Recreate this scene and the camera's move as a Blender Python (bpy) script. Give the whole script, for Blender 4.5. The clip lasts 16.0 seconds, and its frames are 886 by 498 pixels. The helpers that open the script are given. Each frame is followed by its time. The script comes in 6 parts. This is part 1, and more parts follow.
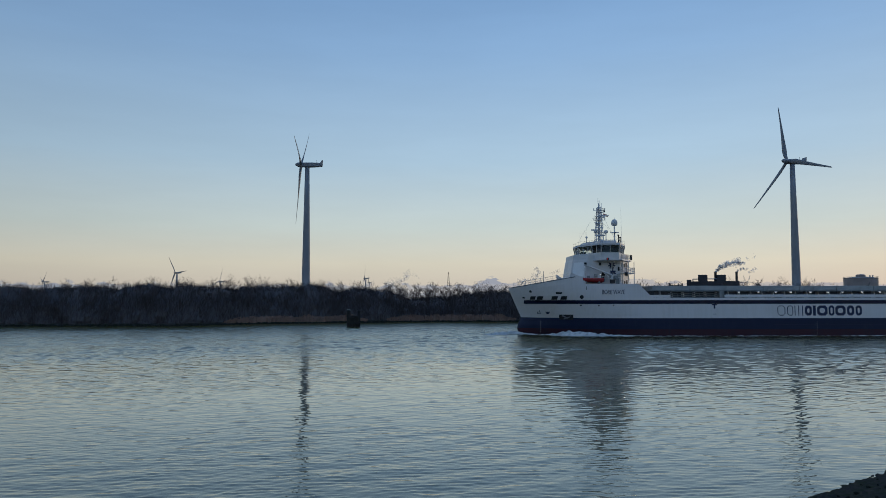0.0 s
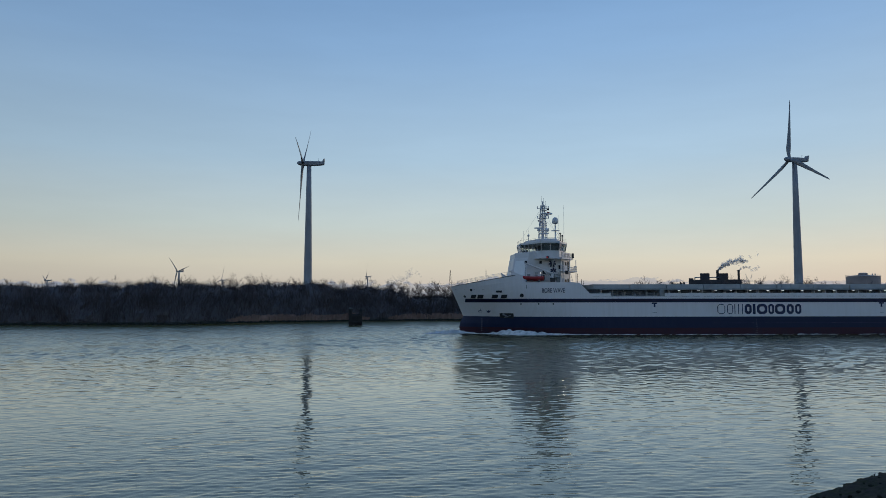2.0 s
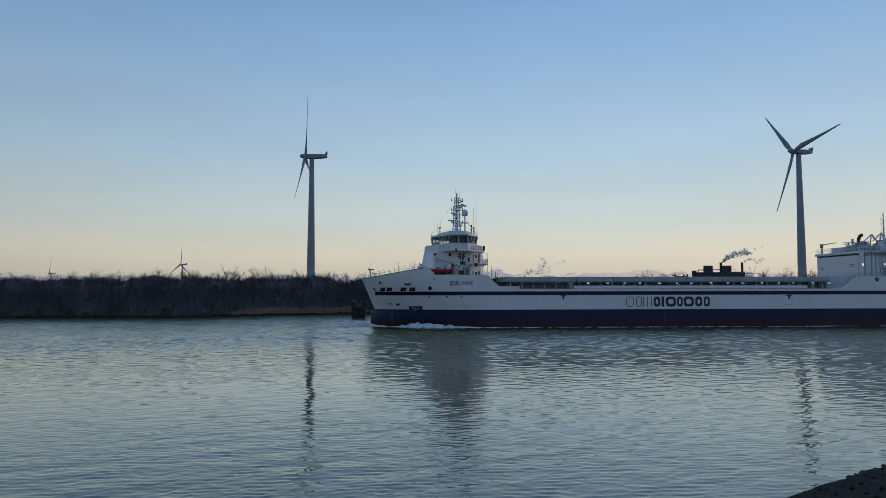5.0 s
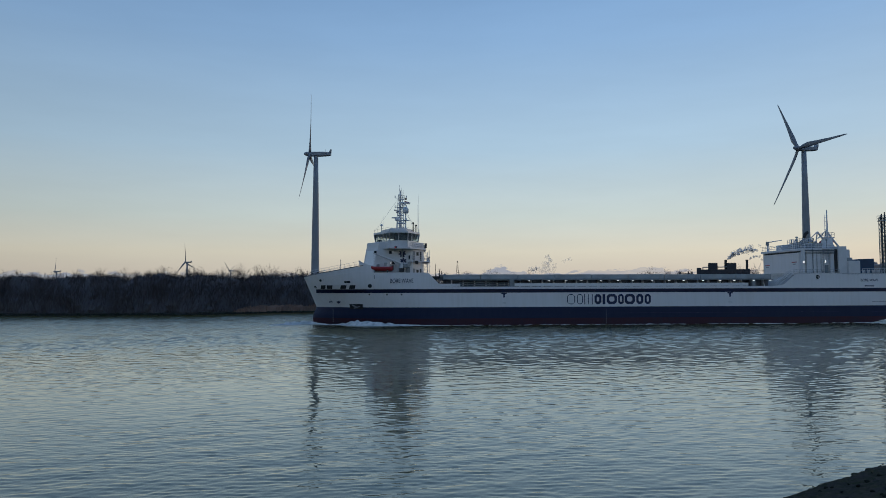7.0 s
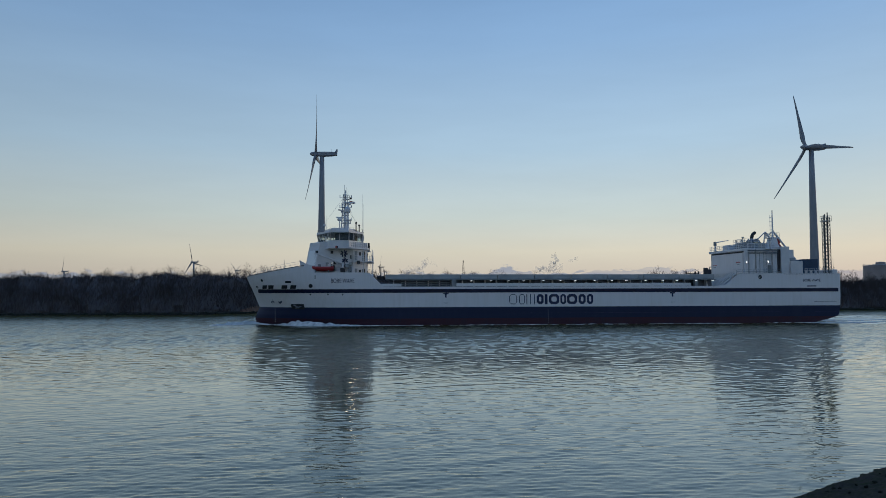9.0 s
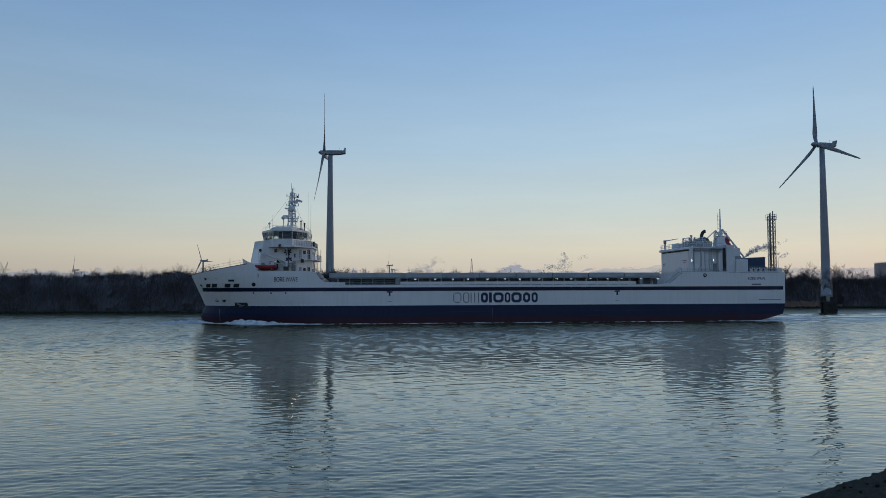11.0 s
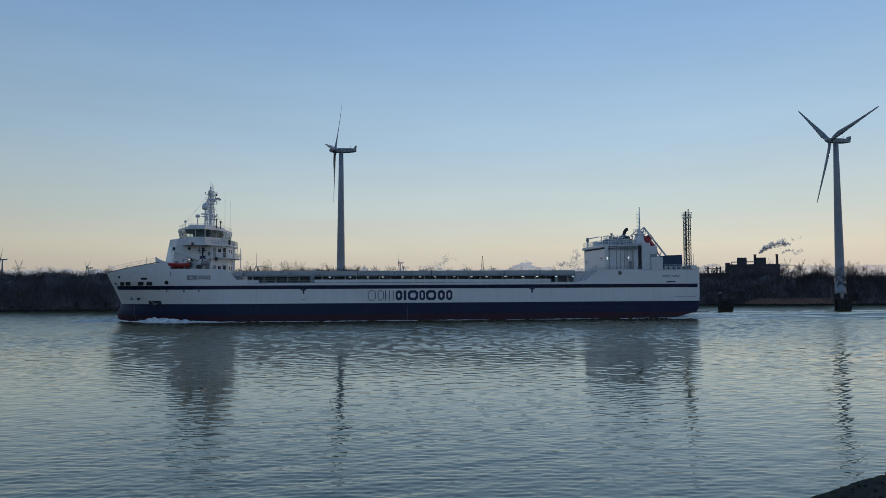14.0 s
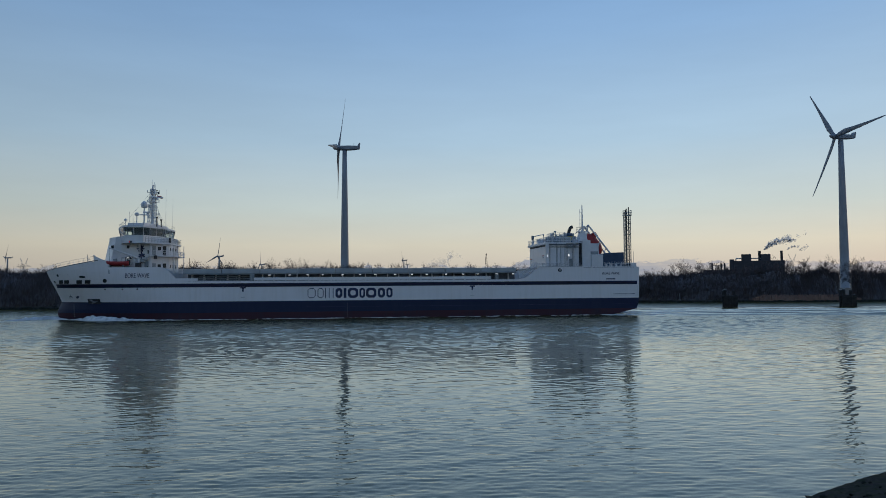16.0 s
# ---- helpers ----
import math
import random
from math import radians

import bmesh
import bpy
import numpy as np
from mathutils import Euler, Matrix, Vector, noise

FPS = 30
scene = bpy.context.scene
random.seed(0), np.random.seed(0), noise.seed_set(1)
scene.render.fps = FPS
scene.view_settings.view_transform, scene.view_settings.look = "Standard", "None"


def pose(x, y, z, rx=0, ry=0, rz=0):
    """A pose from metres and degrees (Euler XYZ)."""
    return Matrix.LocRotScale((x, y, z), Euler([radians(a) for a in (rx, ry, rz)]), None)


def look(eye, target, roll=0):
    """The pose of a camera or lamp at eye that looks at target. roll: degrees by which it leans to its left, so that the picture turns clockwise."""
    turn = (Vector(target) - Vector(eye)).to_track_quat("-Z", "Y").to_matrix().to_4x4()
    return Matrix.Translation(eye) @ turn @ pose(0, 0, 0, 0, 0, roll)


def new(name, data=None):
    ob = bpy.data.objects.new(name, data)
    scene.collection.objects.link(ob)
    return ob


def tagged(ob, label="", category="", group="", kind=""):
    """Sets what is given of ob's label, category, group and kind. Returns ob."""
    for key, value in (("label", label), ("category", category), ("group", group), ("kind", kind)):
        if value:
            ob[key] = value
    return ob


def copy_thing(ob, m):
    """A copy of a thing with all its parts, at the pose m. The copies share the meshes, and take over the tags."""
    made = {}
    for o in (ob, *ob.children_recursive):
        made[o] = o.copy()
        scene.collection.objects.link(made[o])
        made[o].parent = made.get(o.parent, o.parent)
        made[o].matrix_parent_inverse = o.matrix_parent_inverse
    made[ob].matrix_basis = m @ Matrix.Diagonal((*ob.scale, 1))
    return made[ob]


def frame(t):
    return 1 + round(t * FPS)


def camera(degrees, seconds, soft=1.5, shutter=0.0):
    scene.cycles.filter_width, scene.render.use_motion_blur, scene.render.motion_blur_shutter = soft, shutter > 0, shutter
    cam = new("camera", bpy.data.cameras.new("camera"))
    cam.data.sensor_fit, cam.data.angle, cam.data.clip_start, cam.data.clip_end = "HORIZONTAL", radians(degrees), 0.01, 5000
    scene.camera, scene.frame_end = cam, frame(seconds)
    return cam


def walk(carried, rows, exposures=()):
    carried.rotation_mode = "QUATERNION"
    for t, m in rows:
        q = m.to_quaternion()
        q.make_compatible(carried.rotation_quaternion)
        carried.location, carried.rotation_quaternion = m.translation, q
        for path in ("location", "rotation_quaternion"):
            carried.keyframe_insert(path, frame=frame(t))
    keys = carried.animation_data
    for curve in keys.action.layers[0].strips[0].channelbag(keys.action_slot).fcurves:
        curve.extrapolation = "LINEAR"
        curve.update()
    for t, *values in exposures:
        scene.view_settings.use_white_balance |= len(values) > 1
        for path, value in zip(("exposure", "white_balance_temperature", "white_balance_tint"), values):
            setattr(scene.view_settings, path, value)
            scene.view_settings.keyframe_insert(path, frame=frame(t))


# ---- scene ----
# ---- camera and its walk ----
EYE = 7.4
cam = camera(64.02, 16.0, soft=0.65)
TURNS = (
    (0.0, 0.000, 4.063, -0.041),
    (0.5, 0.032, 4.033, -0.030),
    (1.0, 0.076, 4.013, -0.034),
    (1.5, 0.118, 3.992, -0.044),
    (2.0, 0.148, 3.941, -0.052),
    (2.5, 0.172, 3.871, -0.058),
    (3.0, 0.197, 3.801, -0.063),
    (3.5, 0.233, 3.712, -0.067),
    (4.0, 0.272, 3.596, -0.072),
    (6.5, 0.628, 3.158, -0.164),
    (7.0, 0.722, 3.157, -0.159),
    (7.5, 0.830, 3.151, -0.154),
    (8.0, 0.949, 3.147, -0.151),
    (8.5, 1.072, 3.146, -0.150),
    (9.0, 1.198, 3.145, -0.150),
    (11.5, 2.053, 2.970, -0.197),
    (12.0, 2.225, 2.942, -0.206),
    (12.5, 2.382, 2.892, -0.207),
    (13.0, 2.513, 2.845, -0.209),
    (13.5, 2.626, 2.828, -0.222),
    (14.0, 2.741, 2.806, -0.253),
    (14.5, 2.853, 2.752, -0.293),
    (15.0, 2.944, 2.692, -0.328),
    (15.5, 3.006, 2.637, -0.353),
    (16.0, 3.045, 2.581, -0.372),
)
walk(cam, [(t, pose(0, 0, EYE, 90 + pitch, 0, turn) @ pose(0, 0, 0, 0, 0, lean)) for t, turn, pitch, lean in TURNS])

# ---- world, sun, exposure ----
scene.view_settings.exposure = 0.0


def make_world():
    w = bpy.data.worlds.new("dusk")
    scene.world = w
    w.use_nodes = True
    nt = w.node_tree
    nt.nodes.clear()
    N, L = nt.nodes.new, nt.links.new
    out = N("ShaderNodeOutputWorld")
    sky = N("ShaderNodeTexSky")
    sky.sky_type, sky.sun_disc = "NISHITA", False
    sky.sun_elevation, sky.sun_rotation = radians(2.0), radians(48)
    b1 = N("ShaderNodeBackground")
    b1.inputs[1].default_value = 0.006
    L(sky.outputs[0], b1.inputs[0])
    # the clear dusk gradient: blue overhead, cream and peach near the horizon
    co = N("ShaderNodeTexCoord")
    sep = N("ShaderNodeSeparateXYZ")
    L(co.outputs["Generated"], sep.inputs[0])
    ramp = N("ShaderNodeValToRGB")
    el = ramp.color_ramp.elements
    stops = SKY_STOPS
    el[0].position, el[0].color = stops[0][0], (*stops[0][1], 1)
    el[1].position, el[1].color = stops[-1][0], (*stops[-1][1], 1)
    for p, c in stops[1:-1]:
        e = el.new(p)
        e.color = (*c, 1)
    L(sep.outputs["Z"], ramp.inputs[0])
    # thin high cirrus, drawn out along the sky
    mp = N("ShaderNodeMapping")
    mp.inputs["Scale"].default_value = (1.5, 1.5, 9.0)
    mp.inputs["Rotation"].default_value = (0.0, radians(14), 0.0)
    L(co.outputs["Generated"], mp.inputs[0])
    nz = N("ShaderNodeTexNoise")
    nz.inputs["Scale"].default_value, nz.inputs["Detail"].default_value, nz.inputs["Roughness"].default_value = 1.6, 6, 0.6
    L(mp.outputs[0], nz.inputs["Vector"])
    mr = N("ShaderNodeMapRange")
    for k, v in zip(("From Min", "From Max", "To Min", "To Max"), (0.35, 0.75, 0.97, 1.05)):
        mr.inputs[k].default_value = v
    L(nz.outputs[0], mr.inputs[0])
    mul = N("ShaderNodeVectorMath")
    mul.operation = "SCALE"
    L(ramp.outputs[0], mul.inputs[0])
    L(mr.outputs[0], mul.inputs["Scale"])
    # brighter towards the glow in the north, dimmer to the sides and dusky behind
    side = N("ShaderNodeMath")
    side.operation = "MULTIPLY_ADD"
    side.inputs[1].default_value, side.inputs[2].default_value = GLOW[0], GLOW[1]
    L(sep.outputs["Y"], side.inputs[0])
    east = N("ShaderNodeMath")
    east.operation = "MULTIPLY_ADD"
    east.inputs[1].default_value, east.inputs[2].default_value = 0.20, GLOW[1]
    L(sep.outputs["X"], east.inputs[0])
    L(east.outputs[0], side.inputs[2])
    lim = N("ShaderNodeClamp")
    lim.inputs["Min"].default_value, lim.inputs["Max"].default_value = GLOW[2], GLOW[3]
    L(side.outputs[0], lim.inputs[0])
    mul2 = N("ShaderNodeVectorMath")
    mul2.operation = "SCALE"
    L(mul.outputs[0], mul2.inputs[0])
    L(lim.outputs[0], mul2.inputs["Scale"])
    # the sky opposite the glow is a cooler blue
    fac = N("ShaderNodeMapRange")
    fac.inputs["From Min"].default_value, fac.inputs["From Max"].default_value = -0.6, 0.5
    L(sep.outputs["Y"], fac.inputs[0])
    cool = N("ShaderNodeMix")
    cool.data_type = "RGBA"
    cool.inputs["A"].default_value, cool.inputs["B"].default_value = (0.95, 1.0, 1.06, 1), (1, 1, 1, 1)
    L(fac.outputs[0], cool.inputs["Factor"])
    mul3 = N("ShaderNodeVectorMath")
    mul3.operation = "MULTIPLY"
    L(mul2.outputs[0], mul3.inputs[0])
    L(cool.outputs["Result"], mul3.inputs[1])
    # a bank of grey-blue cloud low along the horizon, heaped up in places
    def calc(op, a, b=None, c=None):
        n = N("ShaderNodeMath")
        n.operation = op
        for k, v in enumerate((a, b, c)):
            if v is not None:
                if isinstance(v, (int, float)):
                    n.inputs[k].default_value = v
                else:
                    L(v, n.inputs[k])
        return n.outputs[0]

    def puffs(sx, sz, detail):
        m = N("ShaderNodeMapping")
        m.inputs["Scale"].default_value = (sx, sx, sz)
        L(co.outputs["Generated"], m.inputs[0])
        t = N("ShaderNodeTexNoise")
        t.inputs["Scale"].default_value, t.inputs["Detail"].default_value, t.inputs["Roughness"].default_value = 1.0, detail, 0.62
        L(m.outputs[0], t.inputs["Vector"])
        return t.outputs[0]

    top = calc("MULTIPLY_ADD", calc("SUBTRACT", puffs(46, 130, 8), 0.5), 0.030, 0.0200)
    for at, wide, high in CLOUD_HEAPS:
        d = calc("MULTIPLY", calc("SUBTRACT", sep.outputs["X"], at), 1 / wide)
        top = calc("MULTIPLY_ADD", calc("EXPONENT", calc("MULTIPLY", calc("MULTIPLY", d, d), -1.0)), high, top)
    inside = calc("MULTIPLY", calc("SUBTRACT", top, sep.outputs["Z"]), 1 / 0.0018)
    cover = N("ShaderNodeClamp")
    L(calc("MULTIPLY", calc("ADD", inside, 0.2), 1.0), cover.inputs[0])
    veil = N("ShaderNodeMapRange")
    for k, v in zip(("From Min", "From Max", "To Min", "To Max"), (0.38, 0.6, 0.35, 0.9)):
        veil.inputs[k].default_value = v
    L(puffs(9, 60, 3), veil.inputs[0])
    bank = N("ShaderNodeMix")
    bank.data_type = "RGBA"
    bank.inputs["B"].default_value = (*CLOUD_TINT, 1)
    L(calc("MULTIPLY", cover.outputs[0], veil.outputs[0]), bank.inputs["Factor"])
    L(mul3.outputs[0], bank.inputs["A"])
    b2 = N("ShaderNodeBackground")
    b2.inputs[1].default_value = 1.0
    L(bank.outputs["Result"], b2.inputs[0])
    add = N("ShaderNodeAddShader")
    L(b1.outputs[0], add.inputs[0])
    L(b2.outputs[0], add.inputs[1])
    L(add.outputs[0], out.inputs[0])


GLOW = (0.55, 0.58, 0.87, 1.25)
CLOUD_TINT = (0.275, 0.315, 0.40)
CLOUD_HEAPS = ((0.068, 0.016, 0.011), (0.25, 0.075, 0.006))  # sideways place, width, height
SKY_STOPS = (
    (0.0, (0.38, 0.385, 0.375)),
    (0.020, (0.512, 0.466, 0.40)),
    (0.050, (0.572, 0.547, 0.455)),
    (0.10, (0.48, 0.55, 0.54)),
    (0.19, (0.35, 0.49, 0.615)),
    (0.33, (0.228, 0.38, 0.595)),
    (0.42, (0.170, 0.315, 0.55)),
    (1.0, (0.07, 0.16, 0.36)),
)
make_world()
sun_data = bpy.data.lights.new("sun", "SUN")
sun_data.energy, sun_data.angle, sun_data.color = 0.25, radians(10), (1.0, 0.78, 0.55)
sun = new("sun", sun_data)
sun.matrix_world = look((0, 0, 60), (-math.sin(radians(48)) * 100, -math.cos(radians(48)) * 100, 60 - 100 * math.tan(radians(3))))


# ---- materials ----
def material(name, base, rough=0.6, metal=0.0, vary=0.25, scale=1.5, fine=14.0, bump=0.15, tint=None, spec=0.5, island=0.0):
    """A surface with large stains and fine grain; tint is the second colour of the stains."""
    m = bpy.data.materials.new(name)
    m.use_nodes = True
    nt = m.node_tree
    N, L = nt.nodes.new, nt.links.new
    bs = nt.nodes["Principled BSDF"]
    bs.inputs["Roughness"].default_value, bs.inputs["Metallic"].default_value = rough, metal
    bs.inputs["Specular IOR Level"].default_value = spec
    co = N("ShaderNodeTexCoord")
    n1, n2 = N("ShaderNodeTexNoise"), N("ShaderNodeTexNoise")
    n1.inputs["Scale"].default_value, n1.inputs["Detail"].default_value = scale, 5
    n2.inputs["Scale"].default_value, n2.inputs["Detail"].default_value = fine, 3
    for n in (n1, n2):
        L(co.outputs["Object"], n.inputs["Vector"])
    mix = N("ShaderNodeMix")
    mix.data_type = "RGBA"
    other = tint or tuple(c * (1 - vary) for c in base)
    mix.inputs["A"].default_value, mix.inputs["B"].default_value = (*base, 1), (*other, 1)
    mr = N("ShaderNodeMapRange")
    mr.inputs["From Min"].default_value, mr.inputs["From Max"].default_value = 0.38, 0.68
    L(n1.outputs[0], mr.inputs[0])
    L(mr.outputs[0], mix.inputs["Factor"])
    mr2 = N("ShaderNodeMapRange")
    mr2.inputs["To Min"].default_value, mr2.inputs["To Max"].default_value = 1 - vary * 0.6, 1 + vary * 0.4
    L(n2.outputs[0], mr2.inputs[0])
    sc = N("ShaderNodeVectorMath")
    sc.operation = "SCALE"
    L(mix.outputs["Result"], sc.inputs[0])
    if island:
        info = N("ShaderNodeObjectInfo")
        mr3 = N("ShaderNodeMapRange")
        mr3.inputs["To Min"].default_value, mr3.inputs["To Max"].default_value = 1 - island, 1 + island
        L(info.outputs["Random"], mr3.inputs[0])
        mu = N("ShaderNodeMath")
        mu.operation = "MULTIPLY"
        L(mr2.outputs[0], mu.inputs[0])
        L(mr3.outputs[0], mu.inputs[1])
        L(mu.outputs[0], sc.inputs["Scale"])
    else:
        L(mr2.outputs[0], sc.inputs["Scale"])
    L(sc.outputs[0], bs.inputs["Base Color"])
    if bump:
        b = N("ShaderNodeBump")
        b.inputs["Strength"].default_value, b.inputs["Distance"].default_value = bump, 0.03
        L(n2.outputs[0], b.inputs["Height"])
        L(b.outputs[0], bs.inputs["Normal"])
    return m


def glowing(name, colour, strength):
    m = bpy.data.materials.new(name)
    m.use_nodes = True
    bs = m.node_tree.nodes["Principled BSDF"]
    bs.inputs["Base Color"].default_value = (*colour, 1)
    bs.inputs["Emission Color"].default_value = (*colour, 1)
    bs.inputs["Emission Strength"].default_value = strength
    return m


def hull_paint(name, base, streak, amount, rough=0.35, spec=0.5):
    """Ship's paint: plating seams, weld lines and streaks that run down the side."""
    m = bpy.data.materials.new(name)
    m.use_nodes = True
    nt = m.node_tree
    N, L = nt.nodes.new, nt.links.new
    bs = nt.nodes["Principled BSDF"]
    bs.inputs["Roughness"].default_value = rough
    bs.inputs["Specular IOR Level"].default_value = spec
    co = N("ShaderNodeTexCoord")
    mp = N("ShaderNodeMapping")
    mp.inputs["Scale"].default_value = (2.2, 2.2, 0.12)
    L(co.outputs["Object"], mp.inputs[0])
    n1 = N("ShaderNodeTexNoise")
    n1.inputs["Scale"].default_value, n1.inputs["Detail"].default_value = 1.0, 6
    L(mp.outputs[0], n1.inputs["Vector"])
    n2 = N("ShaderNodeTexNoise")
    n2.inputs["Scale"].default_value, n2.inputs["Detail"].default_value = 0.22, 4
    L(co.outputs["Object"], n2.inputs["Vector"])
    mu = N("ShaderNodeMath")
    mu.operation = "MULTIPLY"
    L(n1.outputs[0], mu.inputs[0])
    L(n2.outputs[0], mu.inputs[1])
    mr = N("ShaderNodeMapRange")
    for k, v in zip(("From Min", "From Max", "To Min", "To Max"), (0.2, 0.42, 0.0, amount)):
        mr.inputs[k].default_value = v
    L(mu.outputs[0], mr.inputs[0])
    mix = N("ShaderNodeMix")
    mix.data_type = "RGBA"
    mix.inputs["A"].default_value, mix.inputs["B"].default_value = (*base, 1), (*streak, 1)
    L(mr.outputs[0], mix.inputs["Factor"])
    L(mix.outputs["Result"], bs.inputs["Base Color"])
    # shell plates: shallow dishing between the frames and seams
    bk = N("ShaderNodeTexBrick")
    bk.inputs["Scale"].default_value = 1.0
    bk.inputs["Brick Width"].default_value, bk.inputs["Row Height"].default_value = 8.0, 2.1
    bk.inputs["Mortar Size"].default_value = 0.015
    sw = N("ShaderNodeCombineXYZ")
    sp = N("ShaderNodeSeparateXYZ")
    L(co.outputs["Object"], sp.inputs[0])
    L(sp.outputs["X"], sw.inputs["X"])
    L(sp.outputs["Z"], sw.inputs["Y"])
    L(sw.outputs[0], bk.inputs["Vector"])
    n3 = N("ShaderNodeTexNoise")
    n3.inputs["Scale"].default_value = 0.9
    L(co.outputs["Object"], n3.inputs["Vector"])
    sm = N("ShaderNodeMath")
    sm.operation = "MULTIPLY_ADD"
    sm.inputs[1].default_value = -0.35
    L(bk.outputs["Fac"], sm.inputs[0])
    L(n3.outputs[0], sm.inputs[2])
    b = N("ShaderNodeBump")
    b.inputs["Strength"].default_value, b.inputs["Distance"].default_value = 0.35, 0.03
    L(sm.outputs[0], b.inputs["Height"])
    L(b.outputs[0], bs.inputs["Normal"])
    return m


def water_material():
    m = bpy.data.materials.new("river water")
    m.use_nodes = True
    nt = m.node_tree
    N, L = nt.nodes.new, nt.links.new
    bs = nt.nodes["Principled BSDF"]
    bs.inputs["Base Color"].default_value = (0.075, 0.066, 0.008, 1)
    bs.inputs["Roughness"].default_value, bs.inputs["IOR"].default_value = 0.04, 1.45
    bs.inputs["Coat Weight"].default_value, bs.inputs["Coat IOR"].default_value, bs.inputs["Coat Roughness"].default_value = 0.5, 1.42, 0.03
    co = N("ShaderNodeTexCoord")
    # ripples too fine for the sheet roughen it: more of them out on the open water
    sep = N("ShaderNodeSeparateXYZ")
    L(co.outputs["Object"], sep.inputs[0])
    gust = N("ShaderNodeTexNoise")
    gust.inputs["Scale"].default_value, gust.inputs["Detail"].default_value = 0.05, 3
    L(co.outputs["Object"], gust.inputs["Vector"])
    sh = N("ShaderNodeMath")
    sh.operation = "MULTIPLY_ADD"
    sh.inputs[1].default_value = 30.0
    L(gust.outputs[0], sh.inputs[0])
    L(sep.outputs["Y"], sh.inputs[2])
    rf = N("ShaderNodeFloatCurve")
    cv = rf.mapping.curves[0]
    cv.points[0].location, cv.points[1].location = RUFFLE[0], RUFFLE[-1]
    for p in RUFFLE[1:-1]:
        cv.points.new(*p)
    rf.mapping.update()
    un = N("ShaderNodeMath")
    un.operation = "MULTIPLY"
    un.inputs[1].default_value = 1 / 250
    L(sh.outputs[0], un.inputs[0])
    L(un.outputs[0], rf.inputs["Value"])
    L(rf.outputs[0], bs.inputs["Roughness"])
    L(rf.outputs[0], bs.inputs["Coat Roughness"])
    calm = N("ShaderNodeMapRange")
    for k, v in zip(("From Min", "From Max", "To Min", "To Max"), (28.0, 75.0, 1.0, 0.0)):
        calm.inputs[k].default_value = v
    L(sep.outputs["Y"], calm.inputs[0])
    bs.inputs["Specular Tint"].default_value = (1.0, 0.98, 0.80, 1)
    bs.inputs["Coat Tint"].default_value = (1.0, 0.975, 0.89, 1)
    last = None
    # the finest ripples
    for scale, height, turn, detail, dist in WAVES:
        mp = N("ShaderNodeMapping")
        mp.inputs["Scale"].default_value = scale
        mp.inputs["Rotation"].default_value = (0, 0, radians(turn))
        L(co.outputs["Object"], mp.inputs[0])
        n = N("ShaderNodeTexNoise")
        n.inputs["Scale"].default_value, n.inputs["Detail"].default_value = 1.0, detail
        n.inputs["Roughness"].default_value, n.inputs["Distortion"].default_value = 0.5, dist
        L(mp.outputs[0], n.inputs["Vector"])
        mu = N("ShaderNodeMath")
        mu.operation = "MULTIPLY_ADD"
        mu.inputs[1].default_value = height
        mu.inputs[2].default_value = 0.0
        L(n.outputs[0], mu.inputs[0])
        if last:
            L(last.outputs[0], mu.inputs[2])
        last = mu
    b = N("ShaderNodeBump")
    b.inputs["Strength"].default_value, b.inputs["Distance"].default_value = 1.0, 1.0
    L(last.outputs[0], b.inputs["Height"])
    L(calm.outputs[0], b.inputs["Strength"])
    L(b.outputs[0], bs.inputs["Normal"])
    L(b.outputs[0], bs.inputs["Coat Normal"])
    return m


RUFFLE = ((0.0, 0.02), (0.2, 0.03), (0.33, 0.06), (0.46, 0.17), (0.65, 0.23), (0.85, 0.28), (1.0, 0.32))  # share of 250 m out, roughness
WAVES = (
    ((0.7, 2.4, 1), 0.012, 6, 2, 0.4),
    ((2.0, 5.6, 1), 0.004, -9, 2, 0.3),
)


def vapour(name, base, cover, scale):
    """Steam and cloud: a lumpy white scatterer, thin and torn by noise."""
    m = bpy.data.materials.new(name)
    m.use_nodes = True
    nt = m.node_tree
    N, L = nt.nodes.new, nt.links.new
    nt.nodes.clear()
    out = N("ShaderNodeOutputMaterial")
    front, back, clear = N("ShaderNodeBsdfDiffuse"), N("ShaderNodeBsdfTranslucent"), N("ShaderNodeBsdfTransparent")
    for b in (front, back):
        b.inputs["Color"].default_value = (*base, 1)
    both, mix = N("ShaderNodeMixShader"), N("ShaderNodeMixShader")
    both.inputs[0].default_value = 0.6
    L(front.outputs[0], both.inputs[1])
    L(back.outputs[0], both.inputs[2])
    co = N("ShaderNodeTexCoord")
    n = N("ShaderNodeTexNoise")
    n.inputs["Scale"].default_value, n.inputs["Detail"].default_value = scale, 5
    L(co.outputs["Object"], n.inputs["Vector"])
    mr = N("ShaderNodeMapRange")
    for k, v in zip(("From Min", "From Max", "To Min", "To Max"), (0.35, 0.65, cover * (0.4 if cover < 1 else 1.0), cover)):
        mr.inputs[k].default_value = v
    L(n.outputs[0], mr.inputs[0])
    L(mr.outputs[0], mix.inputs[0])
    L(clear.outputs[0], mix.inputs[1])
    L(both.outputs[0], mix.inputs[2])
    L(mix.outputs[0], out.inputs[0])
    return m


def glass_material():
    m = bpy.data.materials.new("tinted glass")
    m.use_nodes = True
    bs = m.node_tree.nodes["Principled BSDF"]
    bs.inputs["Base Color"].default_value = (0.80, 0.88, 0.90, 1)
    bs.inputs["Roughness"].default_value = 0.03
    bs.inputs["Transmission Weight"].default_value = 1.0
    bs.inputs["IOR"].default_value = 1.45
    return m


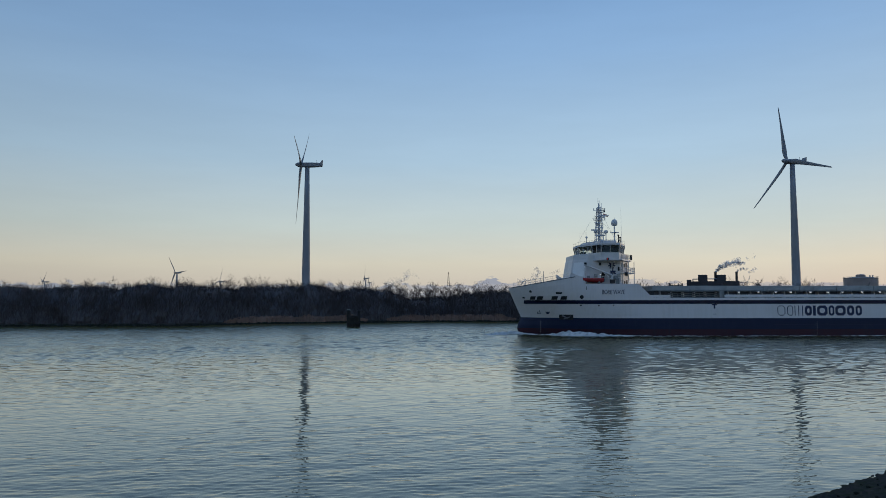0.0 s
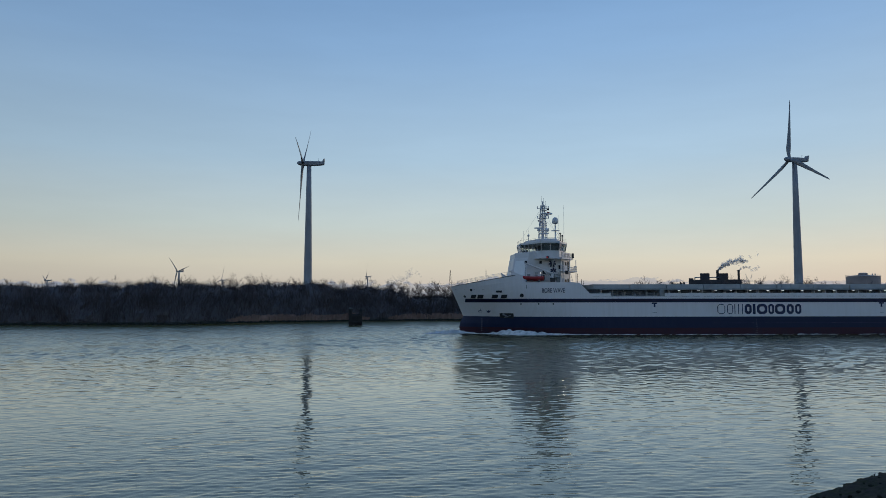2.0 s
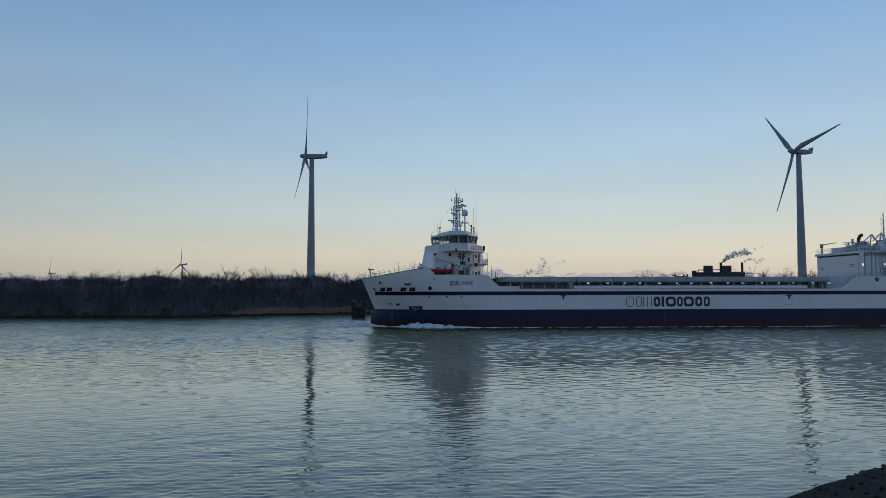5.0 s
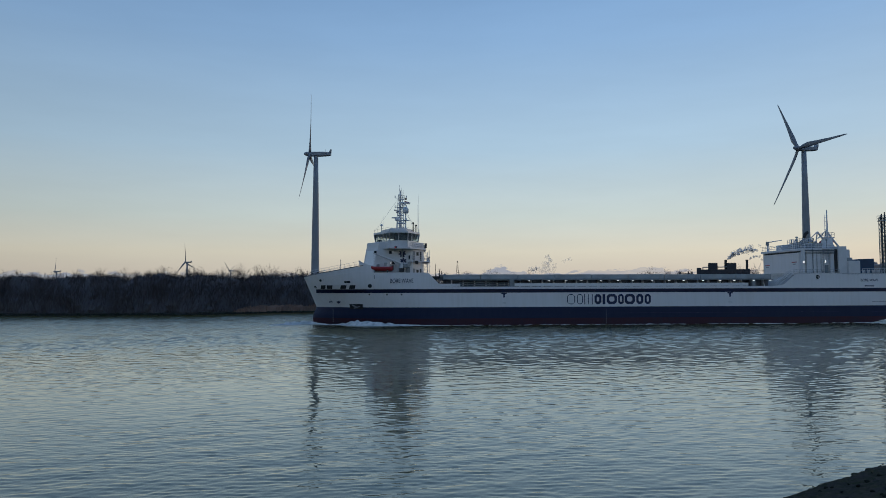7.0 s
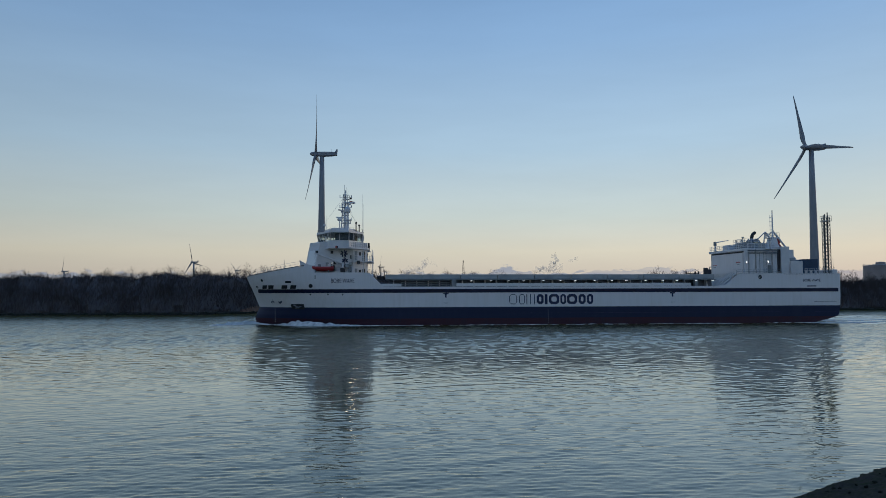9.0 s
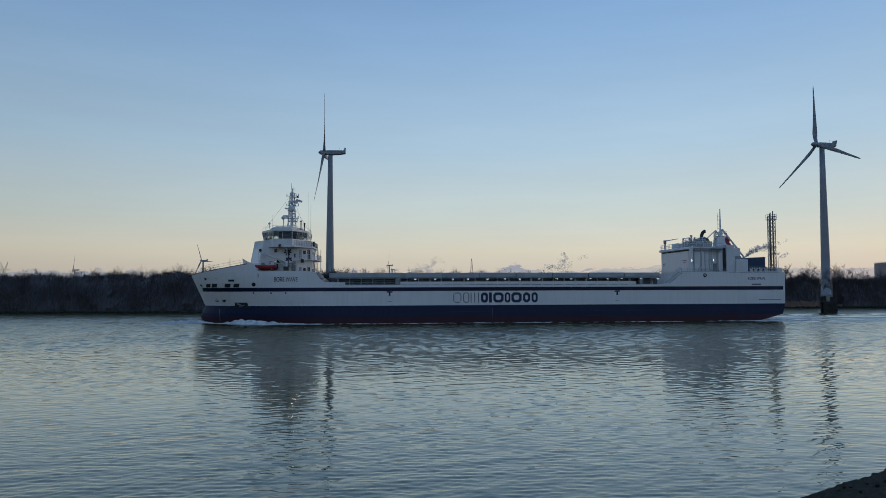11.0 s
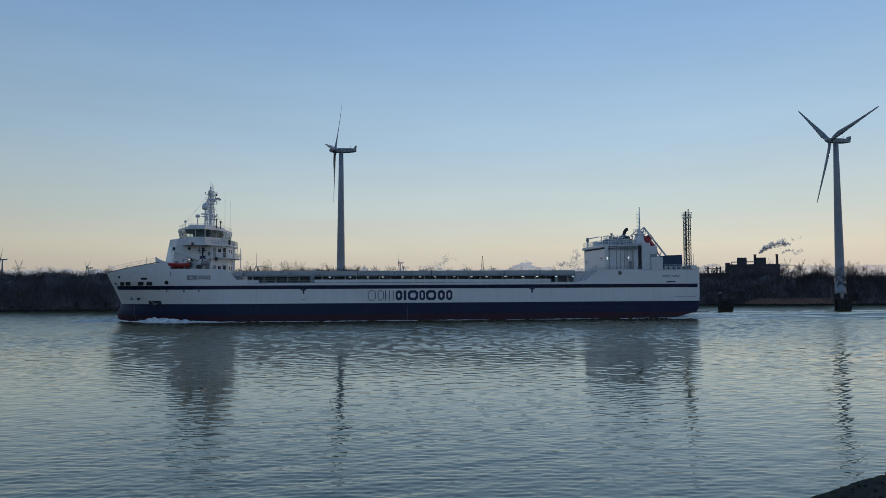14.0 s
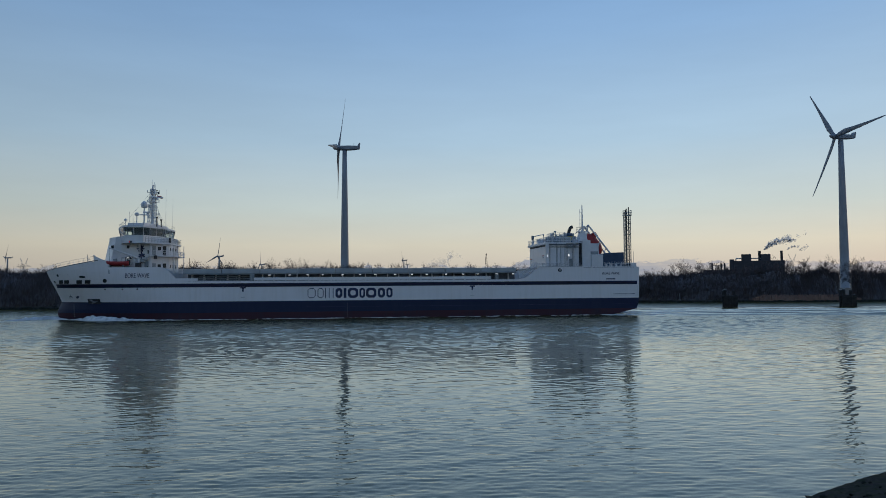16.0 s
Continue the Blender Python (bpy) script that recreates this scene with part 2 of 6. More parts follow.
WHITE = hull_paint("white hull paint", (0.735, 0.71, 0.72), (0.60, 0.57, 0.54), 0.4)
NAVY = hull_paint("navy hull paint", (0.009, 0.018, 0.055), (0.018, 0.028, 0.062), 0.5, 0.5, 0.3)
RED = hull_paint("red antifouling", (0.055, 0.017, 0.027), (0.036, 0.024, 0.038), 0.9, 0.6, 0.3)
STRIPE = material("navy stripe paint", (0.012, 0.019, 0.075), 0.4, vary=0.3, scale=0.4)
HOUSE = material("white house paint", (0.72, 0.70, 0.70), 0.45, vary=0.12, scale=0.5, fine=6, bump=0.05)
# glossy, and whiter than the house: the sky's gleam is put into the colour
GLOSS = material("glossy white paint", (0.82, 0.82, 0.82), 0.30, vary=0.06, scale=0.5, fine=6, bump=0.02, spec=0.9)
GREY = material("grey deck paint", (0.30, 0.32, 0.33), 0.6, vary=0.3, scale=0.7)
COVER = material("grey hatch paint", (0.40, 0.42, 0.42), 0.55, vary=0.3, scale=0.35)
DECK = material("green-grey deck", (0.16, 0.18, 0.18), 0.7, vary=0.4)
# dark grey gear; on the coaming it stands for shade below the covers
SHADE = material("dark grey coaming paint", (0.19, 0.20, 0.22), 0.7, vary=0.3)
DARK = material("dark opening", (0.02, 0.022, 0.026), 0.6, vary=0.4)
BLACK = material("black paint", (0.025, 0.026, 0.03), 0.5, vary=0.3)
STEEL = material("galvanised steel", (0.42, 0.44, 0.45), 0.45, 0.6, vary=0.3, scale=3)
ORANGE = material("orange-red plastic", (0.40, 0.036, 0.042), 0.4, vary=0.2, scale=2)
REDP = material("red boat plastic", (0.42, 0.035, 0.03), 0.45, vary=0.25, scale=1.2)
BLUE = material("dark blue paint", (0.03, 0.07, 0.14), 0.5, vary=0.25)
YELLOW = material("yellow plastic", (0.50, 0.36, 0.08), 0.5, vary=0.2)
GLASS = glass_material()
LAMP = glowing("lit deck lamp", (1.0, 0.96, 0.88), 1.25)
REDLAMP = glowing("lit red side lamp", (0.9, 0.05, 0.05), 0.5)
TURBINE = material("pale grey turbine paint", (0.28, 0.29, 0.31), 0.5, vary=0.12, scale=0.15, fine=2.0, bump=0.03)
BLADE = material("grey blade gelcoat", (0.22, 0.23, 0.25), 0.45, vary=0.15, scale=0.2, fine=3.0, bump=0.02)
BARK = material("bare bark", (0.060, 0.045, 0.036), 0.9, vary=0.4, scale=1.0, fine=8, tint=(0.045, 0.035, 0.03), island=0.25)
TWIG = material("brown twigs", (0.105, 0.080, 0.078), 0.9, vary=0.4, scale=0.6, fine=9, tint=(0.085, 0.072, 0.072), bump=0, island=0.3)
SCRUB = material("dark scrub", (0.150, 0.136, 0.140), 0.95, vary=0.35, scale=0.35, fine=3, tint=(0.125, 0.115, 0.120), bump=0.8)
REED = material("dry reed", (0.34, 0.205, 0.155), 0.95, vary=0.35, scale=0.5, fine=5, tint=(0.27, 0.18, 0.14), bump=0.3)
SOIL = material("winter grassland", (0.036, 0.036, 0.026), 0.95, vary=0.4, scale=0.08, fine=2.5, tint=(0.048, 0.042, 0.032), bump=0.5)
ROCK = material("wet basalt stone", (0.030, 0.030, 0.029), 0.95, vary=0.45, scale=2.0, fine=12, tint=(0.020, 0.028, 0.014), bump=1.0, island=0.35, spec=0.05)
TIMBER = material("tarred timber pile", (0.035, 0.032, 0.030), 0.85, vary=0.5, scale=1.0, fine=9, bump=0.5)
BRICKWORK = material("dark plant cladding", (0.060, 0.058, 0.066), 0.8, vary=0.3, scale=0.05, fine=0.8)
TANKPAINT = material("grey tank paint", (0.38, 0.31, 0.29), 0.6, vary=0.25, scale=0.08, fine=0.8)
FOAM = material("white water foam", (0.80, 0.80, 0.79), 0.85, vary=0.3, scale=1.2, fine=7, tint=(0.42, 0.45, 0.46), bump=0.8)
WATER = water_material()
STEAM = vapour("grey-white steam", (0.98, 0.94, 0.92), 0.46, 0.4)
MIST = vapour("pale thin steam", (0.98, 0.94, 0.92), 0.16, 0.08)




# ---- building helpers ----
def part(name, bm, mat, parent=None, label="", smooth=False):
    me = bpy.data.meshes.new(name)
    bm.normal_update()
    bm.to_mesh(me)
    bm.free()
    me.materials.append(mat)
    if smooth:
        for p in me.polygons:
            p.use_smooth = True
    ob = new(name, me)
    ob.parent = parent
    if label:
        ob["label"] = label
    return ob


def again(ob, m, parent=None):
    """One more part on the same mesh, placed by m."""
    o = new(ob.name.split(".")[0], ob.data)
    o.parent = parent or ob.parent
    o.matrix_basis = m
    return o


def hull_of(bm, verts, faces):
    vs = [bm.verts.new(v) for v in verts]
    for f in faces:
        bm.faces.new([vs[i] for i in f])
    return vs


def box(bm, x0, x1, y0, y1, z0, z1):
    hull_of(bm, [(x, y, z) for z in (z0, z1) for x, y in ((x0, y0), (x1, y0), (x1, y1), (x0, y1))],
            ((3, 2, 1, 0), (4, 5, 6, 7), (0, 1, 5, 4), (1, 2, 6, 5), (2, 3, 7, 6), (3, 0, 4, 7)))
    return bm


def rbox(x0, x1, y0, y1, z0, z1, r=0.05):
    """A box with bevelled edges, as a bmesh of its own."""
    bm = bmesh.new()
    box(bm, x0, x1, y0, y1, z0, z1)
    bmesh.ops.bevel(bm, geom=bm.edges[:], offset=r, segments=2, profile=0.6, affect="EDGES")
    return bm


def prism(bm, pts, axis, a, b):
    """A polygon, drawn in the plane across axis (0, 1 or 2), drawn out from a to b."""
    def at(p, q):
        v = list(p)
        v.insert(axis, q)
        return v
    n = len(pts)
    hull_of(bm, [at(p, a) for p in pts] + [at(p, b) for p in pts],
            [list(range(n))[::-1], [n + i for i in range(n)]] + [(i, (i + 1) % n, n + (i + 1) % n, n + i) for i in range(n)])
    bmesh.ops.recalc_face_normals(bm, faces=bm.faces[:])
    return bm


def tube(bm, p, q, r, r2=None, seg=6, caps=True):
    p, q = Vector(p), Vector(q)
    d = (q - p).normalized()
    u = d.orthogonal().normalized()
    w = d.cross(u)
    r2 = r if r2 is None else r2
    ring = [[bm.verts.new(c + (u * math.cos(k * 2 * math.pi / seg) + w * math.sin(k * 2 * math.pi / seg)) * rr) for k in range(seg)] for c, rr in ((p, r), (q, r2))]
    for k in range(seg):
        bm.faces.new((ring[0][k], ring[0][(k + 1) % seg], ring[1][(k + 1) % seg], ring[1][k]))
    if caps:
        bm.faces.new(ring[0][::-1])
        bm.faces.new(ring[1])
    return bm


def lathe(bm, prof, centre=(0, 0, 0), seg=24):
    """A turned body from (radius, height) pairs."""
    c = Vector(centre)
    rings = [[bm.verts.new(c + Vector((r * math.cos(k * 2 * math.pi / seg), r * math.sin(k * 2 * math.pi / seg), z))) for k in range(seg)] for r, z in prof]
    for a, b in zip(rings, rings[1:]):
        for k in range(seg):
            bm.faces.new((a[k], a[(k + 1) % seg], b[(k + 1) % seg], b[k]))
    bm.faces.new(rings[0][::-1])
    bm.faces.new(rings[-1])
    return bm


def rail(bm, pts, h=1.05, bars=3, r=0.035, gap=1.5):
    """A guard rail along points at deck height."""
    for p, q in zip(pts, pts[1:]):
        p, q = Vector(p), Vector(q)
        n = max(1, round((q - p).length / gap))
        for k in range(n + 1):
            b = p.lerp(q, k / n)
            tube(bm, b, b + Vector((0, 0, h)), r, seg=5)
        for k in range(bars):
            z = Vector((0, 0, h * (k + 1) / bars))
            tube(bm, p + z, q + z, r * 0.9, seg=5)
    return bm


def loft(bm, *polys):
    """A closed body through polygons of equal count."""
    rings = [[bm.verts.new(p) for p in poly] for poly in polys]
    n = len(rings[0])
    for a, b in zip(rings, rings[1:]):
        for k in range(n):
            bm.faces.new((a[k], a[(k + 1) % n], b[(k + 1) % n], b[k]))
    bm.faces.new(rings[0][::-1])
    bm.faces.new(rings[-1])
    bmesh.ops.recalc_face_normals(bm, faces=bm.faces[:])
    return bm


def ladder(bm, p, q, side, n, r=0.03):
    p, q, s = Vector(p), Vector(q), Vector(side) / 2
    tube(bm, p - s, q - s, r, seg=4)
    tube(bm, p + s, q + s, r, seg=4)
    for k in range(n):
        c = p.lerp(q, (k + 0.5) / n)
        tube(bm, c - s, c + s, r * 0.8, seg=4)
    return bm


def lattice(bm, x, y, z0, z1, a0, a1, n, r=0.05):
    """A square lattice mast with legs, rings and diagonals."""
    def corner(k, f):
        a = (a0 + (a1 - a0) * f) / 2
        sx, sy = ((-1, -1), (1, -1), (1, 1), (-1, 1))[k % 4]
        return Vector((x + sx * a, y + sy * a, z0 + (z1 - z0) * f))
    for k in range(4):
        tube(bm, corner(k, 0), corner(k, 1), r, seg=5)
        for i in range(n):
            tube(bm, corner(k, i / n), corner(k + 1, (i + 1) / n), r * 0.6, seg=4)
            tube(bm, corner(k, (i + 1) / n), corner(k + 1, (i + 1) / n), r * 0.6, seg=4)
    return bm


def letters(text, size, x, z, y):
    """Built-in font letters standing on a side that faces -y, centred at x; returned as a bmesh."""
    cu = bpy.data.curves.new("letters", "FONT")
    cu.body, cu.size, cu.align_x, cu.extrude = text, size, "CENTER", 0.01
    ob = bpy.data.objects.new("letters", cu)
    scene.collection.objects.link(ob)
    me = ob.to_mesh()
    bm = bmesh.new()
    bm.from_mesh(me)
    ob.to_mesh_clear()
    bpy.data.objects.remove(ob)
    bpy.data.curves.remove(cu)
    bm.transform(pose(x, y, z, 90))
    return bm


# ---- ground, banks and water ----
def near_shore(x):
    return min(max(16.35 + 0.73 * x, 6.0), 44.0)


FAR_BANK = ((-5000, 190), (-260, 192), (-123, 196), (-76, 197), (-66, 204), (-52, 216), (-30, 224), (0, 233), (54, 232), (90, 230), (260, 228), (5000, 225))


def far_shore(x):
    return float(np.interp(x, [p[0] for p in FAR_BANK], [p[1] for p in FAR_BANK])) + 1.2 * noise.noise((x * 0.11, 3.1, 0)) + 0.5 * noise.noise((x * 0.45, 1.7, 0))


def make_ground():
    xs = [-4900, -2500, -1200, -600, -350] + list(range(-240, 241, 4)) + [350, 600, 1200, 2500, 4900]
    bm = bmesh.new()
    cols = []
    for x in xs:
        a, b = near_shore(x), far_shore(x)
        row = [(-4900, 5.6), (-60, 5.6), (-3, 5.75), (1.0, 5.7)]
        row += [(1.0 + (a - 1.0) * k / 6, 5.7 * (1 - k / 6)) for k in range(1, 7)]
        row += [(a + 4, -1.8), (a + 14, -6), (b - 14, -6), (b - 3, -0.9), (b, 0.05), (b + 0.8, 0.45), (b + 3, 0.7), (b + 9, 1.2), (b + 30, 1.5), (b + 120, 1.4), (700, 1.5), (1800, 1.8), (4900, 2.0)]
        cols.append([bm.verts.new((x, y, z + (0.12 * noise.noise((x * 0.2, y * 0.2, 0)) if -200 < y < 400 else 0))) for y, z in row])
    for c, d in zip(cols, cols[1:]):
        for i in range(len(c) - 1):
            bm.faces.new((c[i], d[i], d[i + 1], c[i + 1]))
    g = part("ground", bm, SOIL, smooth=True)
    return tagged(g, "flat winter grassland and river bed reaching the horizon", "ground", kind="structure")


def make_water():
    """One sheet: a field of small wind waves in the reach of the river, calm far to both sides."""
    ys = np.concatenate((np.array((-80.0, -30, -5)), np.arange(4, 18, 0.7), np.arange(18, 42, 0.11), np.arange(42, 72, 0.17), np.arange(72, 130, 0.32), np.arange(130, 242, 0.4), np.array((260.0, 330))))
    us = np.linspace(-1, 1, 531)
    far = np.array((320.0, 500, 900, 2000, 4800))
    gx = np.stack([np.concatenate((-far[::-1], us * (0.66 * max(y, 10) + 14), far)) for y in ys])
    gy = np.repeat(ys[:, None], gx.shape[1], 1)
    half = 0.66 * np.maximum(gy, 10) + 14
    rng = np.random.RandomState(8)
    z = np.zeros_like(gx)
    n = 120
    step = np.interp(ys, (41, 43, 71, 73, 129, 131), (0.11, 0.17, 0.17, 0.32, 0.32, 0.4))
    peak = np.clip(0.07 + 0.0088 * ys, 0.25, 1.15)
    power = np.zeros_like(ys)
    for k in range(n):
        lam = WAVE_SPAN[0] * (WAVE_SPAN[1] / WAVE_SPAN[0]) ** ((k + 0.5) / n)
        d = rng.normal(0, radians(WAVE_SPREAD)) - radians(82)
        w = 2 * np.pi / lam
        # the chop grows away from the lee of the near bank; ripples finer than the sheet are left to its gloss
        amp = np.exp(-0.5 * (np.log(lam / peak) / 0.55) ** 2) * np.clip(lam / (1.7 * step) - 0.9, 0, 1)
        power += 0.5 * amp ** 2
        # wave groups: each train swells and dies away along its crest and its run
        g1, g2 = rng.uniform(0, 6.283, 2)
        group = 1 + 0.6 * np.sin(w * 0.11 * (gx * np.sin(d) - gy * np.cos(d)) + g1) * np.sin(w * 0.08 * (gx * np.cos(d) + gy * np.sin(d)) + g2)
        z += (amp / w)[:, None] * group * np.sin(w * (gx * np.cos(d) + gy * np.sin(d)) + rng.uniform(0, 6.283))
    z *= (np.interp(ys, (20, 58, 80, 105, 140, 180), WAVE_SLOPE) / np.sqrt(np.maximum(power, 0.05)))[:, None]
    # a slack cross swell left by passing ships bends every reflection
    for k in range(26):
        lam = 0.9 * (3.4 / 0.9) ** ((k + 0.5) / 26)
        d = rng.normal(0, radians(52)) - radians(82)
        w = 2 * np.pi / lam
        z += CROSS_SWELL / math.sqrt(13) / w * np.clip(lam / (3 * step) - 1, 0, 1)[:, None] * np.sin(w * (gx * np.cos(d) + gy * np.sin(d)) + rng.uniform(0, 6.283))
    patch = 0.95 + 0.25 * np.sin(gx * 0.043 + 1.1 + 0.8 * np.sin(gy * 0.031)) * np.sin(gy * 0.057 + 0.4) + 0.15 * np.sin(gx * 0.11 - gy * 0.13)
    edge = np.clip((half - np.abs(gx)) / 6, 0, 1) * np.clip((gy - 4) / 4, 0, 1) * np.clip((241 - gy) / 2, 0, 1)
    z *= patch * edge
    ny, nx = gx.shape
    verts = np.stack((gx, gy, z), -1).reshape(-1, 3)
    i = (np.arange(ny - 1)[:, None] * nx + np.arange(nx - 1)[None]).ravel()
    faces = np.stack((i, i + 1, i + nx + 1, i + nx), -1)
    me = bpy.data.meshes.new("water")
    me.vertices.add(len(verts))
    me.vertices.foreach_set("co", verts.ravel())
    me.loops.add(faces.size)
    me.loops.foreach_set("vertex_index", faces.ravel())
    me.polygons.add(len(faces))
    me.polygons.foreach_set("loop_start", np.arange(0, faces.size, 4))
    me.polygons.foreach_set("use_smooth", np.ones(len(faces), dtype=bool))
    me.update(calc_edges=True)
    me.materials.append(WATER)
    w = new("water", me)
    return tagged(w, "calm rippled river water mirroring the dusk sky", "river", kind="structure")


WAVE_SPAN, WAVE_SPREAD = (0.22, 6.0), 24  # metres, degrees
CROSS_SWELL = 0.016
WAVE_SLOPE = (0.056, 0.044, 0.076, 0.135, 0.14, 0.15)  # rms steepness, from the near bank to the far one
ground = make_ground()
water = make_water()


def stone_mesh(seed):
    rng = random.Random(seed)
    bm = bmesh.new()
    bmesh.ops.create_icosphere(bm, subdivisions=1, radius=1.0)
    off = Vector((rng.uniform(0, 50), rng.uniform(0, 50), 0))
    for v in bm.verts:
        k = 1 + 0.45 * noise.noise(v.co * 1.1 + off)
        v.co = Vector((v.co.x * k, v.co.y * k * 0.8, v.co.z * k * 0.55))
    me = bpy.data.meshes.new("stone")
    bm.to_mesh(me)
    bm.free()
    me.materials.append(ROCK)
    return me


def make_revetment():
    """The near slope: a bedding course of small stones under large set stones."""
    bm = bmesh.new()
    nx, ny = 250, 100
    grid = []
    for i in range(nx + 1):
        x = -30 + 62.0 * (i / nx) ** 0.75
        a = near_shore(x)
        col = []
        for j in range(ny + 1):
            f = (j / ny) ** 0.7
            y = 2.2 + (a + 1.5 - 2.2) * f
            rough = 0.03 * noise.noise((x * 0.9, y * 0.9, 2.0)) + 0.05 * noise.noise((x * 3.1, y * 3.1, 5.0)) + 0.05 * noise.noise((x * 6.3, y * 6.3, 7.0))
            z = 5.7 * (1 - (y - 1.0) / (a - 1.0)) + 0.16 + rough
            col.append(bm.verts.new((x, y, z)))
        grid.append(col)
    for c, d in zip(grid, grid[1:]):
        for j in range(ny):
            bm.faces.new((c[j], d[j], d[j + 1], c[j + 1]))
    rev = part("revetment", bm, ROCK, smooth=False)
    tagged(rev, "dark mossy stone revetment sloping to the water", "revetment", kind="structure")
    kinds = [stone_mesh(s) for s in range(8)]
    rng = random.Random(4)
    for k in range(290):
        x = rng.uniform(6.0, 27.0)
        a = near_shore(x)
        f = 1 - abs(rng.gauss(0, 0.28))
        if f < 0.25:
            f = rng.uniform(0.3, 1)
        y = 1.0 + (a - 1.0) * f + 0.15
        r = rng.uniform(0.05, 0.12)
        o = new("stone", kinds[k % 8])
        o.parent = rev
        o.matrix_basis = pose(x, y, 5.7 * (1 - f) + 0.14, rng.uniform(-20, 20) - 14, rng.uniform(-20, 20), rng.uniform(0, 360)) @ Matrix.Diagonal((r, r, r, 1))
    return rev


make_revetment()


def make_bank_edge():
    """The stone toe of the far bank, a low uneven ledge at the waterline."""
    bm = bmesh.new()
    rng = random.Random(9)
    x = -235.0
    while x < 235:
        r = rng.uniform(0.35, 0.85)
        y = far_shore(x) + rng.uniform(-0.5, 0.6)
        c = Vector((x, y, rng.uniform(0.02, 0.25)))
        vs = []
        for dz, s in ((-0.35, 1.0), (0.2, 0.8), (0.42, 0.35)):
            vs.append([bm.verts.new(c + Vector((r * s * math.cos(k * 1.2566 + rng.uniform(-0.2, 0.2)), r * s * math.sin(k * 1.2566), dz * r * 1.4))) for k in range(5)])
        for a, b in zip(vs, vs[1:]):
            for k in range(5):
                bm.faces.new((a[k], a[(k + 1) % 5], b[(k + 1) % 5], b[k]))
        bm.faces.new(vs[-1])
        x += r * rng.uniform(0.5, 1.1)
    o = part("bank_stones", bm, ROCK)
    return tagged(o, "dark stones lining the far waterline", "stones", kind="stuff")


make_bank_edge()


# ---- reeds, scrub and bare trees on the far bank ----
def make_reeds():
    bm = bmesh.new()
    rng = random.Random(21)
    for x0, x1, h in ((-64, -24, 2.3), (-18, 24, 2.4), (86, 120, 2.3)):
        n = int((x1 - x0) * 42)
        m = int((x1 - x0) * 2.2)
        rows = []
        for i in range(m + 1):
            x = x0 + (x1 - x0) * i / m
            edge = max(0.1, min(1, (x - x0) / 5, (x1 - x) / 5))
            base = far_shore(x)
            row = []
            for u, v in ((0.7, 0.0), (0.8, 0.45), (1.1, 0.75), (2.2, 0.92), (4.5, 1.0), (6.0, 0.5)):
                hh = h * edge * v * (0.82 + 0.28 * noise.noise((x * 0.3, u, 5)) + 0.25 * noise.noise((x * 1.9, u * 2, 1)))
                row.append(bm.verts.new((x, base + u + 0.35 * noise.noise((x * 1.3, u, 8)), 0.3 + hh)))
            rows.append(row)
        for a, b in zip(rows, rows[1:]):
            for j in range(5):
                bm.faces.new((a[j], b[j], b[j + 1], a[j + 1]))
        for _ in range(n):
            x = rng.uniform(x0, x1)
            edge = min(1, (x - x0) / 4, (x1 - x) / 4)
            y = far_shore(x) + rng.uniform(0.5, 3.0)
            hh = h * rng.uniform(0.6, 1.12) * (0.45 + 0.55 * edge) * (0.85 + 0.3 * noise.noise((x * 0.25, 0, 5)))
            a = rng.uniform(0, 6.28)
            w = rng.uniform(0.05, 0.13)
            tx, ty = rng.uniform(-0.25, 0.25), rng.uniform(-0.2, 0.2)
            p = [bm.verts.new((x + w * math.cos(a + k * 2.094), y + w * math.sin(a + k * 2.094), 0.35)) for k in range(3)]
            q = [bm.verts.new((x + tx * 0.6 + w * 0.9 * math.cos(a + k * 2.094), y + ty * 0.6 + w * 0.9 * math.sin(a + k * 2.094), 0.35 + hh * 0.8)) for k in range(3)]
            top = bm.verts.new((x + tx, y + ty, 0.35 + hh))
            for k in range(3):
                bm.faces.new((p[k], p[(k + 1) % 3], q[(k + 1) % 3], q[k]))
                bm.faces.new((q[k], q[(k + 1) % 3], top))
    o = part("reeds", bm, REED)
    return tagged(o, "belt of dry russet reeds along the far bank", "reeds", kind="stuff")


make_reeds()

# height of the closed scrub and of the tree tops along the bank: x, scrub, trees
COVERT = ((-260, 10.8, 12.2), (-123, 10.6, 12.0), (-100, 10.7, 12.1), (-84, 11.3, 12.8), (-76, 11.5, 13.2), (-66, 10.8, 12.2), (-55, 11.7, 13.4), (-42, 11.5, 13.0), (-30, 10.8, 12.6),
          (-20, 10.0, 12.4), (-12, 8.0, 12.2), (-9, 7.4, 12.0), (0, 7.4, 12.4), (4, 8.6, 12.4), (12, 10.0, 12.2), (24, 9.6, 11.6), (50, 8.0, 9.6), (60, 8.2, 9.4), (66, 8.6, 10.4), (76, 9.2, 12.2), (86, 9.0, 11.2), (108, 9.6, 12.2), (118, 9.4, 11.6), (127, 9.8, 12.4), (132, 8.8, 10.2), (152, 8.8, 10.2), (162, 10.4, 12.6), (260, 11.0, 13.0))


def covert(x, k):
    return float(np.interp(x, [c[0] for c in COVERT], [c[k] for c in COVERT]))


def scrub_top(x):
    return covert(x, 1) * (0.95 + 0.17 * noise.noise((x * 0.13, 0, 8)) + 0.10 * noise.noise((x * 0.45, 0, 9)))


def in_gap(x, y):
    """The cleared strip that runs from the bank to the foot of the eastern wind turbine."""
    return abs(math.degrees(math.atan2(x, y)) - 26.49) < 0.40


